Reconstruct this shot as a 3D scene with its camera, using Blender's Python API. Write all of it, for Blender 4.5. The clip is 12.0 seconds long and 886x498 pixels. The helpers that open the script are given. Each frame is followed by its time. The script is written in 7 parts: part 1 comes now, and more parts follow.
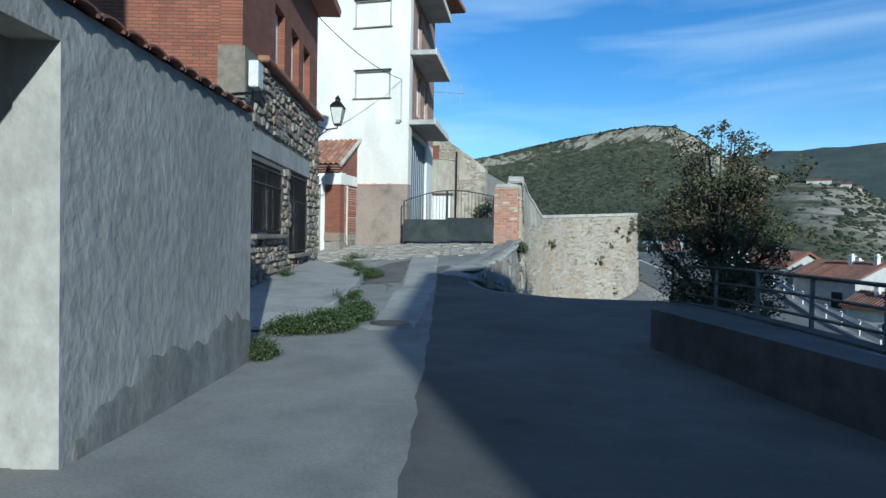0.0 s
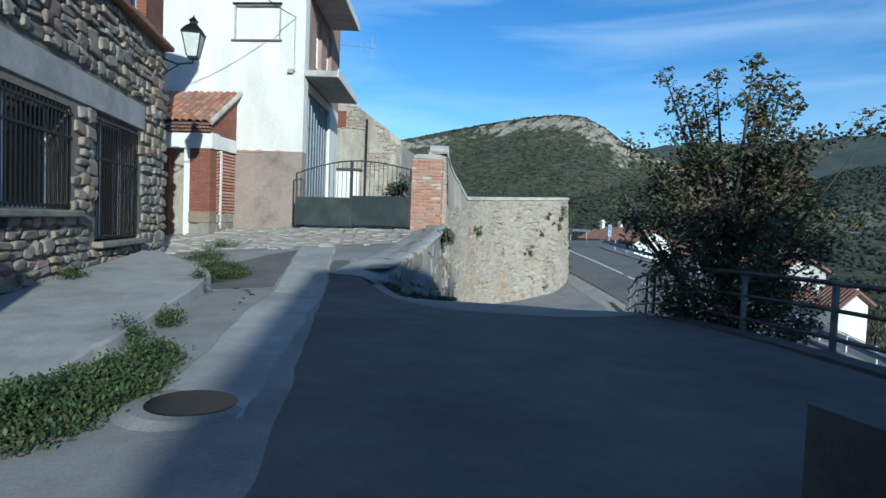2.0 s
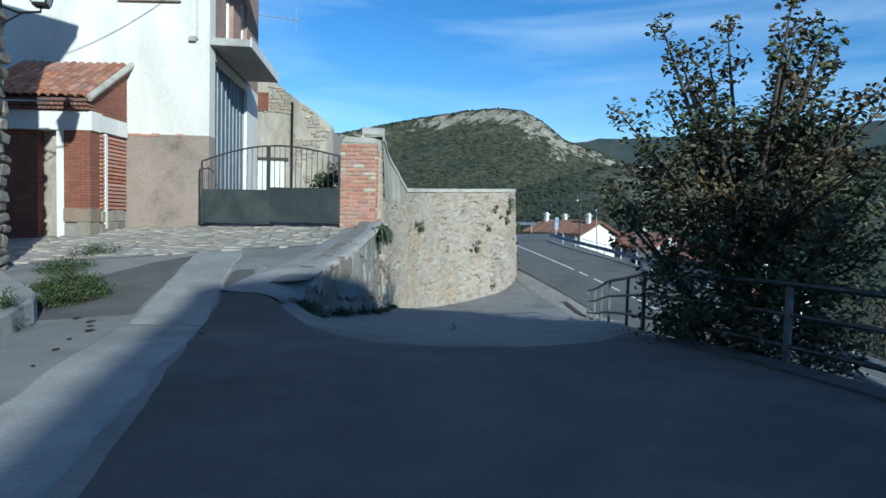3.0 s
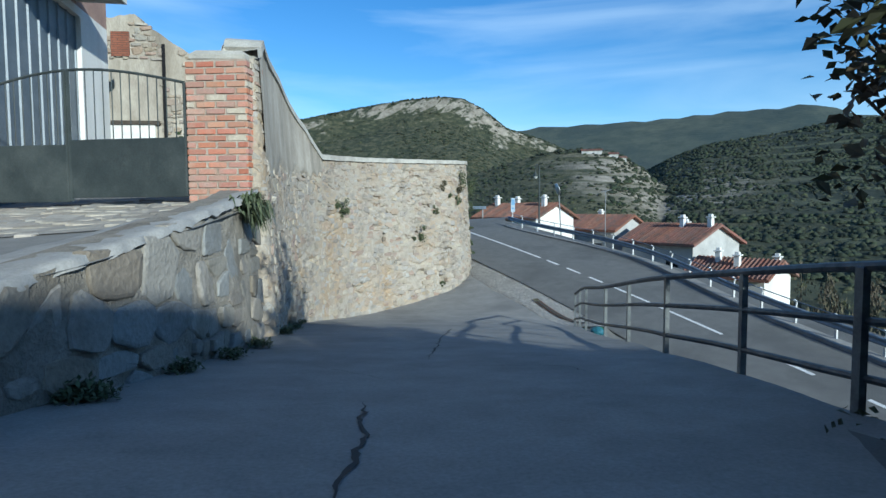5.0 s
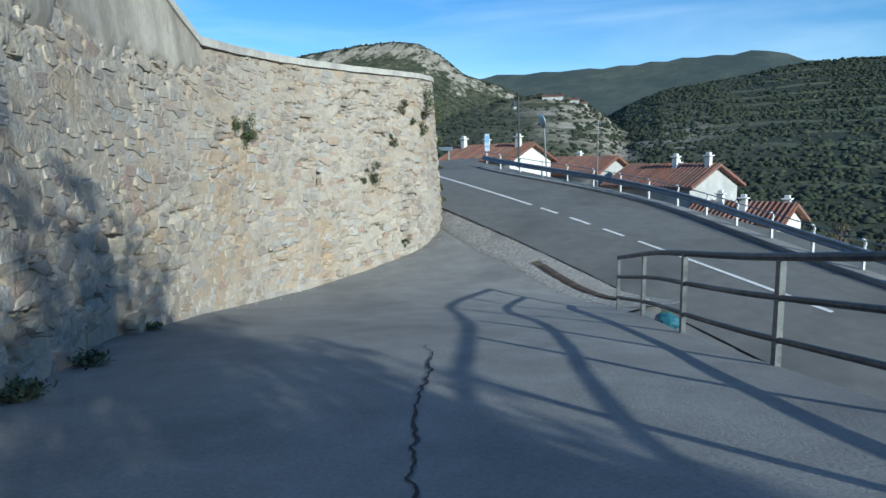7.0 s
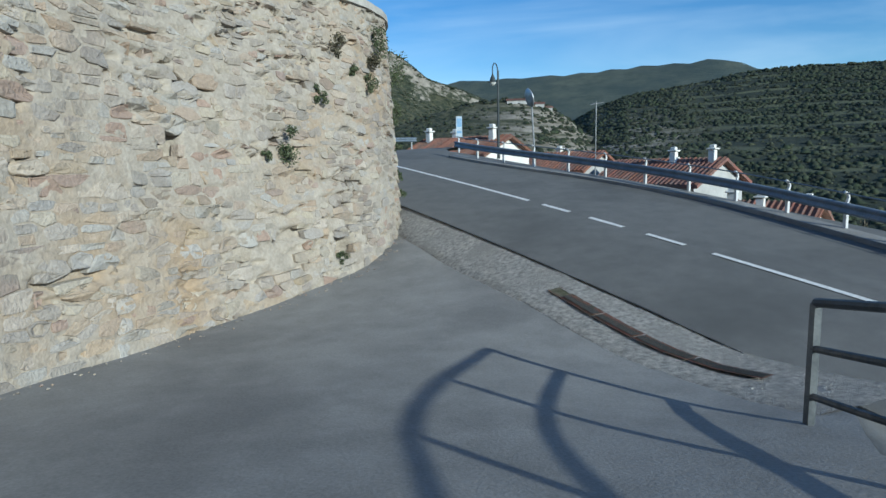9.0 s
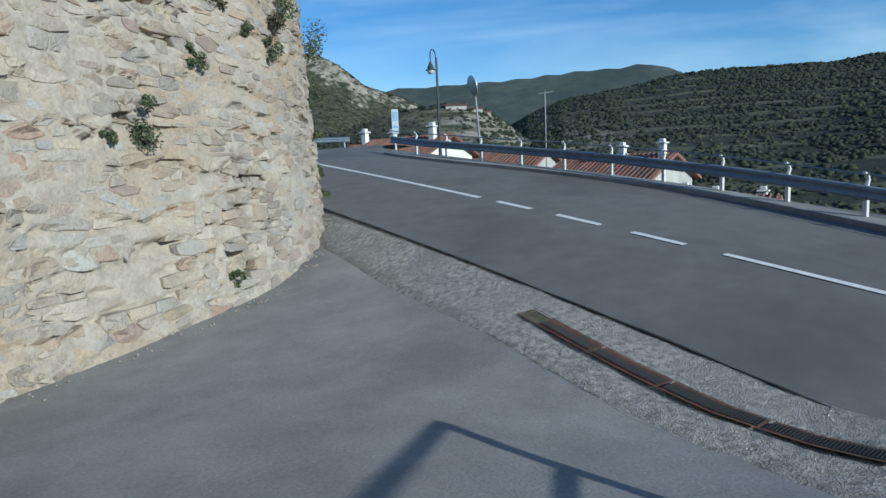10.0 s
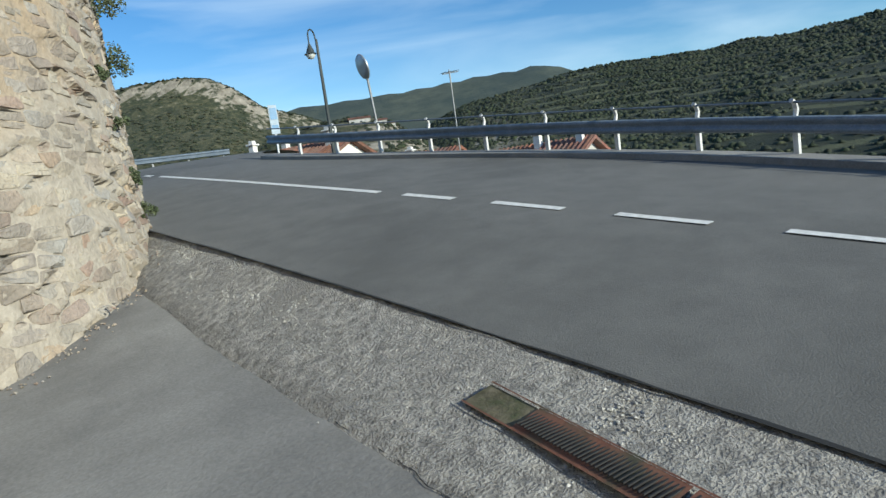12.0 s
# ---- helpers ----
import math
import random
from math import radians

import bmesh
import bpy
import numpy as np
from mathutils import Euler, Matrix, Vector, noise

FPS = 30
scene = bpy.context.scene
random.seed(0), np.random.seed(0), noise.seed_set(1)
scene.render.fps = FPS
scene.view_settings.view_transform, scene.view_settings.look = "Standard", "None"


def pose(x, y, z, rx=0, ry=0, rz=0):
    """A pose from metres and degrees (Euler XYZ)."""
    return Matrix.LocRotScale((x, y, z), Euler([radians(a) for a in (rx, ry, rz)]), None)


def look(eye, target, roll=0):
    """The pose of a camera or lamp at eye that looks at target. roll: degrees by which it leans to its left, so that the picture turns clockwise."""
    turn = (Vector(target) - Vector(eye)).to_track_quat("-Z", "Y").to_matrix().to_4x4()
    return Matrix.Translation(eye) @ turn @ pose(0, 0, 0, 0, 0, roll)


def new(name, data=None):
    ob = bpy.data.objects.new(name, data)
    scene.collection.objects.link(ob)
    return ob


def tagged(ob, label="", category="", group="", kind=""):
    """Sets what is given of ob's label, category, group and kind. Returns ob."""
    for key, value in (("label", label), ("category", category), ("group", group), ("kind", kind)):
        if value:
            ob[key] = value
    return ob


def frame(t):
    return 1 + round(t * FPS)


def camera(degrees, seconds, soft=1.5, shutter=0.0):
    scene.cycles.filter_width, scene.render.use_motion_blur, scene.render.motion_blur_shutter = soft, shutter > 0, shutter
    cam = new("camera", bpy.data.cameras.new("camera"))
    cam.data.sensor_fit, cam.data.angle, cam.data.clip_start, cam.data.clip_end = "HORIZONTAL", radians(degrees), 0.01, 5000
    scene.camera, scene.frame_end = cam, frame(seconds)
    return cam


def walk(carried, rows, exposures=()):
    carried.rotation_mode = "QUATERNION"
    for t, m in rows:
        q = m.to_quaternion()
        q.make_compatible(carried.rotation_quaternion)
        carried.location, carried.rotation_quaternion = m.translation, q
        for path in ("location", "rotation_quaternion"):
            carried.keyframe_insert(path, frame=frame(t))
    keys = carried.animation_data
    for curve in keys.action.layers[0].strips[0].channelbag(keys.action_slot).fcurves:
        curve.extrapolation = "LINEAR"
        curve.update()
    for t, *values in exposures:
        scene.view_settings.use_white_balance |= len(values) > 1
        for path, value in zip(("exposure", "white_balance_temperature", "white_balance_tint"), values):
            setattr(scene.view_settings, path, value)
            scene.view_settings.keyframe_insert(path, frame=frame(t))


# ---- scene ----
cam = camera(72.0, 12.0)
PATH = [
    (0, (0.000, 0.025, 1.200), (-0.009, 2.025, 1.155), 1.11),
    (0.5, (-0.006, 1.289, 1.198), (0.052, 3.288, 1.154), 0.83),
    (1, (0.006, 2.430, 1.187), (0.129, 4.425, 1.131), 1.49),
    (1.5, (0.130, 3.619, 1.182), (0.324, 5.608, 1.092), 1.48),
    (2, (0.288, 4.710, 1.182), (0.562, 6.689, 1.094), 2.19),
    (2.5, (0.488, 6.083, 1.197), (0.868, 8.044, 1.109), 2.04),
    (3, (0.739, 7.239, 1.216), (1.204, 9.182, 1.114), 1.47),
    (3.5, (1.042, 8.476, 1.223), (1.583, 10.399, 1.122), 1.96),
    (3.7, (1.172, 8.910, 1.219), (1.734, 10.826, 1.108), 1.80),
    (5.3, (2.646, 13.515, 0.723), (3.296, 15.402, 0.589), -0.59),
    (5.5, (2.805, 14.044, 0.698), (3.472, 15.920, 0.516), -0.27),
    (6, (3.206, 15.310, 0.590), (3.902, 17.172, 0.364), -0.60),
    (6.5, (3.676, 16.753, 0.420), (4.399, 18.600, 0.164), -0.67),
    (7, (4.105, 18.030, 0.279), (4.858, 19.861, -0.007), -1.23),
    (7.2, (4.280, 18.513, 0.216), (5.033, 20.347, -0.048), -0.52),
    (8.8, (6.181, 22.610, -0.253), (7.004, 24.413, -0.515), -1.20),
    (9, (6.315, 23.118, -0.331), (7.175, 24.904, -0.600), -1.18),
    (9.5, (6.913, 24.257, -0.514), (7.852, 26.002, -0.790), -2.46),
    (10, (7.486, 25.165, -0.607), (8.508, 26.865, -0.859), -2.66),
    (10.5, (8.181, 26.122, -0.790), (9.300, 27.759, -1.054), -5.08),
    (11, (8.699, 26.782, -0.890), (9.882, 28.367, -1.191), -6.19),
    (11.5, (9.127, 27.307, -0.948), (10.340, 28.874, -1.216), -7.84),
    (12, (9.398, 27.661, -0.984), (10.639, 29.211, -1.224), -8.11),
]
walk(cam, [(t, look(eye, target, roll)) for t, eye, target, roll in PATH],
     [(0.0, 0.1, 5450, -3), (3.5, 0.15, 5450, -3), (7.0, 0.25, 5600, -2), (9.5, 0.0, 5600, -1), (10.5, 0.0, 5700, 0), (11.2, 0.08, 5950, 0), (12.0, 0.28, 6350, 0)])

# ---- sun and sky ----
SUN_EL, SUN_AZ = radians(18.0), radians(166.0)
world = bpy.data.worlds.new("sky")
scene.world = world
world.use_nodes = True
wn, wl = world.node_tree.nodes, world.node_tree.links
sky = wn.new("ShaderNodeTexSky")
sky.sky_type, sky.sun_disc = "NISHITA", False
sky.sun_elevation, sky.sun_rotation = SUN_EL, SUN_AZ
sky.altitude, sky.air_density, sky.dust_density, sky.ozone_density = 900, 1.0, 0.05, 2.0
wtc, wmap, wns, wramp, wmix = (wn.new(k) for k in ("ShaderNodeTexCoord", "ShaderNodeMapping", "ShaderNodeTexNoise", "ShaderNodeValToRGB", "ShaderNodeMixRGB"))
wmap.inputs["Scale"].default_value = (1.0, 1.6, 7.0)
wmap.inputs["Rotation"].default_value = (0.25, 0.12, 0.5)
wns.inputs["Scale"].default_value, wns.inputs["Detail"].default_value, wns.inputs["Distortion"].default_value = 1.8, 7.0, 0.6
wramp.color_ramp.elements[0].position, wramp.color_ramp.elements[1].position = 0.42, 0.80
wramp.color_ramp.elements[1].color = (0.42, 0.42, 0.42, 1)
wmix.inputs[2].default_value = (9.0, 10.2, 11.6, 1)
wl.new(wtc.outputs["Generated"], wmap.inputs[0]); wl.new(wmap.outputs[0], wns.inputs["Vector"]); wl.new(wns.outputs["Fac"], wramp.inputs[0])
whs = wn.new("ShaderNodeHueSaturation")
whs.inputs["Saturation"].default_value, whs.inputs["Value"].default_value = 1.3, 1.45
whs.inputs["Hue"].default_value = 0.508
wl.new(sky.outputs[0], whs.inputs["Color"])
wl.new(wramp.outputs[0], wmix.inputs[0]); wl.new(whs.outputs[0], wmix.inputs[1])
wl.new(wmix.outputs[0], wn["Background"].inputs[0])
wn["Background"].inputs[1].default_value = 0.09
sun = new("sun", bpy.data.lights.new("sun", "SUN"))
sun.data.energy, sun.data.angle, sun.data.color = 5.0, radians(0.6), (1.0, 0.93, 0.82)
sun.matrix_world = look((0, 0, 60), (-math.sin(SUN_AZ) * 10 * math.cos(SUN_EL), -math.cos(SUN_AZ) * 10 * math.cos(SUN_EL), 60 - 10 * math.sin(SUN_EL)))

# ---- mesh helpers ----
rng = random.Random(7)


def mesh(name, verts, faces, mat, parent=None, label="", smooth=False):
    """One mesh object from plain lists, under its parent if it is a part."""
    me = bpy.data.meshes.new(name)
    me.from_pydata([tuple(v) for v in verts], [], faces)
    me.update()
    if mat:
        me.materials.append(mat)
    if smooth:
        me.polygons.foreach_set("use_smooth", [True] * len(me.polygons))
    ob = new(name, me)
    if parent:
        ob.parent = parent
    if label:
        tagged(ob, label)
    return ob


def empty(name, at=(0, 0, 0)):
    ob = new(name)
    ob.location = at
    bpy.context.view_layer.update()
    return ob


class Geo:
    """Collects boxes, prisms and tubes for one mesh."""

    def __init__(self):
        self.v, self.f = [], []

    def add(self, verts, faces):
        n = len(self.v)
        self.v += [tuple(v) for v in verts]
        self.f += [tuple(i + n for i in f) for f in faces]
        return self

    def box(self, m, sx, sy, sz, bevel=0.0):
        """A box with its middle at m's origin; bevel chamfers its long edges."""
        x, y, z = sx / 2, sy / 2, sz / 2
        if bevel <= 0:
            vs = [(-x, -y, -z), (x, -y, -z), (x, y, -z), (-x, y, -z), (-x, -y, z), (x, -y, z), (x, y, z), (-x, y, z)]
            fs = [(3, 2, 1, 0), (4, 5, 6, 7), (0, 1, 5, 4), (1, 2, 6, 5), (2, 3, 7, 6), (3, 0, 4, 7)]
        else:
            b = min(bevel, x * .9, y * .9, z * .9)
            vs, fs = [], []
            for k, (zz, ins) in enumerate(((-z, b), (-z + b, 0), (z - b, 0), (z, b))):
                xx, yy = x - ins, y - ins
                vs += [(-xx, -yy, zz), (xx, -yy, zz), (xx, yy, zz), (-xx, yy, zz)]
            for k in range(3):
                fs += [(4 * k + i, 4 * k + (i + 1) % 4, 4 * k + 4 + (i + 1) % 4, 4 * k + 4 + i) for i in range(4)]
            fs += [(3, 2, 1, 0), (12, 13, 14, 15)]
        return self.add([m @ Vector(v) for v in vs], fs)

    def prism(self, outline, z0, z1):
        """An upright prism over a plan outline; z0 and z1 numbers or functions of (x, y)."""
        n = len(outline)
        lo = [(x, y, z0(x, y) if callable(z0) else z0) for x, y in outline]
        hi = [(x, y, z1(x, y) if callable(z1) else z1) for x, y in outline]
        fs = [(i, (i + 1) % n, n + (i + 1) % n, n + i) for i in range(n)] + [tuple(range(n - 1, -1, -1)), tuple(range(n, 2 * n))]
        return self.add(lo + hi, fs)

    def tube(self, points, radius, sides=8, caps=True):
        """A round bar along points; radius a number or one for each point."""
        pts = [Vector(p) for p in points]
        rs = radius if isinstance(radius, (list, tuple)) else [radius] * len(pts)
        vs, fs = [], []
        for i, p in enumerate(pts):
            way = (pts[min(i + 1, len(pts) - 1)] - pts[max(i - 1, 0)]).normalized()
            side = way.orthogonal().normalized() if i == 0 else (side - way * side.dot(way)).normalized()
            up = way.cross(side)
            vs += [p + (side * math.cos(a) + up * math.sin(a)) * rs[i] for a in (2 * math.pi * k / sides for k in range(sides))]
        for i in range(len(pts) - 1):
            fs += [(i * sides + k, i * sides + (k + 1) % sides, (i + 1) * sides + (k + 1) % sides, (i + 1) * sides + k) for k in range(sides)]
        if caps:
            fs += [tuple(range(sides - 1, -1, -1)), tuple((len(pts) - 1) * sides + k for k in range(sides))]
        return self.add(vs, fs)

    def make(self, name, mat, parent=None, label="", smooth=False):
        return mesh(name, self.v, self.f, mat, parent, label, smooth)


def spot(x, y, z, rz=0, rx=0, ry=0):
    return pose(x, y, z, rx, ry, rz)


def thing(name, label, category, group="", at=(0, 0, 0), kind=""):
    return tagged(empty(name, at), label, category, group, kind)


def lerp(table, u):
    """A value from rows of (u, value), straight between them."""
    return float(np.interp(u, [r[0] for r in table], [r[1] for r in table]))


class Line:
    """A plan polyline, smoothed, measured by its length."""

    def __init__(self, pts, smooth=True):
        p = np.array(pts, float)
        if smooth:
            for _ in range(3):
                q = [p[0]]
                for a, b in zip(p[:-1], p[1:]):
                    q += [a * .75 + b * .25, a * .25 + b * .75]
                p = np.array(q + [p[-1]])
        self.p = p
        self.s = np.r_[0, np.cumsum(np.hypot(*np.diff(p, axis=0).T))]
        self.length = float(self.s[-1])

    def at(self, u):
        return np.array([np.interp(u, self.s, self.p[:, 0]), np.interp(u, self.s, self.p[:, 1])])

    def way(self, u):
        d = self.at(min(u + .15, self.length)) - self.at(max(u - .15, 0))
        return d / np.hypot(*d)

    def side(self, u):
        """The unit normal to the right of the way."""
        d = self.way(u)
        return np.array([d[1], -d[0]])

    def near(self, x, y):
        k = np.argmin(np.hypot(self.p[:, 0] - x, self.p[:, 1] - y))
        return float(self.s[k])


# ---- the lie of the land ----
# Spot heights of the paved street and ramp: x, y, z.
SPOTS = [(-3, -12, .38), (3, -12, .33), (0, 0, 0), (-3, 3, -.11), (3, 2, -.1), (-.8, 8.9, -.14), (-3.2, 11, -.16), (4.5, 9, -.12),
         (-.2, 13.9, .06), (-3.6, 14.6, -.05), (2.7, 14.75, -.26), (5.6, 14.5, -.26), (1.1, 16.2, -.27), (4.2, 18.6, -.77), (5.25, 21.25, -1.11),
         (5.85, 22.5, -1.25), (8.3, 21.5, -1.36), (8.9, 23.7, -1.62), (8.9, 27.85, -2.14), (6.85, 30, -2.25), (10.9, 27.2, -2.34), (11.15, 29.8, -2.09),
         (11.6, 30, -1.97), (11.2, 35.7, -1.65), (9.7, 33.9, -2.03), (7.3, 18.5, -.82)]
SP = np.array(SPOTS)


def _bend(r):
    return r**2 * np.log(r + 1e-9)


_a = _bend(np.hypot(SP[:, None, 0] - SP[None, :, 0], SP[:, None, 1] - SP[None, :, 1])) + np.eye(len(SP)) * 2.0
_b = np.c_[np.ones(len(SP)), SP[:, :2]]
_w = np.linalg.solve(np.block([[_a, _b], [_b.T, np.zeros((3, 3))]]), np.r_[SP[:, 2], 0, 0, 0])


def ramp_z(x, y):
    """The height of the paved ramp."""
    r = np.hypot(x - SP[:, 0], y - SP[:, 1])
    lift = .13 * smooth01((x - 9.4) / 1.4) * smooth01((y - 31.5) / 2.5)
    return float(_bend(r) @ _w[: len(SP)] + _w[-3] + _w[-2] * x + _w[-1] * y) + lift


def smooth01(t):
    t = min(1, max(0, t))
    return t * t * (3 - 2 * t)


def apron_z(x, y):
    """The height of the upper yard in front of the gate."""
    return .06 + .083 * (y - 13.9) + .075 * (x + .2)


def street_z(x, y):
    """Street and upper yard as one surface, left of the low rubble wall."""
    k = smooth01((y - 13.2) / 2.6) * (1 - smooth01((x - .2) / 1.0))
    return ramp_z(x, y) * (1 - k) + apron_z(x, y) * k


def yard_z(x, y):
    """The yard carried on over the low rubble wall."""
    k = smooth01((y - 13.2) / 2.6)
    return ramp_z(x, y) * (1 - k) + apron_z(x, y) * k


def road_z(x, y):
    """The height of the main road, which climbs to the bend and dips beyond it."""
    yy = min(y, 44) - max(0, min(y, 52) - 44) * .3
    return -1.60 + .132 * (yy - 30) + (.13 if x < 13.7 else .045) * (x - 13.7)


LOW_WALL = Line([(.58, 15.15), (.95, 15.95), (1.35, 16.9), (1.85, 18.2), (2.15, 19.3), (2.5, 20.4), (2.72, 21.6)])
GREAT_WALL = Line([(2.57, 21.83), (2.82, 21.88), (2.98, 22.2), (3.12, 23.6), (3.65, 26.2), (4.6, 28.2), (5.9, 30.0), (7.3, 31.35), (8.7, 32.45), (9.95, 33.4), (10.85, 34.5), (11.4, 35.7), (11.7, 37.4), (11.8, 40)])
ROAD = Line([(12.6, 2), (13.2, 12), (13.6, 20), (13.72, 26), (13.74, 30), (13.58, 34.2), (13.3, 38.5), (12.9, 43), (11.9, 47.5), (9.5, 50.8), (5.0, 53), (-1, 54.5), (-9, 55)])
RAIL = Line([(10.1, 25.55), (8.6, 22.65), (8.0, 21.1), (7.4, 19.65), (6.65, 17.95), (6.35, 16.95), (5.6, 15.1), (5.35, 13.7)], smooth=False)
RAIL_B = Line([(5.35, 13.7), (5.48, 10.5), (5.6, 7.0), (5.75, -2)], smooth=False)
BARRIER = Line([(15.6, 12), (15.7, 20), (15.9, 25), (16.55, 28.6), (16.98, 30.8), (17.06, 32.2), (17.0, 33.6), (16.75, 35.4), (16.45, 36.7), (16.15, 37.8), (15.85, 39.2), (15.65, 40.3), (15.6, 41.2)])


# ---- materials ----
def nodes_of(m):
    m.use_nodes = True
    return m.node_tree.nodes, m.node_tree.links


def material(name, c1, c2, scale=6.0, rough=.85, bump=.3, fine=60.0, c3=None, patch=.8, spread=0.0, metal=0.0, stretch=(1, 1, 1), contrast=.5, bump_dist=.01, palette=()):
    """A grained surface: two colours mixed by noise, a third in large stains, fine relief, and a shade of its own for each piece (spread)."""
    m = bpy.data.materials.new(name)
    n, l = nodes_of(m)
    bsdf = n["Principled BSDF"]
    bsdf.inputs["Roughness"].default_value, bsdf.inputs["Metallic"].default_value = rough, metal
    tc, mp = n.new("ShaderNodeNewGeometry"), n.new("ShaderNodeMapping")
    mp.inputs["Scale"].default_value = stretch
    l.new(tc.outputs["Position"], mp.inputs[0])

    def noise_tex(s, detail=6.0, r=.6):
        t = n.new("ShaderNodeTexNoise")
        t.inputs["Scale"].default_value, t.inputs["Detail"].default_value, t.inputs["Roughness"].default_value = s, detail, r
        l.new(mp.outputs[0], t.inputs["Vector"])
        return t

    a = noise_tex(scale)
    ramp = n.new("ShaderNodeValToRGB")
    ramp.color_ramp.elements[0].position, ramp.color_ramp.elements[1].position = .5 - contrast * .3, .5 + contrast * .3
    ramp.color_ramp.elements[0].color, ramp.color_ramp.elements[1].color = (*c1, 1), (*c2, 1)
    l.new(a.outputs["Fac"], ramp.inputs[0])
    col = ramp.outputs[0]
    if palette:
        pi, pg, pa, pw, pr, pm = (n.new(k) for k in ("ShaderNodeObjectInfo", "ShaderNodeNewGeometry", "ShaderNodeMath", "ShaderNodeTexWhiteNoise", "ShaderNodeValToRGB", "ShaderNodeMixRGB"))
        pw.noise_dimensions = "1D"
        l.new(pi.outputs["Random"], pa.inputs[0]); l.new(pg.outputs["Random Per Island"], pa.inputs[1]); l.new(pa.outputs[0], pw.inputs["W"])
        pr.color_ramp.interpolation = "CONSTANT"
        while len(pr.color_ramp.elements) < len(palette):
            pr.color_ramp.elements.new(.5)
        for k, c in enumerate(palette):
            pr.color_ramp.elements[k].position = k / len(palette)
            pr.color_ramp.elements[k].color = (*c, 1)
        l.new(pw.outputs["Value"], pr.inputs[0])
        pm.inputs[0].default_value = .72
        l.new(col, pm.inputs[1]); l.new(pr.outputs[0], pm.inputs[2])
        col = pm.outputs[0]
    if c3:
        b = noise_tex(patch, 5.0, .65)
        r2 = n.new("ShaderNodeValToRGB")
        r2.color_ramp.elements[0].position, r2.color_ramp.elements[1].position = .48, .66
        mix = n.new("ShaderNodeMixRGB")
        l.new(b.outputs["Fac"], r2.inputs[0]); l.new(r2.outputs[0], mix.inputs[0]); l.new(col, mix.inputs[1])
        mix.inputs[2].default_value = (*c3, 1)
        col = mix.outputs[0]
    f = noise_tex(fine, 3.0)
    g = n.new("ShaderNodeMixRGB")
    g.blend_type = "OVERLAY"
    g.inputs[0].default_value = .35
    l.new(col, g.inputs[1]); l.new(f.outputs["Fac"], g.inputs[2])
    col = g.outputs[0]
    if spread:
        info, hs, mr = n.new("ShaderNodeObjectInfo"), n.new("ShaderNodeHueSaturation"), n.new("ShaderNodeMapRange")
        geo, addm, frac = n.new("ShaderNodeNewGeometry"), n.new("ShaderNodeMath"), n.new("ShaderNodeMath")
        addm.operation, frac.operation = "ADD", "FRACT"
        l.new(info.outputs["Random"], addm.inputs[0]); l.new(geo.outputs["Random Per Island"], addm.inputs[1]); l.new(addm.outputs[0], frac.inputs[0])
        mr.inputs["To Min"].default_value, mr.inputs["To Max"].default_value = 1 - spread, 1 + spread
        l.new(frac.outputs[0], mr.inputs["Value"]); l.new(mr.outputs[0], hs.inputs["Value"])
        wn2 = n.new("ShaderNodeTexWhiteNoise")
        wn2.noise_dimensions = "1D"
        mr2, mr3 = n.new("ShaderNodeMapRange"), n.new("ShaderNodeMapRange")
        mr2.inputs["To Min"].default_value, mr2.inputs["To Max"].default_value = .5 - .008, .5 + .008
        mr3.inputs["To Min"].default_value, mr3.inputs["To Max"].default_value = .75, 1.12
        l.new(frac.outputs[0], wn2.inputs["W"]); l.new(wn2.outputs["Value"], mr2.inputs["Value"]); l.new(mr2.outputs[0], hs.inputs["Hue"])
        l.new(wn2.outputs["Color"], mr3.inputs["Value"]); l.new(mr3.outputs[0], hs.inputs["Saturation"])
        l.new(col, hs.inputs["Color"])
        col = hs.outputs[0]
    l.new(col, bsdf.inputs["Base Color"])
    if bump:
        bp, sm = n.new("ShaderNodeBump"), n.new("ShaderNodeMath")
        sm.operation = "ADD"
        l.new(a.outputs["Fac"], sm.inputs[0]); l.new(f.outputs["Fac"], sm.inputs[1])
        bp.inputs["Strength"].default_value, bp.inputs["Distance"].default_value = bump, bump_dist
        l.new(sm.outputs[0], bp.inputs["Height"]); l.new(bp.outputs[0], bsdf.inputs["Normal"])
    return m


def plain(name, c, rough=.5, metal=0.0):
    return material(name, tuple(v * .88 for v in c), tuple(min(1, v * 1.1) for v in c), 9, rough, .05, 90, metal=metal)


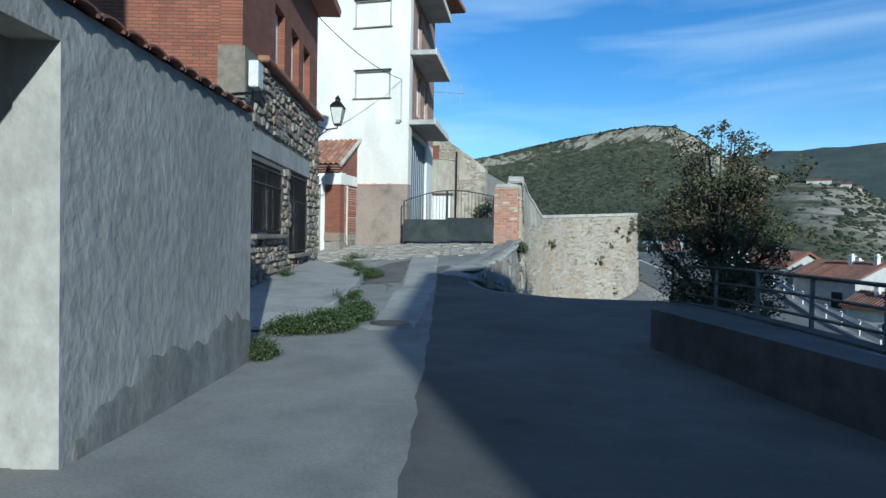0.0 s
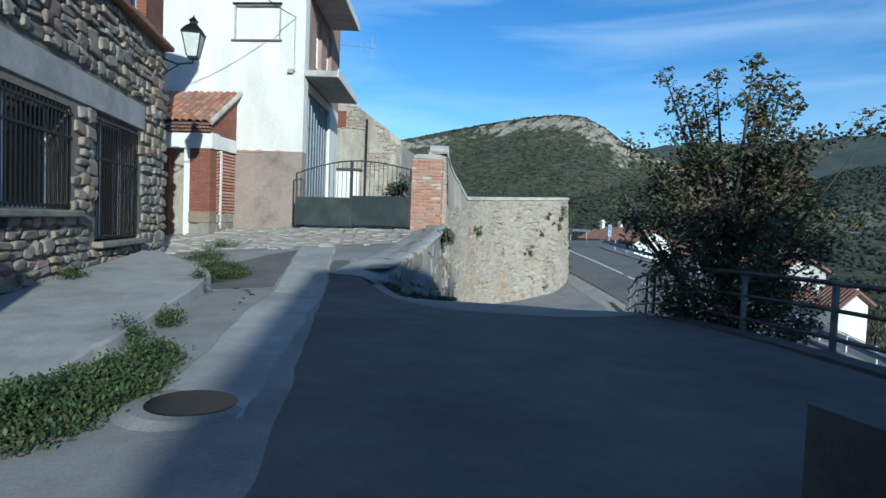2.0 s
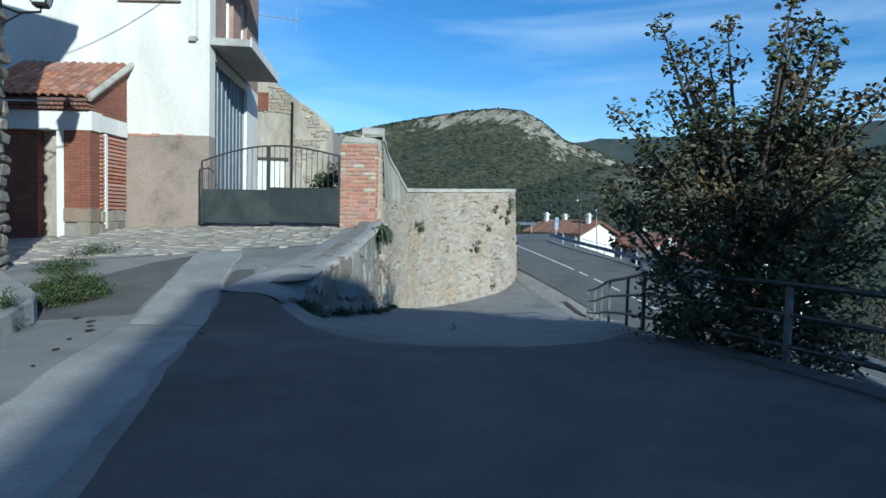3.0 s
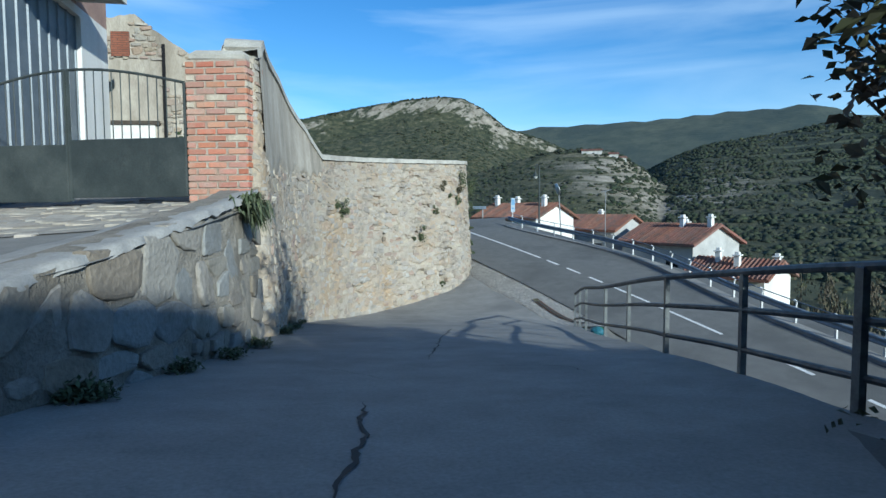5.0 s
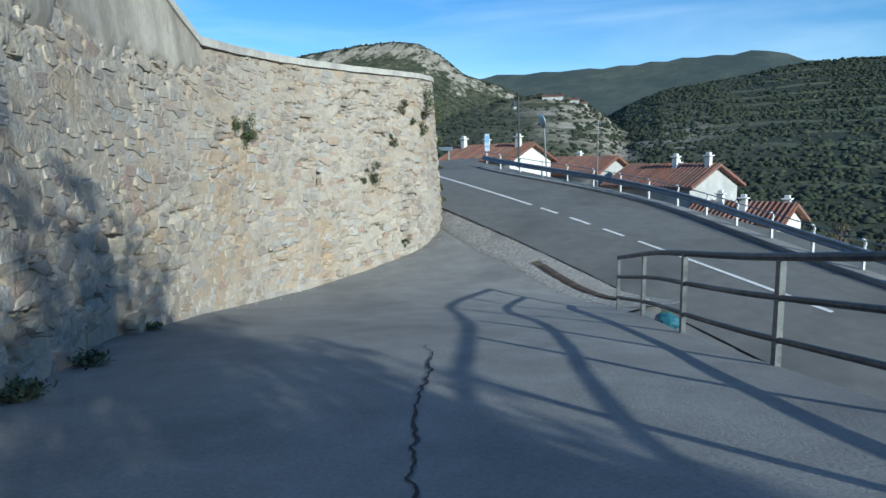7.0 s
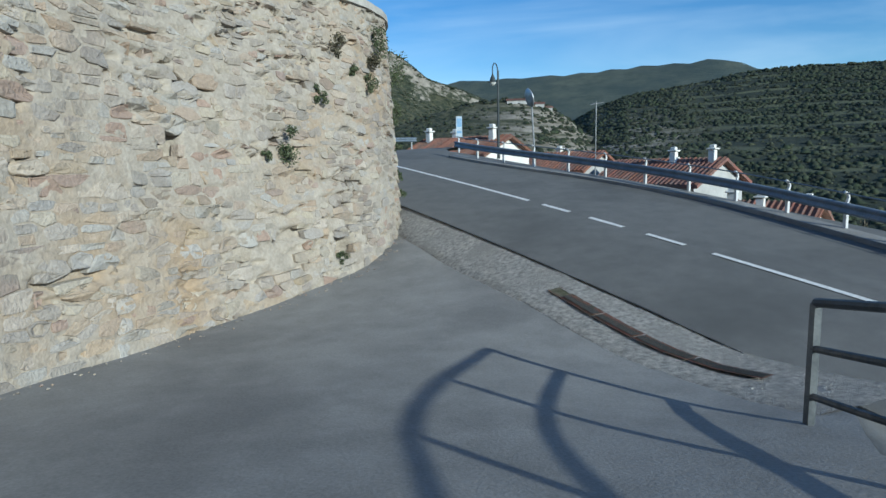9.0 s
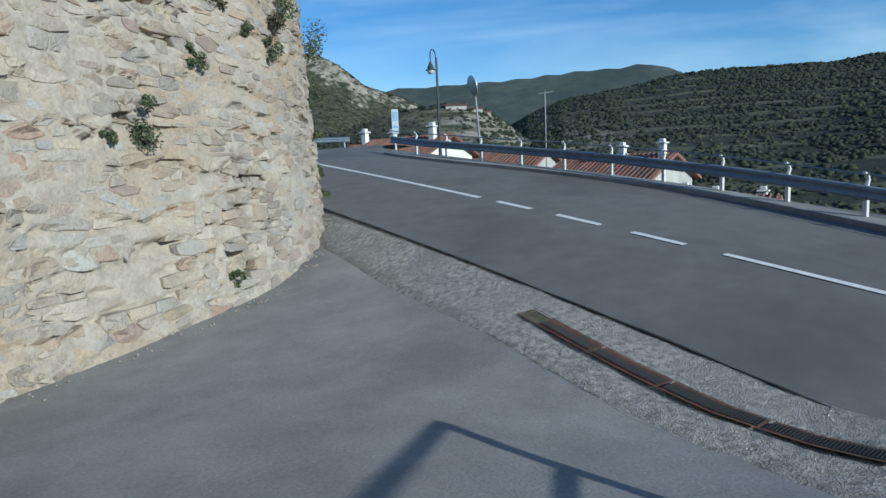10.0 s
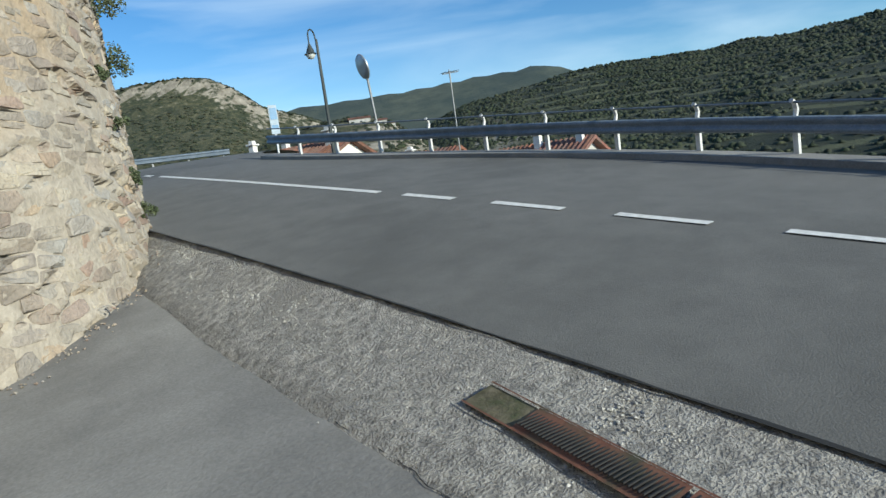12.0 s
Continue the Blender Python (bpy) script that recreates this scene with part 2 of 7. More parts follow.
def brickwork(name, c1, c2, mortar, across="x", course=.064, length=.25):
    """Small far bricks as a surface: rows laid in real size."""
    m = bpy.data.materials.new(name)
    n, l = nodes_of(m)
    tc, sep, cmb, br = (n.new(k) for k in ("ShaderNodeTexCoord", "ShaderNodeSeparateXYZ", "ShaderNodeCombineXYZ", "ShaderNodeTexBrick"))
    l.new(tc.outputs["Object"], sep.inputs[0])
    l.new(sep.outputs["X" if across == "x" else "Y"], cmb.inputs[0]); l.new(sep.outputs["Z"], cmb.inputs[1])
    l.new(cmb.outputs[0], br.inputs["Vector"])
    br.inputs["Color1"].default_value, br.inputs["Color2"].default_value, br.inputs["Mortar"].default_value = (*c1, 1), (*c2, 1), (*mortar, 1)
    br.inputs["Scale"].default_value, br.inputs["Mortar Size"].default_value, br.inputs["Bias"].default_value = 1.0, .009, 0
    br.inputs["Brick Width"].default_value, br.inputs["Row Height"].default_value = length, course
    ns, mx = n.new("ShaderNodeTexNoise"), n.new("ShaderNodeMixRGB")
    ns.inputs["Scale"].default_value, ns.inputs["Detail"].default_value = 2.2, 6
    l.new(tc.outputs["Object"], ns.inputs["Vector"])
    mx.blend_type = "OVERLAY"
    mx.inputs[0].default_value = .4
    l.new(br.outputs["Color"], mx.inputs[1]); l.new(ns.outputs["Fac"], mx.inputs[2])
    bp = n.new("ShaderNodeBump")
    bp.inputs["Strength"].default_value, bp.inputs["Distance"].default_value, bp.invert = .8, .012, True
    l.new(br.outputs["Fac"], bp.inputs["Height"])
    l.new(mx.outputs[0], n["Principled BSDF"].inputs["Base Color"]); l.new(bp.outputs[0], n["Principled BSDF"].inputs["Normal"])
    n["Principled BSDF"].inputs["Roughness"].default_value = .9
    return m


def hill_material():
    """Scrub over pale soil and rock: bushes by cells, bare rock where it is steep."""
    m = bpy.data.materials.new("scrub hillside")
    n, l = nodes_of(m)
    tc, geo, sep = n.new("ShaderNodeTexCoord"), n.new("ShaderNodeNewGeometry"), n.new("ShaderNodeSeparateXYZ")
    l.new(geo.outputs["True Normal"], sep.inputs[0])

    def tex(kind, s, detail=8.0):
        t = n.new(kind)
        t.inputs["Scale"].default_value = s
        if kind == "ShaderNodeTexNoise":
            t.inputs["Detail"].default_value, t.inputs["Roughness"].default_value = detail, .7
        l.new(tc.outputs["Object"], t.inputs["Vector"])
        return t

    def ramp(src, p0, p1, a, b):
        r = n.new("ShaderNodeValToRGB")
        r.color_ramp.elements[0].position, r.color_ramp.elements[1].position = p0, p1
        r.color_ramp.elements[0].color, r.color_ramp.elements[1].color = (*a, 1), (*b, 1)
        l.new(src, r.inputs[0])
        return r.outputs[0]

    big, mid, cell = tex("ShaderNodeTexNoise", .02), tex("ShaderNodeTexNoise", .22), tex("ShaderNodeTexNoise", .33)
    soil = ramp(mid.outputs["Fac"], .4, .65, (.050, .054, .026), (.098, .092, .052))
    bush = ramp(mid.outputs["Fac"], .3, .7, (.010, .018, .009), (.027, .037, .017))
    spots = ramp(cell.outputs["Fac"], .44, .54, (0, 0, 0), (1, 1, 1))
    thick = ramp(big.outputs["Fac"], .32, .6, (.35, .35, .35), (1, 1, 1))
    mul = n.new("ShaderNodeMixRGB")
    mul.blend_type = "MULTIPLY"
    mul.inputs[0].default_value = 1
    l.new(spots, mul.inputs[1]); l.new(thick, mul.inputs[2])
    m1 = n.new("ShaderNodeMixRGB")
    l.new(mul.outputs[0], m1.inputs[0]); l.new(soil, m1.inputs[1]); l.new(bush, m1.inputs[2])
    rock = ramp(mid.outputs["Fac"], .35, .65, (.13, .115, .09), (.33, .30, .25))
    add = n.new("ShaderNodeMath")
    add.operation = "MULTIPLY_ADD"
    add.inputs[1].default_value, add.inputs[2].default_value = -.35, 0
    l.new(mid.outputs["Fac"], add.inputs[0])
    steep = n.new("ShaderNodeMath")
    steep.operation = "ADD"
    l.new(sep.outputs["Z"], steep.inputs[0]); l.new(add.outputs[0], steep.inputs[1])
    jag = n.new("ShaderNodeMath")
    jag.operation = "MULTIPLY_ADD"
    jag.inputs[1].default_value = .55
    l.new(cell.outputs["Fac"], jag.inputs[0]); l.new(steep.outputs[0], jag.inputs[2])
    bare = ramp(jag.outputs[0], .745, .83, (1, 1, 1), (0, 0, 0))
    # bare strata of the spur above the village
    spur = n.new("ShaderNodeVectorMath")
    spur.operation = "DISTANCE"
    spur.inputs[1].default_value = (152, 205, 6)
    squeeze = n.new("ShaderNodeVectorMath")
    squeeze.operation = "MULTIPLY"
    squeeze.inputs[1].default_value = (1, 1, 1.4)
    l.new(geo.outputs["Position"], squeeze.inputs[0]); l.new(squeeze.outputs[0], spur.inputs[0])
    near_spur, strata, both = n.new("ShaderNodeMapRange"), n.new("ShaderNodeTexNoise"), n.new("ShaderNodeMath")
    near_spur.inputs["From Min"].default_value, near_spur.inputs["From Max"].default_value = 52, 30
    l.new(spur.outputs["Value"], near_spur.inputs["Value"])
    flat = n.new("ShaderNodeMapping")
    flat.inputs["Scale"].default_value = (.05, .05, .55)
    l.new(geo.outputs["Position"], flat.inputs[0]); l.new(flat.outputs[0], strata.inputs["Vector"])
    strata.inputs["Scale"].default_value, strata.inputs["Detail"].default_value = 1.0, 8
    both.operation = "MULTIPLY"
    l.new(near_spur.outputs[0], both.inputs[0]); l.new(ramp(strata.outputs["Fac"], .42, .56, (0, 0, 0), (1, 1, 1)), both.inputs[1])
    most = n.new("ShaderNodeMath")
    most.operation = "MAXIMUM"
    l.new(bare, most.inputs[0]); l.new(both.outputs[0], most.inputs[1])
    bare = most.outputs[0]
    m2 = n.new("ShaderNodeMixRGB")
    l.new(bare, m2.inputs[0]); l.new(m1.outputs[0], m2.inputs[1]); l.new(rock, m2.inputs[2])
    # old terraces: thin grassy banks along the contours of the far valley side
    pos, tw, tm, gate_x = n.new("ShaderNodeSeparateXYZ"), n.new("ShaderNodeTexWave"), n.new("ShaderNodeMath"), n.new("ShaderNodeMath")
    l.new(geo.outputs["Position"], pos.inputs[0])
    tw.bands_direction = "Z"
    tw.inputs["Scale"].default_value, tw.inputs["Distortion"].default_value, tw.inputs["Detail"].default_value, tw.inputs["Detail Scale"].default_value = .075, 6.0, 4.0, .2
    l.new(geo.outputs["Position"], tw.inputs["Vector"])
    bank = ramp(tw.outputs["Fac"], .76, .94, (0, 0, 0), (.8, .8, .8))
    gate_x.operation = "MULTIPLY_ADD"
    gate_x.inputs[1].default_value, gate_x.inputs[2].default_value = -.8, 0
    l.new(pos.outputs["Y"], gate_x.inputs[0])
    tm.operation = "ADD"
    l.new(pos.outputs["X"], tm.inputs[0]); l.new(gate_x.outputs[0], tm.inputs[1])
    far = n.new("ShaderNodeMapRange")
    far.inputs["From Min"].default_value, far.inputs["From Max"].default_value = 10, 60
    l.new(tm.outputs[0], far.inputs["Value"])
    mulb, wood, m4 = n.new("ShaderNodeMath"), n.new("ShaderNodeMixRGB"), n.new("ShaderNodeMixRGB")
    mulb.operation = "MULTIPLY"
    l.new(bank, mulb.inputs[0]); l.new(far.outputs[0], mulb.inputs[1])
    wood.inputs[2].default_value = (.012, .021, .012, 1)
    woodk = ramp(mid.outputs["Fac"], .38, .62, (.98, .98, .98), (.75, .75, .75))
    mulw = n.new("ShaderNodeMath")
    mulw.operation = "MULTIPLY"
    l.new(woodk, mulw.inputs[0]); l.new(far.outputs[0], mulw.inputs[1])
    l.new(mulw.outputs[0], wood.inputs[0]); l.new(m2.outputs[0], wood.inputs[1])
    l.new(mulb.outputs[0], m4.inputs[0]); l.new(wood.outputs[0], m4.inputs[1])
    m4.inputs[2].default_value = (.092, .10, .055, 1)
    # forest patches on the farthest ridges, with haze painted in as blue-green by distance
    away, haze, m5 = n.new("ShaderNodeVectorMath"), n.new("ShaderNodeMapRange"), n.new("ShaderNodeMixRGB")
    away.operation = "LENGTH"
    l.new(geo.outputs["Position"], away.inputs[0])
    haze.inputs["From Min"].default_value, haze.inputs["From Max"].default_value, haze.inputs["To Max"].default_value = 560, 900, .75
    l.new(away.outputs["Value"], haze.inputs["Value"]); l.new(haze.outputs[0], m5.inputs[0]); l.new(m4.outputs[0], m5.inputs[1])
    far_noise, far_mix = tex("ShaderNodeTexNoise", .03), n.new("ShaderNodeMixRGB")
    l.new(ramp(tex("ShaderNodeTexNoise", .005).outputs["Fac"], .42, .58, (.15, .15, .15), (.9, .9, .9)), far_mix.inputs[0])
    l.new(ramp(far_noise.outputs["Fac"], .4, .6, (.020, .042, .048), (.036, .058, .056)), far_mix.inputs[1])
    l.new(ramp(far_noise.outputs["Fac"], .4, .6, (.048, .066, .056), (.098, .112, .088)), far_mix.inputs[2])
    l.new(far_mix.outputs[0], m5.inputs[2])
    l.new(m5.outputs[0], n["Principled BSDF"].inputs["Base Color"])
    n["Principled BSDF"].inputs["Roughness"].default_value = .95
    bp = n.new("ShaderNodeBump")
    bp.inputs["Strength"].default_value, bp.inputs["Distance"].default_value = .35, .5
    l.new(spots, bp.inputs["Height"]); l.new(bp.outputs[0], n["Principled BSDF"].inputs["Normal"])
    return m


M_CONC = material("pale concrete", (.20, .195, .183), (.285, .277, .26), 2.2, .9, .35, 45, c3=(.17, .166, .158), patch=.42, contrast=.8)
M_SLAB = material("pale smooth slab concrete", (.27, .264, .25), (.36, .352, .335), 2.5, .9, .25, 45, c3=(.22, .215, .205), patch=.9, contrast=.8)
M_ASPH = material("worn street asphalt", (.078, .076, .071), (.158, .154, .144), 1.3, .95, .5, 60, c3=(.066, .065, .062), patch=.33, contrast=.9)
M_ROAD = material("road asphalt", (.112, .112, .107), (.155, .154, .146), 3, .92, .4, 110, c3=(.085, .085, .082), patch=.22, contrast=.8)
M_STRIP = material("smooth cement strip", (.29, .287, .272), (.37, .365, .345), 2.5, .9, .2, 50, c3=(.25, .247, .235), patch=.7)
M_GRAVEL = material("rough gravelly concrete", (.27, .26, .242), (.60, .575, .53), 15, .95, 1.0, 70, c3=(.36, .345, .32), patch=1.1, bump_dist=.06)
M_PEBBLE = material("pale pebbles", (.34, .33, .30), (.50, .485, .45), 20, .9, .3, 80, spread=.3)
M_LINE = material("worn white road paint", (.55, .55, .53), (.75, .75, .73), 18, .7, .1, 60)
M_TAR = plain("black tar edge", (.02, .02, .02), .8)
M_STONE = material("buff rubble stone", (.30, .255, .195), (.42, .365, .29), 9, .9, .7, 30, c3=(.25, .215, .175), patch=1.1, spread=.12, bump_dist=.03, contrast=.7,
                   palette=((.385, .33, .255), (.315, .29, .255), (.41, .355, .28), (.385, .30, .205), (.35, .33, .30), (.28, .255, .22), (.36, .275, .20), (.285, .19, .15), (.345, .335, .315), (.40, .345, .27), (.39, .34, .27), (.32, .235, .18)))
M_MORTAR = material("sandy lime mortar", (.285, .252, .205), (.415, .37, .308), 5, .95, .55, 22, c3=(.335, .255, .17), patch=.5, bump_dist=.03, contrast=.8)
M_GREY_STONE = material("grey brown wall stone", (.185, .155, .12), (.295, .255, .205), 8, .9, .6, 34, c3=(.16, .145, .125), patch=1.5, spread=.2, bump_dist=.02,
                        palette=((.27, .23, .18), (.215, .185, .15), (.31, .265, .20), (.25, .19, .13), (.28, .255, .22), (.185, .165, .14), (.265, .18, .13)))
M_GREY_MORTAR = material("brown grey mortar", (.15, .13, .105), (.225, .195, .155), 7, .95, .6, 40, bump_dist=.02)
M_LOW_STONE = material("pale grey rubble", (.20, .182, .15), (.31, .285, .245), 5, .9, .5, 20, c3=(.155, .14, .115), patch=.9, spread=.14, bump_dist=.028, contrast=.8,
                       palette=((.26, .235, .195), (.215, .20, .18), (.30, .275, .235), (.23, .195, .15), (.27, .255, .23), (.20, .168, .13), (.235, .245, .245)))
M_LOW_MORTAR = material("grey smeared mortar", (.175, .155, .125), (.305, .28, .24), 4, .95, .9, 30, c3=(.13, .112, .088), patch=.8, bump_dist=.03, contrast=.9)
M_PLASTER = material("old beige render", (.305, .27, .22), (.45, .41, .35), 2.6, .95, .5, 35, c3=(.215, .19, .155), patch=.8, bump_dist=.012, stretch=(1, 1, .32))
M_GREYREND = material("rough grey render", (.285, .28, .262), (.36, .352, .332), 4, .95, .4, 11, c3=(.255, .25, .236), patch=.5, bump_dist=.03, stretch=(1, 1, .7))
M_WHITE = material("white painted render", (.64, .625, .59), (.73, .715, .685), 1.2, .9, .2, 40, c3=(.57, .55, .51), patch=.5, stretch=(1, 1, .35))
M_PLINTH = material("stained cement plinth", (.235, .185, .155), (.325, .27, .235), 1.6, .95, .3, 22, c3=(.155, .125, .105), patch=.8, contrast=.9)
M_PINK = material("pinkish brown render", (.30, .19, .15), (.38, .255, .205), 2.5, .9, .3, 40, c3=(.26, .17, .14), patch=.9)
M_SILL = material("brown stone sill", (.17, .145, .12), (.26, .225, .185), 5, .9, .4, 40, c3=(.14, .125, .105), patch=1.5)
M_PAVE = material("pale worn paving stone", (.29, .26, .215), (.385, .35, .295), 5, .9, .4, 30, c3=(.25, .225, .19), patch=1.2, spread=.10, palette=((.35, .315, .265), (.315, .29, .25), (.38, .345, .29), (.34, .29, .235)))
M_BUSH = material("dark scrub", (.014, .022, .010), (.034, .045, .020), .8, .9, 0, 6, spread=.35)
M_BUSH_PALE = material("olive scrub", (.030, .036, .016), (.060, .066, .032), .8, .9, 0, 6, spread=.35)
M_LINTEL = material("concrete lintel", (.33, .32, .30), (.42, .41, .39), 3, .9, .2, 50, c3=(.28, .27, .26), patch=.9)
M_BRICK = material("orange red brick", (.37, .145, .088), (.48, .21, .135), 14, .9, .5, 60, c3=(.40, .24, .175), patch=3, spread=.14,
                   palette=((.45, .185, .115), (.42, .17, .105), (.48, .21, .135), (.38, .15, .095), (.44, .225, .16)))
M_PALE_MORTAR = material("grey brick mortar", (.33, .285, .235), (.43, .385, .325), 9, .95, .8, 40, c3=(.30, .22, .17), patch=3, bump_dist=.015)
M_BLOCK_END = material("pale perforated brick end", (.42, .36, .28), (.52, .46, .37), 12, .9, .4, 50)
M_BRICK_X = brickwork("brown red brick wall facing the street end", (.205, .07, .042), (.275, .10, .058), (.10, .062, .048), "x")
M_BRICK_Y = brickwork("brown red brick wall along the street", (.205, .07, .042), (.275, .10, .058), (.10, .062, .048), "y")
M_OLDTILE = material("brown weathered roof tile", (.15, .065, .045), (.25, .115, .08), 7, .9, .4, 40, c3=(.12, .085, .07), patch=1.5, spread=.25)
M_DARKCONC = material("dark grey concrete", (.062, .063, .063), (.10, .099, .096), 4, .9, .3, 50, c3=(.05, .051, .05), patch=.8)
M_DAMP = material("damp stained render", (.115, .118, .115), (.175, .177, .172), 2.5, .95, .4, 15, c3=(.145, .135, .115), patch=1.0, bump_dist=.02)
M_TILE = material("clay roof tile", (.24, .098, .06), (.37, .165, .10), 7, .9, .4, 40, c3=(.20, .13, .10), patch=3, spread=.25)
M_IRON = plain("black wrought iron", (.018, .018, .02), .5, .6)
M_GREEN_PAINT = material("dark green grey paint", (.028, .036, .037), (.042, .052, .052), 3, .55, .1, 40, c3=(.06, .07, .068), patch=1.2)
M_GALV = material("galvanised steel", (.38, .40, .43), (.50, .52, .55), 8, .45, .1, 60, metal=.7)
M_RAIL = material("blue grey steel barrier", (.13, .17, .215), (.20, .24, .29), 5, .5, .1, 40, metal=.3)
M_POST_W = plain("white painted steel", (.55, .56, .56), .5)
M_SHEET = material("blue grey sheet metal", (.115, .14, .165), (.165, .19, .215), 2, .5, .1, 30, metal=.2)
M_GLASS = plain("dark window glass", (.02, .025, .03), .08)
M_LAMPGLASS = plain("frosted lamp glass", (.55, .57, .55), .3)
M_RUST = material("rusty drain steel", (.13, .055, .035), (.20, .09, .058), 9, .8, .3, 60, metal=.2, c3=(.07, .065, .04), patch=3)
M_BARK = material("dark grey bark", (.045, .038, .03), (.085, .07, .055), 12, .95, .8, 40)
M_LEAF = material("dull green and russet leaves", (.046, .06, .024), (.085, .096, .042), 3, .6, 0, 30, c3=(.12, .075, .04), patch=1.4, spread=.4)
M_WEED = material("fresh weeds", (.026, .052, .011), (.054, .09, .021), 8, .7, 0, 30, c3=(.075, .085, .03), patch=3, spread=.3)
M_DRYGREEN = material("dusty wall plants", (.045, .07, .028), (.10, .115, .055), 8, .8, 0, 30, spread=.35)
M_HILL = hill_material()
M_MOSS = material("mossy silt", (.07, .065, .035), (.16, .14, .095), 9, .95, .6, 40, c3=(.05, .06, .025), patch=5)
M_TWIG = material("bare brown twigs", (.060, .050, .032), (.11, .09, .06), 2, .9, 0, 20, c3=(.075, .08, .035), patch=.2, spread=.3)
M_GREYWALL = material("dull grey house render", (.36, .36, .35), (.46, .455, .44), 1.5, .9, .2, 30, c3=(.30, .30, .29), patch=.5)
M_BAGBLUE = plain("blue plastic bag", (.03, .12, .16), .4)
M_BAGGREEN = plain("green plastic bag", (.04, .14, .06), .4)
M_BLUE = plain("blue sign face", (.10, .24, .42), .4)
M_SIGN = plain("pale blue grey sign face", (.30, .38, .46), .5)
M_WOODW = plain("white painted wood", (.70, .69, .66), .6)
M_DULL = plain("dull grey sheet steel", (.22, .23, .24), .6, .3)
M_COPING = material("weathered cement coping", (.36, .34, .30), (.47, .45, .40), 4, .9, .4, 40, c3=(.30, .28, .25), patch=1.5)


def ribbon(line, u0, u1, left, right, zf, step=.5, across=2, lift=0.0):
    """A strip along a line; left and right are offsets, numbers or functions of u."""
    n = max(2, int((u1 - u0) / step) + 1)
    g = Geo()
    vs, fs = [], []
    for i in range(n):
        u = u0 + (u1 - u0) * i / (n - 1)
        p, s = line.at(u), line.side(u)
        a = -(left(u) if callable(left) else left)
        b = right(u) if callable(right) else right
        for k in range(across + 1):
            q = p + s * (a + (b - a) * k / across)
            vs.append((q[0], q[1], zf(q[0], q[1]) + lift))
    w = across + 1
    for i in range(n - 1):
        fs += [(i * w + k, i * w + k + 1, (i + 1) * w + k + 1, (i + 1) * w + k) for k in range(across)]
    return g.add(vs, fs)


def sheet(xs, ys, zf, keep=None):
    """A grid over plan coordinates; keep(x, y) leaves cells out."""
    g = Geo()
    vs = [(x, y, zf(x, y)) for y in ys for x in xs]
    w = len(xs)
    fs = []
    for j in range(len(ys) - 1):
        for i in range(w - 1):
            if keep is None or keep((xs[i] + xs[i + 1]) / 2, (ys[j] + ys[j + 1]) / 2):
                fs.append((j * w + i, j * w + i + 1, (j + 1) * w + i + 1, (j + 1) * w + i))
    return g.add(vs, fs)

# ---- paved ground ----
def rail_x(y):
    return float(np.interp(y, RAIL.p[::-1, 1], RAIL.p[::-1, 0]))


def right_edge(y):
    """Where the paved ground ends on the valley side."""
    if y < 13.7:
        return float(np.interp(y, [-14, -2, 7, 10.5, 13.7], [5.9, 5.75, 5.6, 5.48, 5.35]))
    if y < 24.95:
        return rail_x(y)
    return float(np.interp(y, [24.95, 26.2, 40], [9.79, 11.62, 11.62]))


def left_edge(y):
    if y < 15.85:
        return -9.0
    k = np.argmin(np.abs(LOW_WALL.p[:, 1] - y)) if y < 21.5 else np.argmin(np.abs(GREAT_WALL.p[:, 1] - y))
    return float((LOW_WALL if y < 21.5 else GREAT_WALL).p[k, 0]) - .25


def rows_sheet(y0, y1, step, xl, xr, zf, cols=44):
    g = Geo()
    ys = np.arange(y0, y1 + 1e-6, step)
    vs = []
    for y in ys:
        a, b = xl(y), xr(y)
        for k in range(cols + 1):
            x = a + (b - a) * k / cols
            vs.append((x, y, zf(x, y) + .012 * noise.noise((x * .9, y * .9, 0))))
    w = cols + 1
    fs = [(j * w + k, j * w + k + 1, (j + 1) * w + k + 1, (j + 1) * w + k) for j in range(len(ys) - 1) for k in range(cols)]
    return g.add(vs, fs)


street = rows_sheet(-14.1, 15.9, .3, lambda y: -9.0, right_edge, street_z).make("street", M_CONC, smooth=True)
tagged(street, "grey cement street between the houses, worn and patched", "street", kind="structure")
ramp = rows_sheet(15.9, 40.2, .3, left_edge, right_edge, ramp_z).make("ramp", M_CONC, smooth=True)
tagged(ramp, "grey concrete ramp sloping down to the main road", "ramp", kind="structure")
yard = rows_sheet(15.9, 30, .3, lambda y: -9.0, lambda y: left_edge(y) + (.2 if y < 21.4 else -.25), apron_z).make("upper_yard", M_CONC, smooth=True)
tagged(yard, "cement yard rising to the metal gate", "yard", kind="structure")


def patch(name, mat, outline, zf, lift, label, category, cells=24, parent=None):
    """A thin slab laid over the ground inside a plan outline (four corners, blended)."""
    a, b, c, d = (np.array(p, float) for p in outline)
    g = Geo()
    vs = []
    for j in range(cells + 1):
        for i in range(cells + 1):
            s, t = i / cells, j / cells
            p = (a * (1 - s) + b * s) * (1 - t) + (d * (1 - s) + c * s) * t
            w = .05 * noise.noise((p[0] * 1.1, p[1] * 1.1, 3.0)) + .025 * noise.noise((p[0] * 6, p[1] * 6, 1.0))
            rim = i in (0, cells) or j in (0, cells)
            vs.append((p[0] + w, p[1] + w, zf(p[0] + w, p[1] + w) + (-.015 if rim else lift)))
    n = cells + 1
    fs = [(j * n + i, j * n + i + 1, (j + 1) * n + i + 1, (j + 1) * n + i) for j in range(cells) for i in range(cells)]
    ob = g.add(vs, fs).make(name, mat, parent, smooth=True)
    return tagged(ob, label, category, kind="structure")


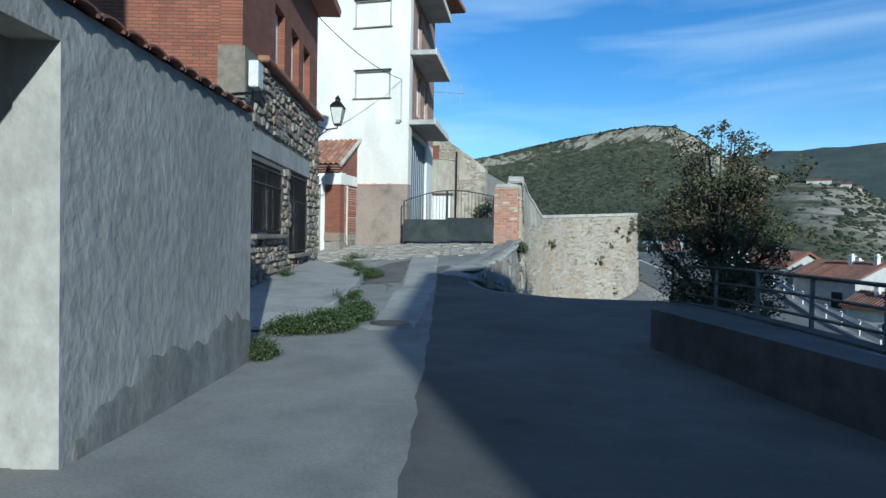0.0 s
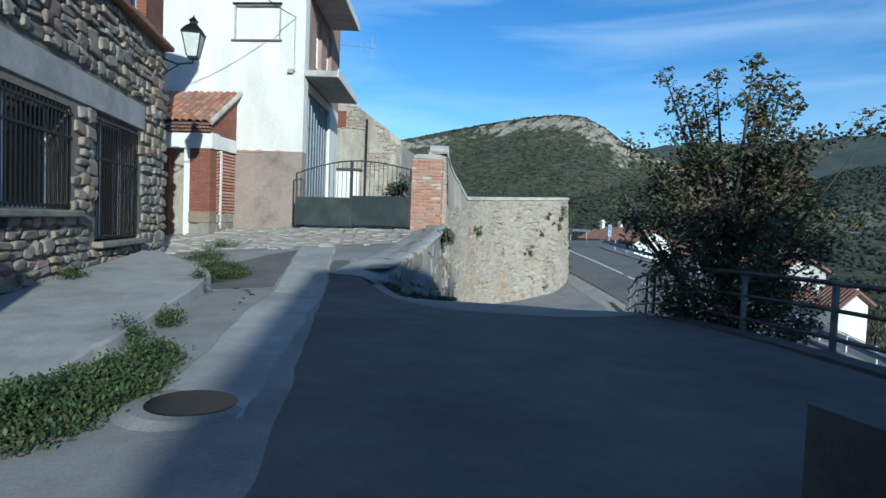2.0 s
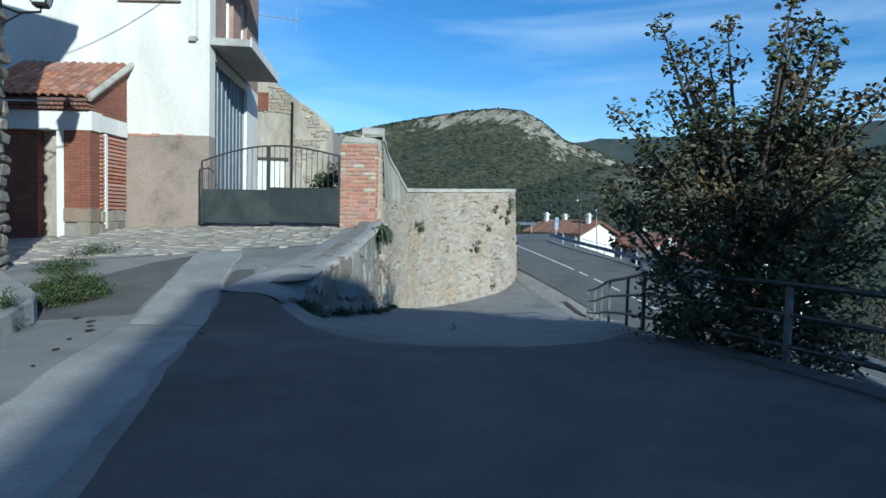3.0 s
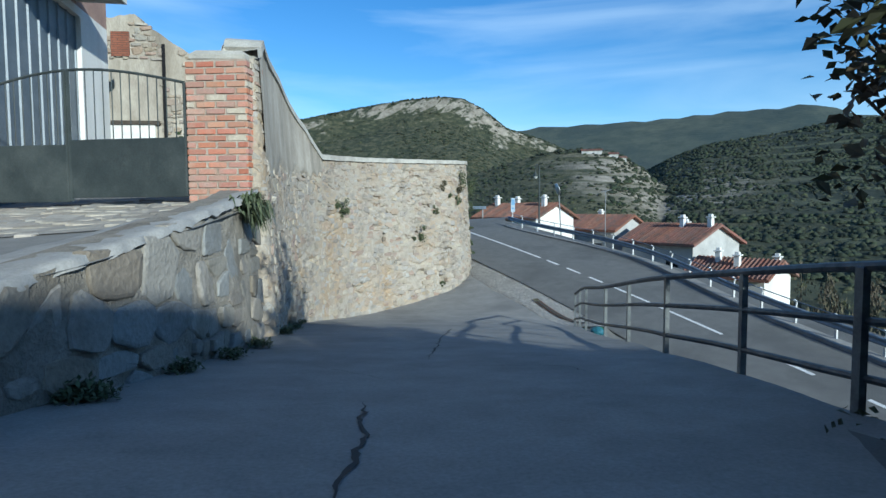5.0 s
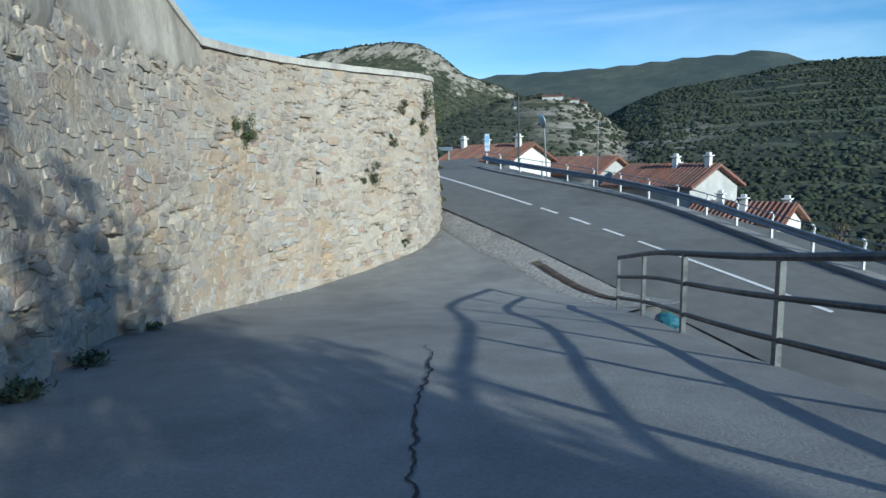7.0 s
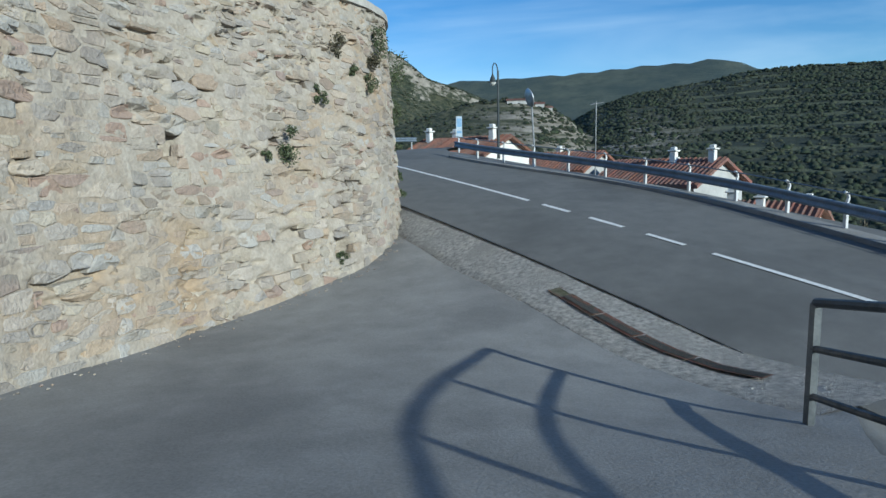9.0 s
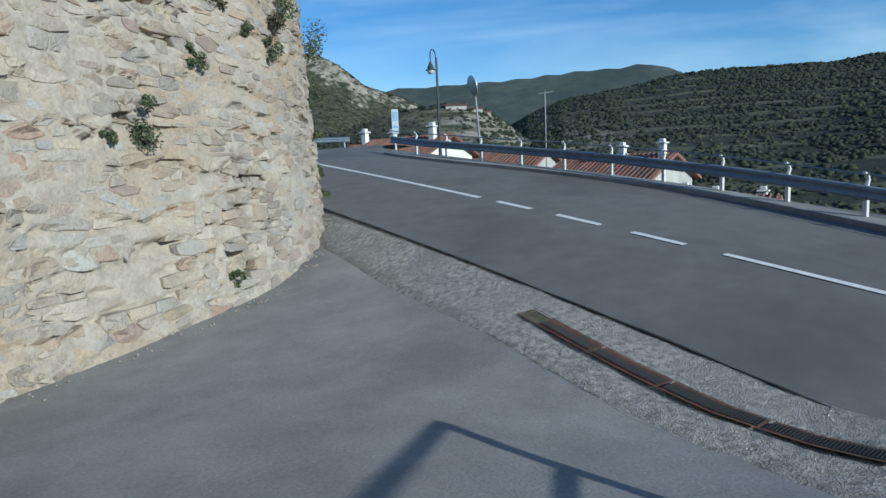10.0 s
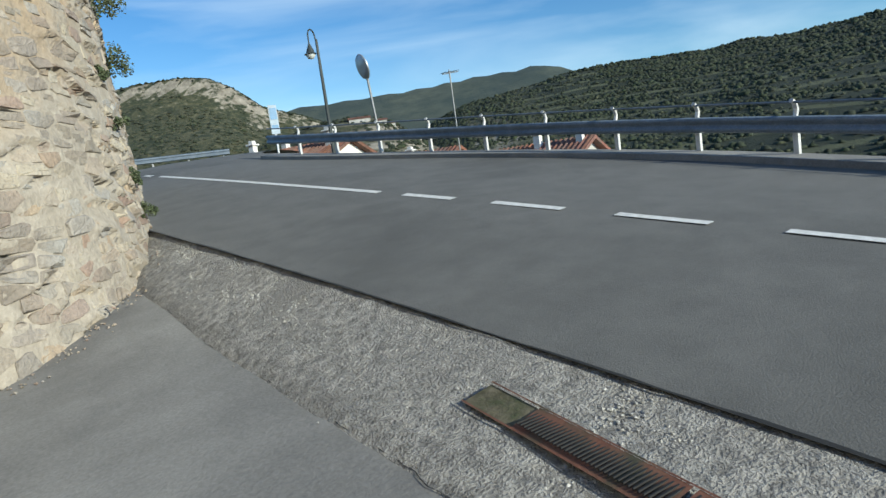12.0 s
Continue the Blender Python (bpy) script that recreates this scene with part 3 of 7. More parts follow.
def patch_columns(name, mat, x0, x1, near, far, zf, lift, label, category, cols=40, rows=60):
    """A thin slab laid over the ground between two curves y = near(x) and y = far(x)."""
    vs = []
    for i in range(cols + 1):
        x = x0 + (x1 - x0) * i / cols
        for j in range(rows + 1):
            y = near(x) + (far(x) - near(x)) * j / rows
            w = .05 * noise.noise((x * 1.1, y * 1.1, 3.0)) + .03 * noise.noise((x * 5, y * 5, 1.0))
            rim = i in (0, cols) or j in (0, rows)
            vs.append((x + w, y + w, zf(x + w, y + w) + (-.012 if rim else lift + .012 * noise.noise((x * .9, y * .9, 0)))))
    n = rows + 1
    fs = [(i * n + j, (i + 1) * n + j, (i + 1) * n + j + 1, i * n + j + 1) for i in range(cols) for j in range(rows)]
    return tagged(Geo().add(vs, fs).make(name, mat, smooth=True), label, category, kind="structure")


# the asphalt ends in a bowed edge at the head of the ramp and runs up beside the cement strip
asphalt_end = lambda x: lerp([(-.25, 17.3), (.1, 17.2), (.35, 15.6), (.8, 14.5), (1.2, 13.75), (1.6, 13.42), (2.4, 13.36), (3.3, 13.5), (4.2, 13.85), (4.8, 14.4), (5.3, 15.0)], x)
patch_columns("asphalt_patch", M_ASPH, -.25, 5.25, lambda x: -13.5, asphalt_end, street_z, .014, "dark worn asphalt laid over the street", "asphalt", 50, 110)
patch_columns("asphalt_patch", M_ASPH, -2.3, -1.0, lambda x: 14.6, lambda x: lerp([(-2.3, 17.2), (-1.6, 18.6), (-1.0, 19.2)], x), street_z, .012, "worn asphalt patch between the strip and the weeds", "asphalt", 14, 24)
patch("cement_strip", M_STRIP, [(-1.14, 8.6), (-.42, 8.6), (-.2, 13.9), (-1.0, 14.1)], street_z, .022, "pale smooth cement strip along the street", "cement strip", 30)
patch("cement_strip", M_STRIP, [(-1.0, 14.1), (-.2, 13.9), (-.26, 19.3), (-1.1, 19.5)], street_z, .024, "pale smooth cement strip climbing to the yard", "cement strip", 30)
patch("cement_patch", M_STRIP, [(.08, 15.4), (.6, 15.3), (.9, 16.4), (.1, 17.6)], street_z, .02, "pale cement patch at the end of the low wall", "cement patch", 12)

# main road with its verge, lines and tar edge
U30 = ROAD.near(13.74, 30)
road = ribbon(ROAD, 0, ROAD.length, 2.15, lambda u: lerp([(0, 3.5), (U30 + 2, 3.7), (U30 + 13, 3.2), (U30 + 15, 6.5), (U30 + 24, 5.0)], u), road_z, .6, 8).make("road", M_ROAD, smooth=True)
tagged(road, "grey asphalt main road climbing round the bend", "road", kind="structure")


def road_edge(y):
    """Where the asphalt ends on the ramp's side."""
    return float(np.interp(y, ROAD.p[:60, 1], ROAD.p[:60, 0])) - 2.13


def verge_start(y):
    """Where the ramp's asphalt gives way to the gravelly verge."""
    return float(np.interp(y, [25.6, 28, 29.7, 32.4, 34, 37, 39], [10.2, 10.43, 10.58, 10.68, 10.75, 11.0, 11.1]))


def verge_z(x, y):
    a, e = verge_start(y), road_edge(y)
    k = min(1, max(0, (x - a) / (e - a)))
    return ramp_z(a, y) * (1 - k) + (road_z(e, y) - .03) * k


verge = Geo()
vy = np.arange(25.6, 39, .25)
vv = []
for y in vy:
    a = verge_start(y)
    for k in range(9):
        x = a + (road_edge(y) - a) * k / 8
        vv.append((x, y, ramp_z(x, y) - .03 if k == 0 else max(verge_z(x, y), ramp_z(x, y)) + .015 + .02 * noise.noise((x * 5, y * 5, 0))))
verge.add(vv, [(j * 9 + k, j * 9 + k + 1, (j + 1) * 9 + k + 1, (j + 1) * 9 + k) for j in range(len(vy) - 1) for k in range(8)])
tagged(verge.make("verge", M_GRAVEL, smooth=True), "rough pale gravelly concrete verge beside the road", "verge", kind="structure")
shoulder = Geo()
sy = np.arange(8, 26.05, .15)
sv = []
for y in sy:
    a = rail_x(y) if y < 24.9 else right_edge(y) - .02
    for k in range(9):
        x = a - .1 + (road_edge(y) - a + .1) * k / 8
        q = smooth01(k / 8)
        sv.append((x, y, (ramp_z(a, y) - (.1 if y < 24.6 else .03)) * (1 - q) + (road_z(road_edge(y), y) - .03) * q + .02 * noise.noise((x * 4, y * 4, 6))))
shoulder.add(sv, [(j * 9 + k, j * 9 + k + 1, (j + 1) * 9 + k + 1, (j + 1) * 9 + k) for j in range(len(sy) - 1) for k in range(8)])
tagged(shoulder.make("road_shoulder", M_ROAD, smooth=True), "asphalt strip between the ramp wall and the road", "road shoulder", kind="structure")
tar = ribbon(ROAD, U30 - 18, U30 + 12, 2.165, lambda u: -2.148 + .014 * noise.noise((u * 1.3, 0, 0)) + .012 * noise.noise((u * 5.0, 0, 4)), road_z, .08, 1, .006)
tagged(tar.make("tar_edge", M_TAR), "broken black tar edge of the road", "road edge", kind="structure")


def at_y(y):
    us = np.linspace(0, ROAD.near(12.2, 47.5), 2000)
    return float(us[np.argmin([abs(ROAD.at(u)[1] - y) for u in us])])


def dash(u0, u1, group="road line dashes"):
    ob = ribbon(ROAD, u0, u1, .05, .05, road_z, .25, 1, .006).make("road_line", M_LINE)
    return tagged(ob, "worn white painted centre line on asphalt", "road line", group, "structure")


for y0, y1 in ((29.88, 30.69), (31.23, 32.08), (32.65, 33.5), (33.97, 41.2), (41.6, 42.0), (42.6, 43.0), (24.6, 29.38), (22.0, 23.2), (19.2, 20.8), (16.4, 18.0)):
    dash(at_y(y0), at_y(y1))

# kerb behind the road on the valley side
kerb = Geo()
n_k = 60
kv = []
for i in range(n_k + 1):
    u = BARRIER.length * i / n_k
    p, s = BARRIER.at(u), BARRIER.side(u)
    for off, up in ((-.33, -.2), (-.315, .075), (.05, .085), (.06, -.6)):
        q = p + s * off
        kv.append((q[0], q[1], road_z(*q) + up))
kerb.add(kv, [(i * 4 + k, i * 4 + k + 1, i * 4 + 5 + k, i * 4 + 4 + k) for i in range(n_k) for k in range(3)])
tagged(kerb.make("kerb", M_CONC), "concrete kerb under the crash barrier", "kerb", kind="structure")


# ---- valley and hills, one ground sheet to the horizon ----
def gauss(v, m, w):
    return math.exp(-((v - m) / w) ** 2)


def hills_z(x, y):
    dx, dy = x - 3, y - 14
    r, az = math.hypot(dx, dy), math.degrees(math.atan2(dx, dy))
    wob = noise.fractal((x * .011, y * .011, 0), 1.0, 2.0, 5)
    z = -24 + 3 * wob
    # limestone ridge
    e = float(np.interp(az, [-25, -8, 0, 5, 11, 15, 18.4, 20.5, 22.5, 24.5, 28, 33, 40], [2, 5, 7.1, 8.1, 9.4, 10.1, 10.4, 10.2, 9.2, 7.6, 6.4, 4.0, -2]))
    top = 410 * math.tan(radians(e))
    k = r - (410 + 14 * wob)
    face = np.interp(k, [-260, -120, -50, -34, -26, 0, 60, 200], [0, .42, .75, .865, .96, 1.0, .96, .5])
    z = max(z, -24 + (top + 24) * face + (2.2 + 1.5 * abs(k) / 100) * wob)
    # rocky spur with houses
    e = float(np.interp(az, [10, 20, 26.7, 30.7, 33.2, 34.7, 36.7, 38.7, 40.6, 42, 44], [-3, 3.0, 5.1, 5.7, 5.5, 5.0, 3.75, 1.8, .3, -1, -5]))
    k = r - 255
    face = np.interp(k, [-150, -70, -25, -8, 0, 40, 110], [0, .45, .78, .9, 1, .95, .4])
    z = max(z, -24 + (255 * math.tan(radians(e)) + 24) * face + 1.6 * wob)
    # dark wooded slope on the far side of the valley
    e = float(np.interp(az, [34, 37, 39, 41.5, 46, 50, 56, 65, 75, 95, 130, 150], [-4, 3.5, 4.7, 5.5, 6.2, 6.7, 6.8, 6.8, 6.8, 6.8, 6, 2]))
    k = r - 330
    face = np.interp(k, [-230, -90, 0, 80, 260], [0, .55, 1, 1.02, .7])
    z = max(z, -24 + (330 * math.tan(radians(e)) + 24) * face + 3 * wob)
    # far ridges
    e = float(np.interp(az, [-30, 10, 22, 28, 34, 40, 44, 49.8, 52, 58, 75, 120], [3, 5, 6.9, 7.6, 7.8, 8.0, 8.2, 8.3, 7.5, 6.2, 6, 5]))
    k = r - 1250
    face = np.interp(k, [-700, -250, 0, 300], [0, .5, 1, 1])
    z = max(z, -24 + (1250 * math.tan(radians(e)) + 24) * face + 2.5 * wob)
    return z


def land_z(x, y):
    side = x - float(np.interp(y, [-40, 12, 25, 32, 38, 44, 50, 60], [15, 15.9, 16.4, 17.2, 17.5, 17.0, 16, 12]))
    r = math.hypot(x - 3, y - 14)
    yc = min(max(y, -30), 60)
    near = road_z(13.5, yc) - (.4 if x > 12.2 else 2.2)
    if side > 0:
        near -= .5 * min(side, 60) + .3 * noise.noise((x * .25, y * .25, 0))
    if y > 62:
        near -= (y - 62) * .35
    near = max(near, -24 + 1.5 * noise.noise((x * .03, y * .03, 1)))
    k = smooth01((r - 60) / 70)
    return near * (1 - k) + max(hills_z(x, y), -30) * k


gx = sorted(set([round(v, 2) for v in np.r_[np.arange(-30, 60, 1.5), np.arange(60, 420, 5), np.arange(420, 1500, 40), np.arange(-500, -30, 25)]]))
gy = sorted(set([round(v, 2) for v in np.r_[np.arange(-30, 70, 1.5), np.arange(70, 480, 4), np.arange(480, 1700, 40), np.arange(-400, -30, 25)]]))
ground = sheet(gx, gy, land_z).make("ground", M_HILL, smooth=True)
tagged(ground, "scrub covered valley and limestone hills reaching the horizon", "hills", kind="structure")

def scrub(name, mat, label, count, seed, az_range, r_range, size, squash):
    """Uneven low bushes scattered over the hillsides."""
    r = random.Random(seed)
    g = Geo()
    base = [Vector(v).normalized() for v in ((1, 0, .1), (.3, .95, .1), (-.8, .6, .1), (-.8, -.6, .1), (.3, -.95, .1), (.55, .4, .8), (-.25, .65, .75), (-.6, -.1, .8), (0, -.65, .75), (0, 0, 1.1))]
    faces = [(0, 1, 5), (1, 2, 6), (2, 3, 7), (3, 4, 8), (4, 0, 8), (1, 6, 5), (2, 7, 6), (3, 8, 7), (0, 5, 8), (5, 6, 9), (6, 7, 9), (7, 8, 9), (8, 5, 9)]
    done = 0
    while done < count:
        az, rr = radians(r.uniform(*az_range)), math.sqrt(r.uniform(r_range[0] ** 2, r_range[1] ** 2))
        x, y = 3 + rr * math.sin(az), 14 + rr * math.cos(az)
        done += 1
        if noise.noise((x * .02, y * .02, seed)) + .8 * noise.noise((x * .07, y * .07, seed)) < r.uniform(-.6, .45):
            continue
        z = land_z(x, y)
        if squash > .8 and math.sin(z * 1.5 + 5 * noise.noise((x * .012, y * .012, 4)) + 2.5 * noise.noise((x * .05, y * .05, 8))) > .35 and r.random() < .8:
            continue
        if squash < .8 and r.random() < .85 and (land_z(x + 3 * math.sin(az), y + 3 * math.cos(az)) - z) / 3 > .62:
            continue
        s = r.uniform(*size) * (.7 + .5 * r.random())
        g.add([Vector((x, y, z - .15 * s)) + Vector((v.x, v.y, v.z * squash)) * s * r.uniform(.65, 1.25) for v in base], faces)
    return tagged(g.make(name, mat, smooth=True), label, "scrub", kind="stuff")


scrub("scrub_bushes", M_BUSH, "dark scrub bushes scattered over the limestone hill", 16000, 1, (-8, 42), (120, 430), (.45, 1.35), .7)
scrub("scrub_bushes", M_BUSH_PALE, "olive scrub bushes over the hillsides", 10000, 2, (-8, 80), (110, 420), (.4, 1.2), .7)
scrub("scrub_woods", M_BUSH, "dark green woods on the far side of the valley", 42000, 3, (34, 80), (140, 400), (.35, 1.35), .85)

def valley_trees(count, seed):
    """Bare poplars along the stream at the foot of the far slope."""
    r = random.Random(seed)
    g = Geo()
    for _ in range(count):
        az, rr = radians(r.uniform(37, 66)), r.uniform(72, 128)
        x, y = 3 + rr * math.sin(az), 14 + rr * math.cos(az)
        z, h = land_z(x, y), r.uniform(4.5, 9.0)
        g.tube([(x, y, z - .3), (x + r.gauss(0, .2), y, z + h)], [.16, .03], 5)
        for _ in range(90):
            t = r.uniform(.2, 1)
            wide = h * .16 * math.sin(math.pi * min(1, t * .95)) + .15
            c = Vector((x + r.gauss(0, wide * .6), y + r.gauss(0, wide * .6), z + h * t))
            w = Vector((r.gauss(0, 1), r.gauss(0, 1), r.gauss(0, .5))).normalized() * r.uniform(.1, .28)
            g.add([c - w, c + w, c + w * .4 + Vector((r.gauss(0, .1), r.gauss(0, .1), r.uniform(.4, 1.1)))], [(0, 1, 2)])
    return tagged(g.make("valley_trees", M_TWIG), "bare brown poplars along the valley bottom", "trees", kind="stuff")


valley_trees(170, 9)

# ---- rubble stones ----
def stone_shapes(count, seed):
    """A few unit stones: a flat angular face with knocked-off corners, drawn back into the wall (out is -y)."""
    r = random.Random(seed)
    out = []
    for _ in range(count):
        ring = []
        for cx, cz in ((-1, -1), (1, -1), (1, 1), (-1, 1)):
            cut = r.choice((0, .06, .14, .24))
            jx, jz = r.uniform(.84, 1.0) * .5, r.uniform(.80, 1.0) * .5
            if cut < .03:
                ring.append((cx * jx, cz * jz))
            elif cx * cz > 0:
                ring += [(cx * jx, cz * (jz - cut)), (cx * (jx - cut), cz * jz)]
            else:
                ring += [(cx * (jx - cut), cz * jz), (cx * jx, cz * (jz - cut))]
        ring.sort(key=lambda p: math.atan2(p[1], p[0]))
        n = len(ring)
        tx, tz = r.uniform(-.16, .16), r.uniform(-.16, .16)
        ox, oz = r.uniform(-.1, .1), r.uniform(-.1, .1)
        vs = [(ox, -.5 + r.uniform(-.03, .05), oz)]
        vs += [(x * .78 + ox * .1, -.48 + tx * x + tz * z + r.uniform(-.035, .035), z * .72 + oz * .1) for x, z in ring]
        vs += [(x * .96, -.40 + tx * x + tz * z + r.uniform(-.03, .03), z * .95) for x, z in ring]
        vs += [(x, -.26 + tx * x + tz * z, z) for x, z in ring]
        vs += [(x * .95, .5, z * .95) for x, z in ring]
        fs = [(0, 1 + (k + 1) % n, 1 + k) for k in range(n)]
        for lay in range(3):
            o = 1 + lay * n
            fs += [(o + k, o + (k + 1) % n, o + n + (k + 1) % n, o + n + k) for k in range(n)]
        me = bpy.data.meshes.new("stone")
        me.from_pydata(vs, [], [f[::-1] for f in fs])
        out.append((me, np.array(vs), [f[::-1] for f in fs]))
    return out


SHAPES = stone_shapes(40, 3)


def shaped(mat, smooth=False):
    """The stone shapes as meshes of one material."""
    out = []
    for me, co, fs in SHAPES:
        m = me.copy()
        m.materials.append(mat)
        m.polygons.foreach_set("use_smooth", [smooth] * len(m.polygons))
        out.append(m)
    return out


def courses(length, zlo, zhi, h_range, w_range, r, gap=.018, skip=None, loose=1.0):
    """Random rubble in wavering rows: yields u, v, w, h of each stone."""
    v = 0.0
    zmax = max(zhi(length * k / 20) - zlo(length * k / 20) for k in range(21))
    while v < zmax:
        h = r.uniform(*h_range)
        u = r.uniform(-.2, 0)
        while u < length:
            w = r.uniform(*w_range) * (.7 + .5 * h / h_range[1])
            um = u + w / 2
            if 0 < um < length:
                hh = h * r.uniform(.78, 1.05)
                parts = [(v + r.uniform(-.02, .02), hh)] if hh < h_range[1] * .8 or r.random() < .6 else [(v, hh * .5), (v + hh * .5, hh * .5)]
                for vv, h2 in parts:
                    z = zlo(um) + vv + h2 / 2
                    if z + h2 * .3 < zhi(um) and not (skip and skip(um, z, w, h2)):
                        yield um, z + r.uniform(-.28, .28) * h2 * loose, (w - gap * r.uniform(.5, 2)) * (1 + loose * r.uniform(-.2, .15)), (h2 - gap * r.uniform(.5, 2)) * (1 + loose * r.uniform(-.2, .3))
            u += w
        v += h


def lay_stones(parent, items, mat, near, name="stone", limit=300, fill=(1.05, 1.08)):
    """Stones as objects where near(item) holds, up to the limit, the rest as one mesh. Items: place, right, out, w, h, d."""
    meshes = shaped(mat)
    r = random.Random(11)
    rest = Geo()
    made = 0
    for place, along, out, w, h, d in items:
        k = r.randrange(len(SHAPES))
        flip = r.choice((-1, 1))
        X, Y = Vector((along[0], along[1], 0)), Vector((-out[0], -out[1], 0))
        m = Matrix.Translation(place) @ Matrix(((X.x, Y.x, 0, 0), (X.y, Y.y, 0, 0), (0, 0, 1, 0), (0, 0, 0, 1))) @ Euler((r.uniform(-.05, .05), r.gauss(0, .11), r.uniform(-.05, .05))).to_matrix().to_4x4() @ Matrix.Diagonal((w * fill[0] * flip, d, h * fill[1], 1))
        if made < limit and near(place):
            ob = new(name, meshes[k])
            ob.parent = parent
            ob.matrix_local = m
            made += 1
        else:
            co = SHAPES[k][1]
            mm = np.array(m)
            fs = SHAPES[k][2] if flip > 0 else [f[::-1] for f in SHAPES[k][2]]
            rest.add((co @ mm[:3, :3].T + mm[:3, 3]).tolist(), fs)
    if rest.v:
        tagged(rest.make("rubble_filling", mat, parent), kind="stuff")


def wall_body(line, zlo, zhi, thick, batter=0.0, back=None, step=.3):
    """A wall along a line: its face on the right of the way, leaning back by batter, with thickness."""
    g = Geo()
    n = int(line.length / step) + 2
    vs = []
    for i in range(n):
        u = line.length * i / (n - 1)
        p, s = line.at(u), line.side(u)
        lo, hi = zlo(u), zhi(u)
        back_off = thick
        for off, z in ((0, lo), (-batter * (hi - lo) * .5, (lo + hi) / 2), (-batter * (hi - lo), hi), (-batter * (hi - lo) - back_off, hi), (-batter * (hi - lo) - back_off, lo)):
            q = p + s * off
            vs.append((q[0], q[1], z))
    fs = [(i * 5 + k, (i + 1) * 5 + k, (i + 1) * 5 + (k + 1) % 5, i * 5 + (k + 1) % 5) for i in range(n - 1) for k in range(5)]
    fs += [(4, 3, 2, 1, 0), tuple((n - 1) * 5 + k for k in range(5))]
    return g.add(vs, fs)


def clip(poly, nx, nz, c):
    """The part of a polygon where nx*x + nz*z <= c."""
    out = []
    for i, p in enumerate(poly):
        q = poly[(i + 1) % len(poly)]
        a, b = nx * p[0] + nz * p[1] - c, nx * q[0] + nz * q[1] - c
        if a <= 0:
            out.append(p)
        if a * b < 0:
            t = a / (a - b)
            out.append((p[0] + (q[0] - p[0]) * t, p[1] + (q[1] - p[1]) * t))
    return out


def fitted_stones(seeds, squeeze, gap, r, chamfer, top):
    """Close-fitting rubble: each seed's cell, cut where it meets its neighbours, less the joint."""
    P = np.array([(u, z * squeeze) for u, z, w, h in seeds])
    cells = []
    for k, (u, z, w, h) in enumerate(seeds):
        d2 = ((P - P[k]) ** 2).sum(1)
        near = np.argsort(d2)[1:15]
        sx, sz = w * .72, h * .85
        poly = [(-sx, -sz * .9), (sx * .95, -sz), (sx, sz * .92), (-sx * .93, sz)]
        for j in near:
            dx, dz = P[j] - P[k]
            nx, nz = dx, dz * squeeze
            ln = math.hypot(nx, nz)
            if ln < 1e-6:
                continue
            cut = (dx * dx + dz * dz) / 2 / ln - gap * r.uniform(.3, 1.0)
            poly = clip(poly, nx / ln, nz / ln, cut)
            if len(poly) < 3:
                break
        poly = clip(poly, 0, 1, top(u) - z)
        if len(poly) < 3:
            continue
        area = abs(sum(poly[i][0] * poly[(i + 1) % len(poly)][1] - poly[(i + 1) % len(poly)][0] * poly[i][1] for i in range(len(poly)))) / 2
        if area < .0018:
            continue
        if r.random() < chamfer:
            soft = []
            for i, p in enumerate(poly):
                a, b = poly[i - 1], poly[(i + 1) % len(poly)]
                e, f = r.uniform(.1, .3), r.uniform(.1, .3)
                soft += [(p[0] + (a[0] - p[0]) * e, p[1] + (a[1] - p[1]) * e), (p[0] + (b[0] - p[0]) * f, p[1] + (b[1] - p[1]) * f)]
            poly = soft
        cells.append((u, z, poly, area))
    return cells


def lay_fitted(parent, cells, line, zlo, batter, proud, mat, near, r, limit=300, swell=lambda u, z: 0.0):
    """Fitted stones on a wall's face, the nearest as objects of their own."""
    rest, made = Geo(), 0
    for u, z, poly, area in cells:
        cx, cz = sum(p[0] for p in poly) / len(poly), sum(p[1] for p in poly) / len(poly)
        f, tx, tz = proud(r), r.gauss(0, .045), r.gauss(0, .07)
        n = len(poly)
        vs = []
        for scale, back, jag in ((.0, -.001, .005), (.82, .0, .006), (.95, .004, .005), (1.0, .016, .004), (.97, .12, 0)):
            for p in (poly if scale else poly[:1]):
                x, zz = cx + (p[0] - cx) * scale, cz + (p[1] - cz) * scale
                vs.append(on_wall(line, zlo, u + x, z + zz, batter, f - back + tx * (x - cx) + tz * (zz - cz) + swell(u + x, z + zz) + r.uniform(-jag, jag))[0])
        fs = [(0, 1 + i, 1 + (i + 1) % n) for i in range(n)]
        for lay in range(3):
            o = 1 + lay * n
            fs += [(o + i, o + n + i, o + n + (i + 1) % n, o + (i + 1) % n) for i in range(n)]
        # the wall's way and up turn outward the other way round
        if made < limit and near(vs[0]):
            Geo().add(vs, fs).make("stone", mat, parent)
            made += 1
        else:
            rest.add(vs, fs)
    if rest.v:
        tagged(rest.make("rubble_filling", mat, parent), kind="stuff")


# ---- great retaining wall ----
GW_TOP = [(0, 2.98), (.45, 3.06), (.9, 3.33), (GREAT_WALL.near(3.45, 25.2), 3.3), (GREAT_WALL.near(4.0, 27.0), 2.68), (GREAT_WALL.near(4.45, 28.1), 2.1), (GREAT_WALL.near(10.9, 35.25), 2.6), (GREAT_WALL.length, 2.75)]
GW_BASE = lambda u: ramp_z(*GREAT_WALL.at(u)) - .3
GW_HI = lambda u: lerp(GW_TOP, u)
BATTER = .05
U_JOG = GREAT_WALL.near(4.5, 28.1)

great = thing("retaining_wall", "tall buff rubble stone retaining wall curving beside the ramp", "stone wall", kind="structure")


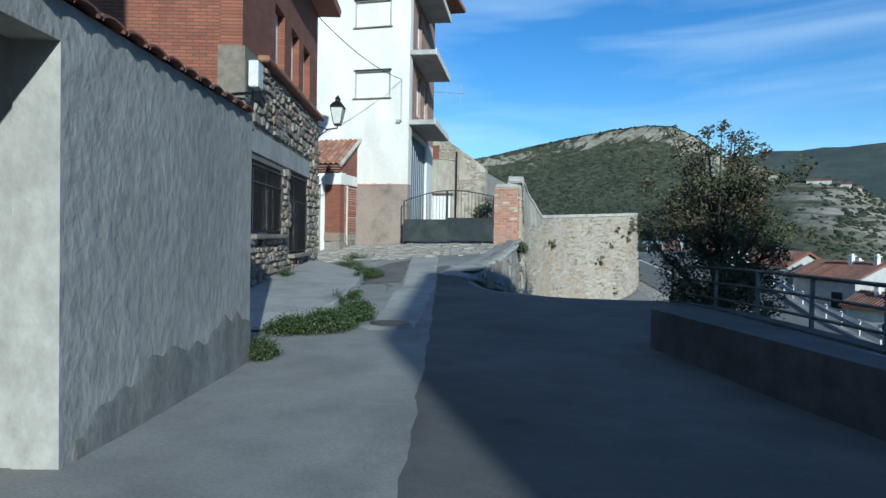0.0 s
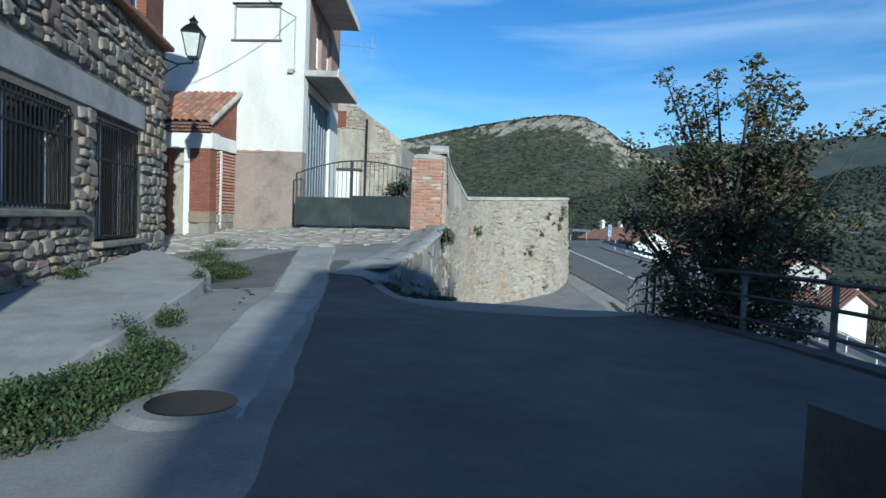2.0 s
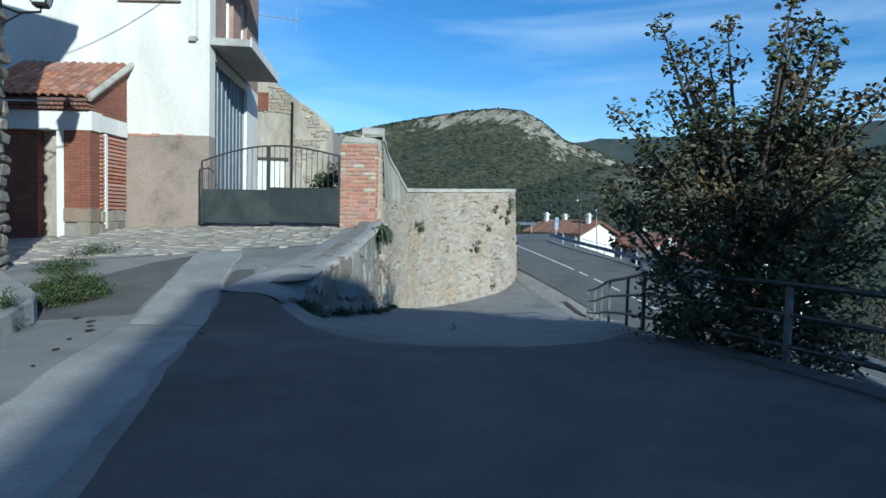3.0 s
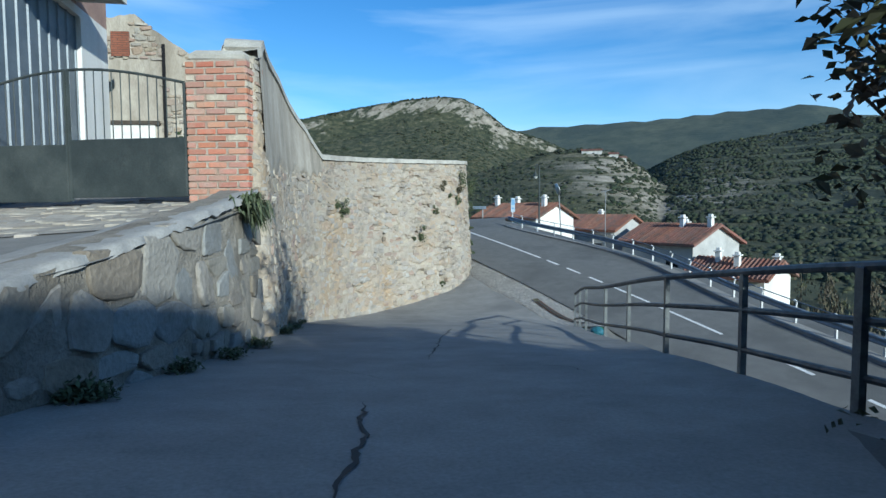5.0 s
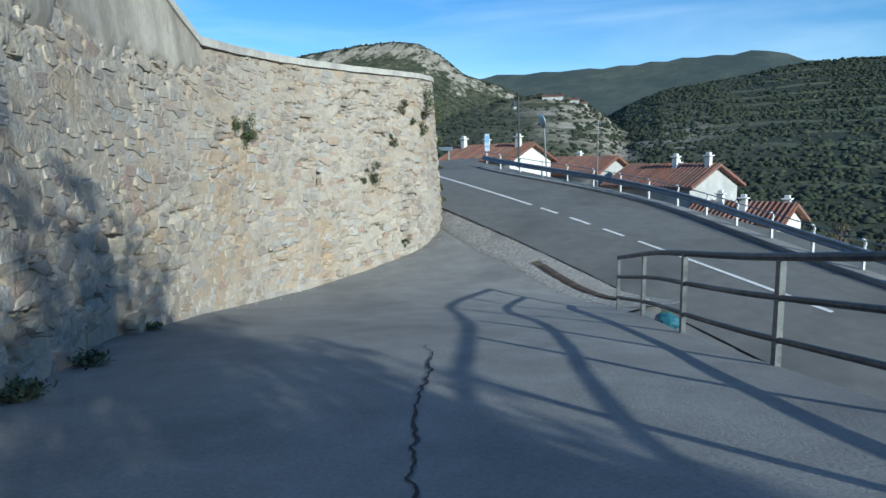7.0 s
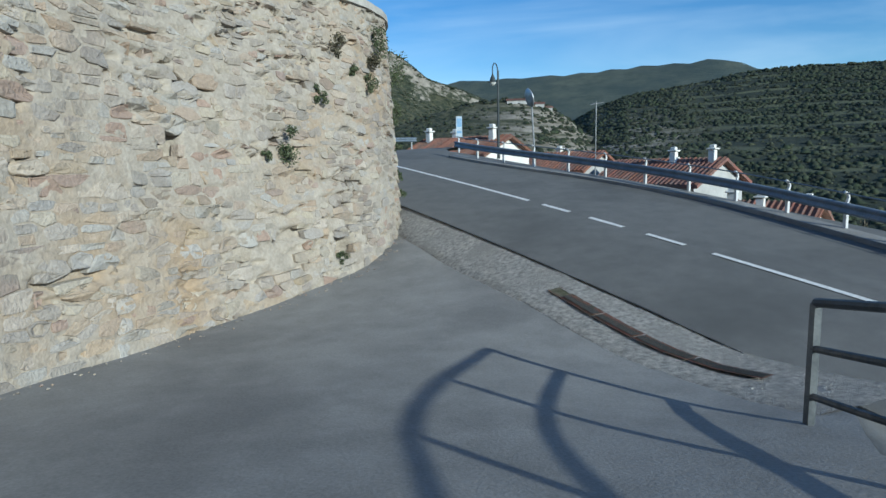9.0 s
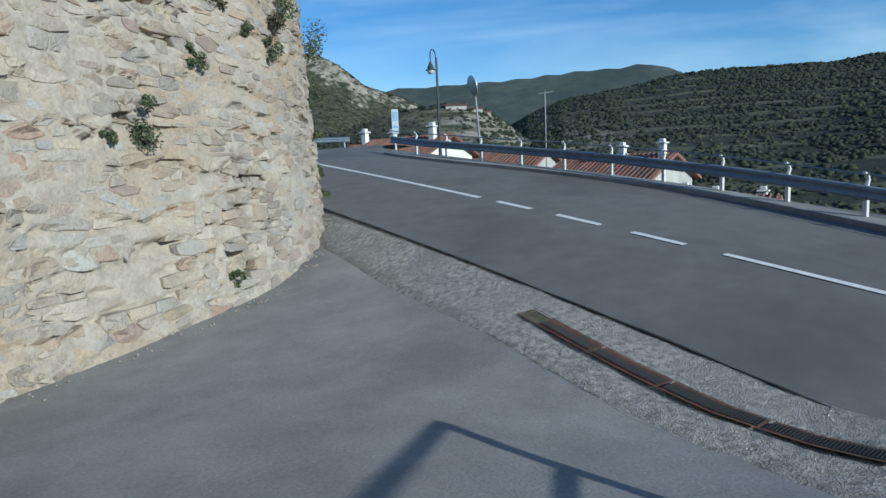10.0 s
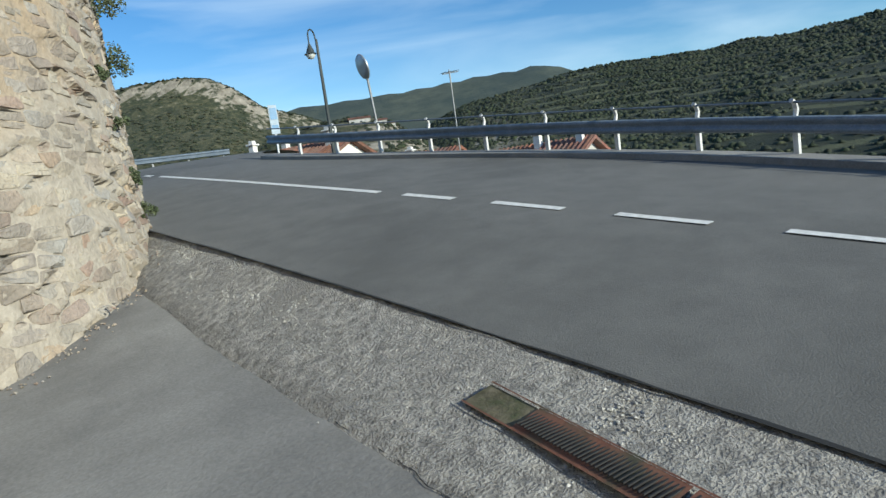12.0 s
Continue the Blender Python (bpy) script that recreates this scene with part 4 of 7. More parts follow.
def on_wall(line, zlo, u, z, batter, proud):
    p, s, w = line.at(u), line.side(u), line.way(u)
    off = -batter * (z - zlo(u)) + proud
    return Vector((p[0] + s[0] * off, p[1] + s[1] * off, z)), w, s


def rough_face(line, zlo, zhi, batter, proud, step=.05, rows=96):
    """The bedding of a stone wall as an uneven skin; proud(u, z) gives its depth."""
    n = int(line.length / step) + 1
    vs = []
    for i in range(n + 1):
        u = line.length * i / n
        lo, hi = zlo(u), zhi(u)
        for k in range(rows + 1):
            z = lo + (hi - lo) * k / rows
            vs.append(on_wall(line, zlo, u, z, batter, proud(u, z))[0])
    w = rows + 1
    return Geo().add(vs, [(i * w + k, (i + 1) * w + k, (i + 1) * w + k + 1, i * w + k + 1) for i in range(n) for k in range(rows)])


# holes in the wall: where, half width, half height, depth
HOLES = [(GREAT_WALL.near(x, y), z, hw * 1.35, hh * 1.35, dp) for x, y, z, hw, hh, dp in (
    (9.2, 33.0, -1.62, .16, .13, .32), (8.2, 32.1, -1.28, .22, .07, .16), (9.35, 33.1, -1.2, .07, .07, .2), (9.1, 32.9, -.95, .16, .05, .14), (6.55, 31.0, -.02, .12, .11, .3),
    (8.05, 31.95, .12, .07, .05, .16), (3.3, 25.0, -1.0, .2, .42, .16), (3.2, 24.3, -1.35, .3, .16, .14), (7.9, 31.85, -1.6, .5, .2, .07), (5.6, 29.6, -1.3, .3, .05, .1), (7.0, 31.2, .7, .2, .04, .1), (8.5, 32.4, .95, .2, .04, .1), (6.3, 30.7, 1.2, .25, .035, .1), (9.5, 33.2, -.55, .2, .04, .12))]


def hole_depth(u, z):
    d = 0.0
    for hu, hz, hw, hh, dp in HOLES:
        if abs(u - hu) > 2 * hw or abs(z - hz) > 2 * hh:
            continue
        k = max(abs(u - hu) / hw, abs(z - hz) / hh) + .25 * noise.noise((u * 5, z * 5, 2))
        d = max(d, dp * smooth01((1.25 - k) / .4))
    return d


U_BARE = GREAT_WALL.near(6.2, 30.3)


def ledges(u, z):
    """Courses that stand out over the ones below where the face has weathered."""
    q = (z * 2.9 + 1.3 * noise.noise((u * .7, z * .6, 40)) + .5 * noise.noise((u * 2.3, z * 1.5, 41))) % 1
    worn = smooth01((noise.noise((u * 1.1, z * 1.7, 44)) + .22) / .4) * smooth01((u - U_BARE + 1.5) / 3)
    return .075 * worn * (1 - q) ** 1.5 - .03 * worn


def crevices(u, z):
    vein = noise.noise((u * 1.3, z * 5.5, 12))
    return .09 * smooth01((.07 - abs(vein)) / .05) * smooth01((noise.noise((u * .7, z * .9, 31)) - .02) / .1)


def bed(u, z):
    cut = crevices(u, z) - ledges(u, z)
    smear = .010 * noise.noise((u * 1.1, z * 1.5, 1)) + .009 * noise.noise((u * 4.2, z * 6.5, 5)) + .009 * noise.noise((u * 10, z * 14, 9)) + .006 * noise.noise((u * 23, z * 27, 2))
    return -.003 + smear - hole_depth(u, z) - cut


core = wall_body(GREAT_WALL, GW_BASE, lambda u: GW_HI(u) - .02, .10, BATTER)
core.v = [tuple(Vector(v) - Vector((*GREAT_WALL.side(GREAT_WALL.near(v[0], v[1])), 0)) * .45) for v in core.v]
core.make("wall_core", M_MORTAR, great)
rough_face(GREAT_WALL, GW_BASE, GW_HI, BATTER, bed, .036, 130).make("mortar_bed", M_MORTAR, great, smooth=True)

sr = random.Random(21)
seeds = [q for q in courses(GREAT_WALL.length, GW_BASE, lambda u: GW_HI(u) - .02, (.05, .21), (.10, .46), sr, gap=.012, loose=1.5,
                            skip=lambda u, z, w, h: .55 < u < U_JOG and z > 1.5 + .5 * noise.noise((u, z * .7, 4)) + .05 * (u - 3))
         if hole_depth(q[0], q[1]) < .04 and crevices(q[0], q[1]) < .06 and sr.random() > .03]
lay_fitted(great, fitted_stones(seeds, 2.1, .006, sr, .55, GW_HI), GREAT_WALL, GW_BASE, BATTER, lambda r: r.gauss(.004, .008), M_STONE, lambda p: p.x > 7.4 and p.z < 1.2, sr, swell=lambda u, z: ledges(u, z) - .6 * crevices(u, z))
# plastered upper part next to the pillar
rend = Geo()
ru = np.linspace(.5, U_JOG, 60)
rv = []
for u in ru:
    lo = 1.5 + .05 * (u - 3) + .35 * noise.noise((u * 1.1, 0, 0)) + .16 * noise.noise((u * 4.3, 0, 3))
    for k in range(13):
        z = lo + (GW_HI(u) - .01 - lo) * k / 12
        q, _, _ = on_wall(GREAT_WALL, GW_BASE, u, z, BATTER, (-.05 if k == 0 else .022) + .012 * noise.noise((u * 2.5, z * 2.5, 8)))
        rv.append(q)
rend.add(rv, [(i * 13 + k, (i + 1) * 13 + k, (i + 1) * 13 + k + 1, i * 13 + k + 1) for i in range(59) for k in range(12)])
rend.make("render_coat", M_PLASTER, great, "stained beige render over the stones", smooth=True)
# coping
cop = Geo()
cu = np.linspace(.3, GREAT_WALL.length, 90)
cv = []
for u in cu:
    z = GW_HI(u)
    for off, dz in ((.06, -.03), (.05, .10), (-.5, .11), (-.54, -.02)):
        q, _, _ = on_wall(GREAT_WALL, GW_BASE, u, z, BATTER, off)
        cv.append((q.x, q.y, z + dz + .015 * noise.noise((u * 2, off, 0))))
cop.add(cv, [(i * 4 + k, (i + 1) * 4 + k, (i + 1) * 4 + (k + 1) % 4, i * 4 + (k + 1) % 4) for i in range(len(cu) - 1) for k in range(4)])
cop.make("coping", M_COPING, great, "weathered cement coping")
# the raised ground behind the wall
ter = ribbon(GREAT_WALL, U_JOG + .8, GREAT_WALL.length, 2.6, -.5, lambda x, y: 0.0, .8, 3)
ter.v = [(x, y, GW_HI(GREAT_WALL.near(x, y)) - .35) for x, y, z in ter.v]
tagged(ter.make("terrace", M_PLINTH), "raised earth terrace behind the stone wall", "terrace", kind="structure")

# ---- low rubble wall holding the yard ----
LW_BASE = lambda u: ramp_z(*LOW_WALL.at(u)) - .3
def yard_edge(x, y, u):
    """The yard's edge over the low wall, sinking to the street where the wall begins."""
    k = smooth01(u / 1.5)
    return street_z(x, y) * (1 - k) + yard_z(x, y) * k


def LW_HI(u):
    x, y = LOW_WALL.at(u)
    return yard_edge(x - .1, y, u) + lerp([(0, .0), (2.0, .03), (3.6, .08), (LOW_WALL.length, .17)], u) + .03 * noise.noise((u * 2.6, 0, 0)) + .02 * noise.noise((u * 7, 0, 3))


low = thing("rubble_wall", "low pale rubble wall holding up the yard", "stone wall", kind="structure")
lowcore = wall_body(LOW_WALL, LW_BASE, LW_HI, .25, .05)
lowcore.v = [tuple(Vector(v) - Vector((*LOW_WALL.side(LOW_WALL.near(v[0], v[1])), 0)) * .2) for v in lowcore.v]
lowcore.make("wall_core", M_LOW_MORTAR, low)
rough_face(LOW_WALL, LW_BASE, LW_HI, .05, lambda u, z: -.020 + .042 * noise.noise((u * 1.3, z * 1.7, 7)) + .014 * noise.noise((u * 5, z * 6, 3)) + .008 * noise.noise((u * 13, z * 15, 4)), .035, 46).make("mortar_bed", M_LOW_MORTAR, low, smooth=True)
seeds = list(courses(LOW_WALL.length, LW_BASE, LW_HI, (.14, .50), (.18, .72), sr, gap=.02, loose=1.6))
lay_fitted(low, fitted_stones(seeds, 1.6, .020, sr, .8, lambda u: LW_HI(u) - .01), LOW_WALL, LW_BASE, .05, lambda r: r.gauss(.006, .018), M_LOW_STONE, lambda p: True, sr)
lv = []
ln = int(LOW_WALL.length / .06)
for i in range(ln + 1):
    u = LOW_WALL.length * i / ln
    p, sd_ = LOW_WALL.at(u), LOW_WALL.side(u)
    for k in range(9):
        w = 1 - k / 8
        off = -1.0 * (1 - w) - .07 + .06 * w * noise.noise((u * 4, 0, 6))
        x, y = p + sd_ * off
        inner = yard_edge(x, y, u) + .012
        z = inner * (1 - smooth01(w)) + max(LW_HI(u), inner) * smooth01(w)
        lv.append((x, y, z + .014 + .012 * noise.noise((x * 3, y * 3, 0)) - (.05 if k == 8 else 0)))
    x, y = p + sd_ * (-.05 + .05 * noise.noise((u * 4, 0, 6)))
    lv.append((x, y, LW_HI(u) - .05 - .03 * noise.noise((u * 5, 0, 9))))
lcop = Geo().add(lv, [(i * 10 + a, i * 10 + b, (i + 1) * 10 + b, (i + 1) * 10 + a) for i in range(ln) for a, b in ((9, 0), (0, 1), (1, 2), (2, 3), (3, 4), (4, 5), (5, 6), (6, 7), (7, 8))])
lcop.make("capping", M_SLAB, low, "broad cement capping running into the yard", smooth=True)

# ---- brick gate pillar ----
P0, P1 = Vector((1.72, 22.2, 0)), Vector((2.55, 21.84, 0))
pd = (P1 - P0).normalized()
pn = Vector((-pd.y, pd.x, 0))
pillar = thing("gate_pillar", "worn red brick gate pillar with pale mortar", "pillar", at=(2.1, 22.1, .9))
PB, PT = .85, 2.95
pm = Matrix(((pd.x, pn.x, 0, 0), (pd.y, pn.y, 0, 0), (0, 0, 1, 0), (0, 0, 0, 1)))
pm.translation = P0
inv = pillar.matrix_world.inverted()
W, D = (P1 - P0).length, .62
Geo().box(inv @ pm @ Matrix.Translation((W / 2, D / 2, (PB + PT) / 2)), W - .03, D - .03, PT - PB).make("pillar_core", M_PALE_MORTAR, pillar)
bme = []
for k in range(5):
    g = Geo().box(Matrix.Identity(4), 1, 1, 1, .04)
    me = bpy.data.meshes.new("brick")
    me.from_pydata(g.v, [], g.f)
    me.materials.append(M_BRICK if k < 4 else M_BLOCK_END)
    bme.append(me)
row = 0
z = PB + .04
while z < PT - .02:
    for face in range(3):
        span = W if face == 0 else D
        x = -(.15 if row % 2 else 0.0)
        while x < span - .03:
            a, b = max(x, 0), min(x + .283, span)
            if b - a > .05:
                ob = new("brick", bme[4] if rng.random() < .08 else bme[(row + face) % 4])
                ob.parent = pillar
                c = {0: ((a + b) / 2, .055 + rng.uniform(-.008, .006), 0), 1: (W - .055, (a + b) / 2, 90), 2: (.055, (a + b) / 2, 90)}[face]
                ob.matrix_local = inv @ pm @ pose(c[0], c[1], z, 0, rng.uniform(-1, 1), c[2]) @ Matrix.Diagonal((b - a - .02 - rng.uniform(0, .012), .115, .072, 1))
            x += .30
    row += 1
    z += .095
Geo().box(inv @ pm @ pose(W / 2, D / 2, PT + .05, 0, 2, 0), W - .08, D - .08, .2, .07).make("cap", M_COPING, pillar, "rough cement cap")

# ---- gate ----
G0, G1 = Vector((-1.7, 24.05, .87)), Vector((1.72, 22.25, 1.0))
gd = Vector((G1.x - G0.x, G1.y - G0.y, 0)).normalized()
GL = (Vector((G1.x, G1.y, 0)) - Vector((G0.x, G0.y, 0))).length
gate = thing("metal_gate", "dark green double metal gate with sheet panels and bars", "gate", at=(G0.x, G0.y, .9))
gm = gate.matrix_world.inverted() @ Matrix(((gd.x, -gd.y, 0, G0.x), (gd.y, gd.x, 0, G0.y), (0, 0, 1, 0), (0, 0, 0, 1)))
gz = lambda s: G0.z + (G1.z - G0.z) * s / GL + .02
gtop = lambda s: gz(s) + 1.62 + .32 * math.sin(math.pi * s / GL)
for k in range(2):
    a, b = GL / 2 * k + .03, GL / 2 * (k + 1) - .02
    leaf = Geo().box(gm @ pose((a + b) / 2, 0, gz((a + b) / 2) + .45), b - a, .035, .86, .006).make("gate_leaf", M_GREEN_PAINT, gate)
    g = Geo()
    for s in (a, b):
        g.tube([gm @ Vector((s, 0, gz(s))), gm @ Vector((s, 0, gtop(s)))], .028, 6)
    steps = [a + (b - a) * i / 10 for i in range(11)]
    g.tube([gm @ Vector((s, 0, gtop(s))) for s in steps], .02, 6)
    g.make("frame", M_GREEN_PAINT, leaf)
    for i in range(1, 13):
        s = a + (b - a) * i / 13
        Geo().tube([gm @ Vector((s, 0, gz(s) + .86)), gm @ Vector((s, 0, gtop(s)))], .009, 5).make("bar", M_GREEN_PAINT, leaf)

# ---- ramp railing ----
def railing(line, base_z, posts, height, label, tilt_end=False):
    r = thing("railing", label, "railing")
    for u in posts:
        p = line.at(u)
        z = base_z(u)
        Geo().box(pose(p[0], p[1], z + height / 2 - .1, 0, 0, math.degrees(math.atan2(*line.way(u)[::-1]))), .06, .045, height + .2, .008).make("post", M_RAILPOST, r)
    for k, frac in enumerate((1.0, .62, .22)):
        us = np.linspace(posts[0], posts[-1], 24)
        Geo().tube([(*line.at(u), base_z(u) + height * frac) for u in us], .03 if k == 0 else .024, 8).make("rail", M_GALVDARK, r)
    return r


M_RAILPOST = material("worn pale grey railing post", (.11, .125, .135), (.19, .205, .21), 5, .5, .1, 60, metal=.3, c3=(.07, .08, .09), patch=3)
M_GALVDARK = material("dull grey blue railing paint", (.028, .036, .042), (.048, .058, .066), 6, .5, .1, 60, metal=.3, c3=(.12, .12, .12), patch=4)
ubase = lambda u: ramp_z(*RAIL.at(u)) + .02


def along(line, y):
    us = np.linspace(0, line.length, 800)
    return float(us[np.argmin([abs(line.at(u)[1] - y) for u in us])])


rail_posts = [along(RAIL, y) for y in (25.5, 24.1, 22.65, 21.1, 19.65, 17.95, 16.4, 15.05, 13.75)]
railing(RAIL, ubase, rail_posts, .79, "dark grey steel railing along the edge of the ramp")
bbase = lambda u: ramp_z(*RAIL_B.at(u)) + .03
railing(RAIL_B, bbase, [.05, 1.5, 3.0, 4.5, 6.0, 7.5, 9.0, 10.5, 12.0, 13.5, 15.0], .78, "dark grey steel railing along the valley side of the street")
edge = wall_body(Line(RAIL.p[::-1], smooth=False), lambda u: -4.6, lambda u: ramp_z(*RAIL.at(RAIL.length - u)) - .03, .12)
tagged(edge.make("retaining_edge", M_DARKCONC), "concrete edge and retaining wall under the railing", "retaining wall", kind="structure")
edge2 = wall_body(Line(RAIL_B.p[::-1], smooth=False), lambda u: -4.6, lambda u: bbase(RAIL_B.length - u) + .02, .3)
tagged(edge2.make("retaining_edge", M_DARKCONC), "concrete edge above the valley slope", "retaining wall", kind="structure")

# ---- crash barrier ----
barrier = thing("crash_barrier", "blue grey steel crash barrier with white posts and upper rail", "crash barrier")
u = .4
bz = lambda u: road_z(*BARRIER.at(u)) + .09
while u < BARRIER.length:
    p, s = BARRIER.at(u), BARRIER.side(u)
    q = Vector((p[0], p[1], bz(u)))
    Geo().box(Matrix.Translation(q + Vector((0, 0, .2))) @ pose(0, 0, 0, 0, 0, math.degrees(math.atan2(*BARRIER.way(u)[::-1]))), .06, .05, .44, .01).make("post", M_POST_W, barrier)
    Geo().tube([q + Vector((0, 0, .40)), q + Vector((s[0] * .03, s[1] * .03, .49)), q + Vector((s[0] * .0, s[1] * .0, .56)), q + Vector((-s[0] * .06, -s[1] * .06, .59))], .028, 6).make("post_top", M_POST_W, barrier)
    u += 1.21
prof = [(-.05, .42), (-.10, .40), (-.10, .365), (-.06, .335), (-.06, .315), (-.10, .285), (-.10, .245), (-.05, .225)]
us = np.linspace(0, BARRIER.length, 90)
bv = []
for u in us:
    p, s = BARRIER.at(u), BARRIER.side(u)
    bv += [(p[0] + s[0] * o, p[1] + s[1] * o, bz(u) + zz) for o, zz in prof]
g = Geo().add(bv, [(i * 8 + k, (i + 1) * 8 + k, (i + 1) * 8 + k + 1, i * 8 + k + 1) for i in range(89) for k in range(7)])
beam = g.make("beam", M_RAIL, barrier, "blue grey corrugated beam", smooth=True)
sol = beam.modifiers.new("thick", "SOLIDIFY")
sol.thickness = .006
Geo().tube([(BARRIER.at(u)[0] - BARRIER.side(u)[0] * .04, BARRIER.at(u)[1] - BARRIER.side(u)[1] * .04, bz(u) + .57) for u in us], .014, 6).make("upper_rail", M_RAIL, barrier)

# far barrier beyond the bend
FARB = Line([(13.6, 51.5), (15.4, 50.95), (16.7, 50.5), (17.95, 50.0)], smooth=False)
far_barrier = thing("crash_barrier", "short blue grey crash barrier beyond the bend of the road", "crash barrier", kind="structure")
fv = []
for u in (0, FARB.length / 2, FARB.length):
    p = FARB.at(u)
    fv += [(p[0], p[1] + o, .62 + zz) for o, zz in prof]
fb = Geo().add(fv, [(i * 8 + k, (i + 1) * 8 + k, (i + 1) * 8 + k + 1, i * 8 + k + 1) for i in range(2) for k in range(7)]).make("beam", M_RAIL, far_barrier)
fb.modifiers.new("thick", "SOLIDIFY").thickness = .006
for u in (.5, 2.0, 3.2, 4.4):
    p = FARB.at(u)
    Geo().box(pose(p[0], p[1], .28), .06, .05, 1.2, .01).make("post", M_DULL, far_barrier)

# ---- foliage ----
def leaf_cloud(g, centre, radius, count, size, r, squash=1.0, tilt=1.0):
    """Small folded leaves scattered in a ragged clump."""
    c = Vector(centre)
    for _ in range(count):
        d = Vector((r.gauss(0, 1), r.gauss(0, 1), r.gauss(0, 1)))
        p = c + d.normalized() * radius * (r.random() ** .45) * 1.0
        p.z = c.z + (p.z - c.z) * squash
        a = Euler((r.uniform(-tilt, tilt), r.uniform(-tilt, tilt), r.uniform(0, 6.3))).to_matrix()
        s = size * r.uniform(.6, 1.3)
        vs = [p + a @ Vector(v) * s for v in ((0, -.5, 0), (.32, 0, .1), (0, .55, 0), (-.32, 0, .1))]
        g.add(vs, [(0, 1, 2), (0, 2, 3)])


# ---- stone and brick house ----
def wall_plane(a, b):
    """A matrix whose x runs from a to b on plan, y into the wall, z up."""
    d = Vector((b[0] - a[0], b[1] - a[1], 0)).normalized()
    return Matrix(((d.x, -d.y, 0, a[0]), (d.y, d.x, 0, a[1]), (0, 0, 1, 0), (0, 0, 0, 1)))


def holed_wall(m, length, z0, z1, thick, holes):
    """A wall of one skin with real openings: m as of wall_plane, holes as (x0, x1, z0, z1)."""
    xs = sorted({0, length, *(v for h in holes for v in h[:2])})
    zs = sorted({z0, z1, *(v for h in holes for v in h[2:])})
    nx, nz = len(xs), len(zs)

    def solid(i, j):
        if not (0 <= i < nx - 1 and 0 <= j < nz - 1):
            return False
        x, z = (xs[i] + xs[i + 1]) / 2, (zs[j] + zs[j + 1]) / 2
        return not any(h[0] < x < h[1] and h[2] < z < h[3] for h in holes)

    vs = [m @ Vector((x, y, z)) for y in (0, thick) for z in zs for x in xs]
    at = lambda i, j, k: k * nx * nz + j * nx + i
    fs = []
    for i in range(nx - 1):
        for j in range(nz - 1):
            if solid(i, j):
                a, b, c, d = ((i, j), (i + 1, j), (i + 1, j + 1), (i, j + 1))
                fs.append(tuple(at(*p, 0) for p in (a, b, c, d)))
                fs.append(tuple(at(*p, 1) for p in (d, c, b, a)))
                for (p, q), (di, dj) in zip(((a, b), (b, c), (c, d), (d, a)), ((0, -1), (1, 0), (0, 1), (-1, 0))):
                    if not solid(i + di, j + dj):
                        fs.append((at(*q, 0), at(*p, 0), at(*p, 1), at(*q, 1)))
    used = sorted({v for f in fs for v in f})
    new_at = {v: k for k, v in enumerate(used)}
    return Geo().add([vs[v] for v in used], [tuple(new_at[v] for v in f) for f in fs])


H0, H1 = (-3.76, 11.3), (-3.98, 18.75)
HL = math.hypot(H1[0] - H0[0], H1[1] - H0[1])
hm = wall_plane(H0, H1)
house = thing("stone_house", "house of rough stone below and brown brick above", "house")
W1, W2 = (.42, 2.85, 1.15, 2.62), (3.75, 5.75, .66, 2.72)
ZB, ZS, ZR = -.5, 4.62, 7.85
holed_wall(hm, HL, ZB, ZS, .5, [W1, W2]).make("stone_storey", M_GREY_MORTAR, house)
UPW = [(2.35, 3.25, 4.85, 6.3), (3.95, 4.85, 4.85, 6.3), (5.4, 6.3, 4.85, 6.3)]
hm_up = hm @ Matrix.Translation((0, .05, 0))
holed_wall(hm_up, HL, ZS, ZR, .4, UPW).make("brick_storey", M_BRICK_Y, house)
# end wall facing down the street: plaster below, brick above
he = wall_plane((-9.5, 11.25), H0)
EL = 5.74
Geo().box(he @ Matrix.Translation((EL / 2 - .25, .28, (ZB + 3.9) / 2)), EL - .5, .5, 3.9 - ZB).make("end_wall", M_PLASTER, house, "plain beige rendered end wall")
Geo().box(he @ Matrix.Translation((EL / 2 - .03, .30, (3.9 + ZR + 1.5) / 2)), EL - .06, .45, ZR + 1.5 - 3.9).make("brick_gable", M_BRICK_X, house)
# far end and back close it
Geo().box(pose((-9.5 + H1[0]) / 2 - .2, H1[1] - .2, 3.9), 5.2, .4, 8.7).make("far_wall", M_BRICK_X, house)
# stones round the openings and quoins
items = []
hr = random.Random(5)
hout = Vector((hm[1][0], -hm[0][0], 0))
hal = (hm[0][0], hm[1][0])
LINTEL = (.0, 6.05, 2.72, 3.22)


def blocked(u, z, w, h):
    for x0, x1, z0, z1 in (W1, W2, LINTEL):
        if u + w * .42 > x0 and u - w * .42 < x1 and z + h * .42 > z0 and z - h * .42 < z1:
            return True
    return u < .42


for u, z, w, h in courses(HL, lambda u: ZB + .1, lambda u: ZS - .02, (.11, .26), (.15, .42), hr, skip=blocked, loose=.25):
    items.append((hm @ Vector((u, hr.uniform(.01, .05), z)), hal, hout, w, h, hr.uniform(.14, .2)))
z = ZB + .1
row = 0
while z < 3.7:
    h = hr.uniform(.2, .34)
    w = .48 if row % 2 else .40
    items.append((hm @ Vector((w / 2 - .01, .12, z + h / 2)), hal, hout, w, h - .02, .26))
    items.append((hm @ Vector((.14, (.9 - w) / 2 + .03, z + h / 2)), (hout.x, hout.y), (-hal[0], -hal[1]), .9 - w, h - .02, .26))
    z += h
    row += 1
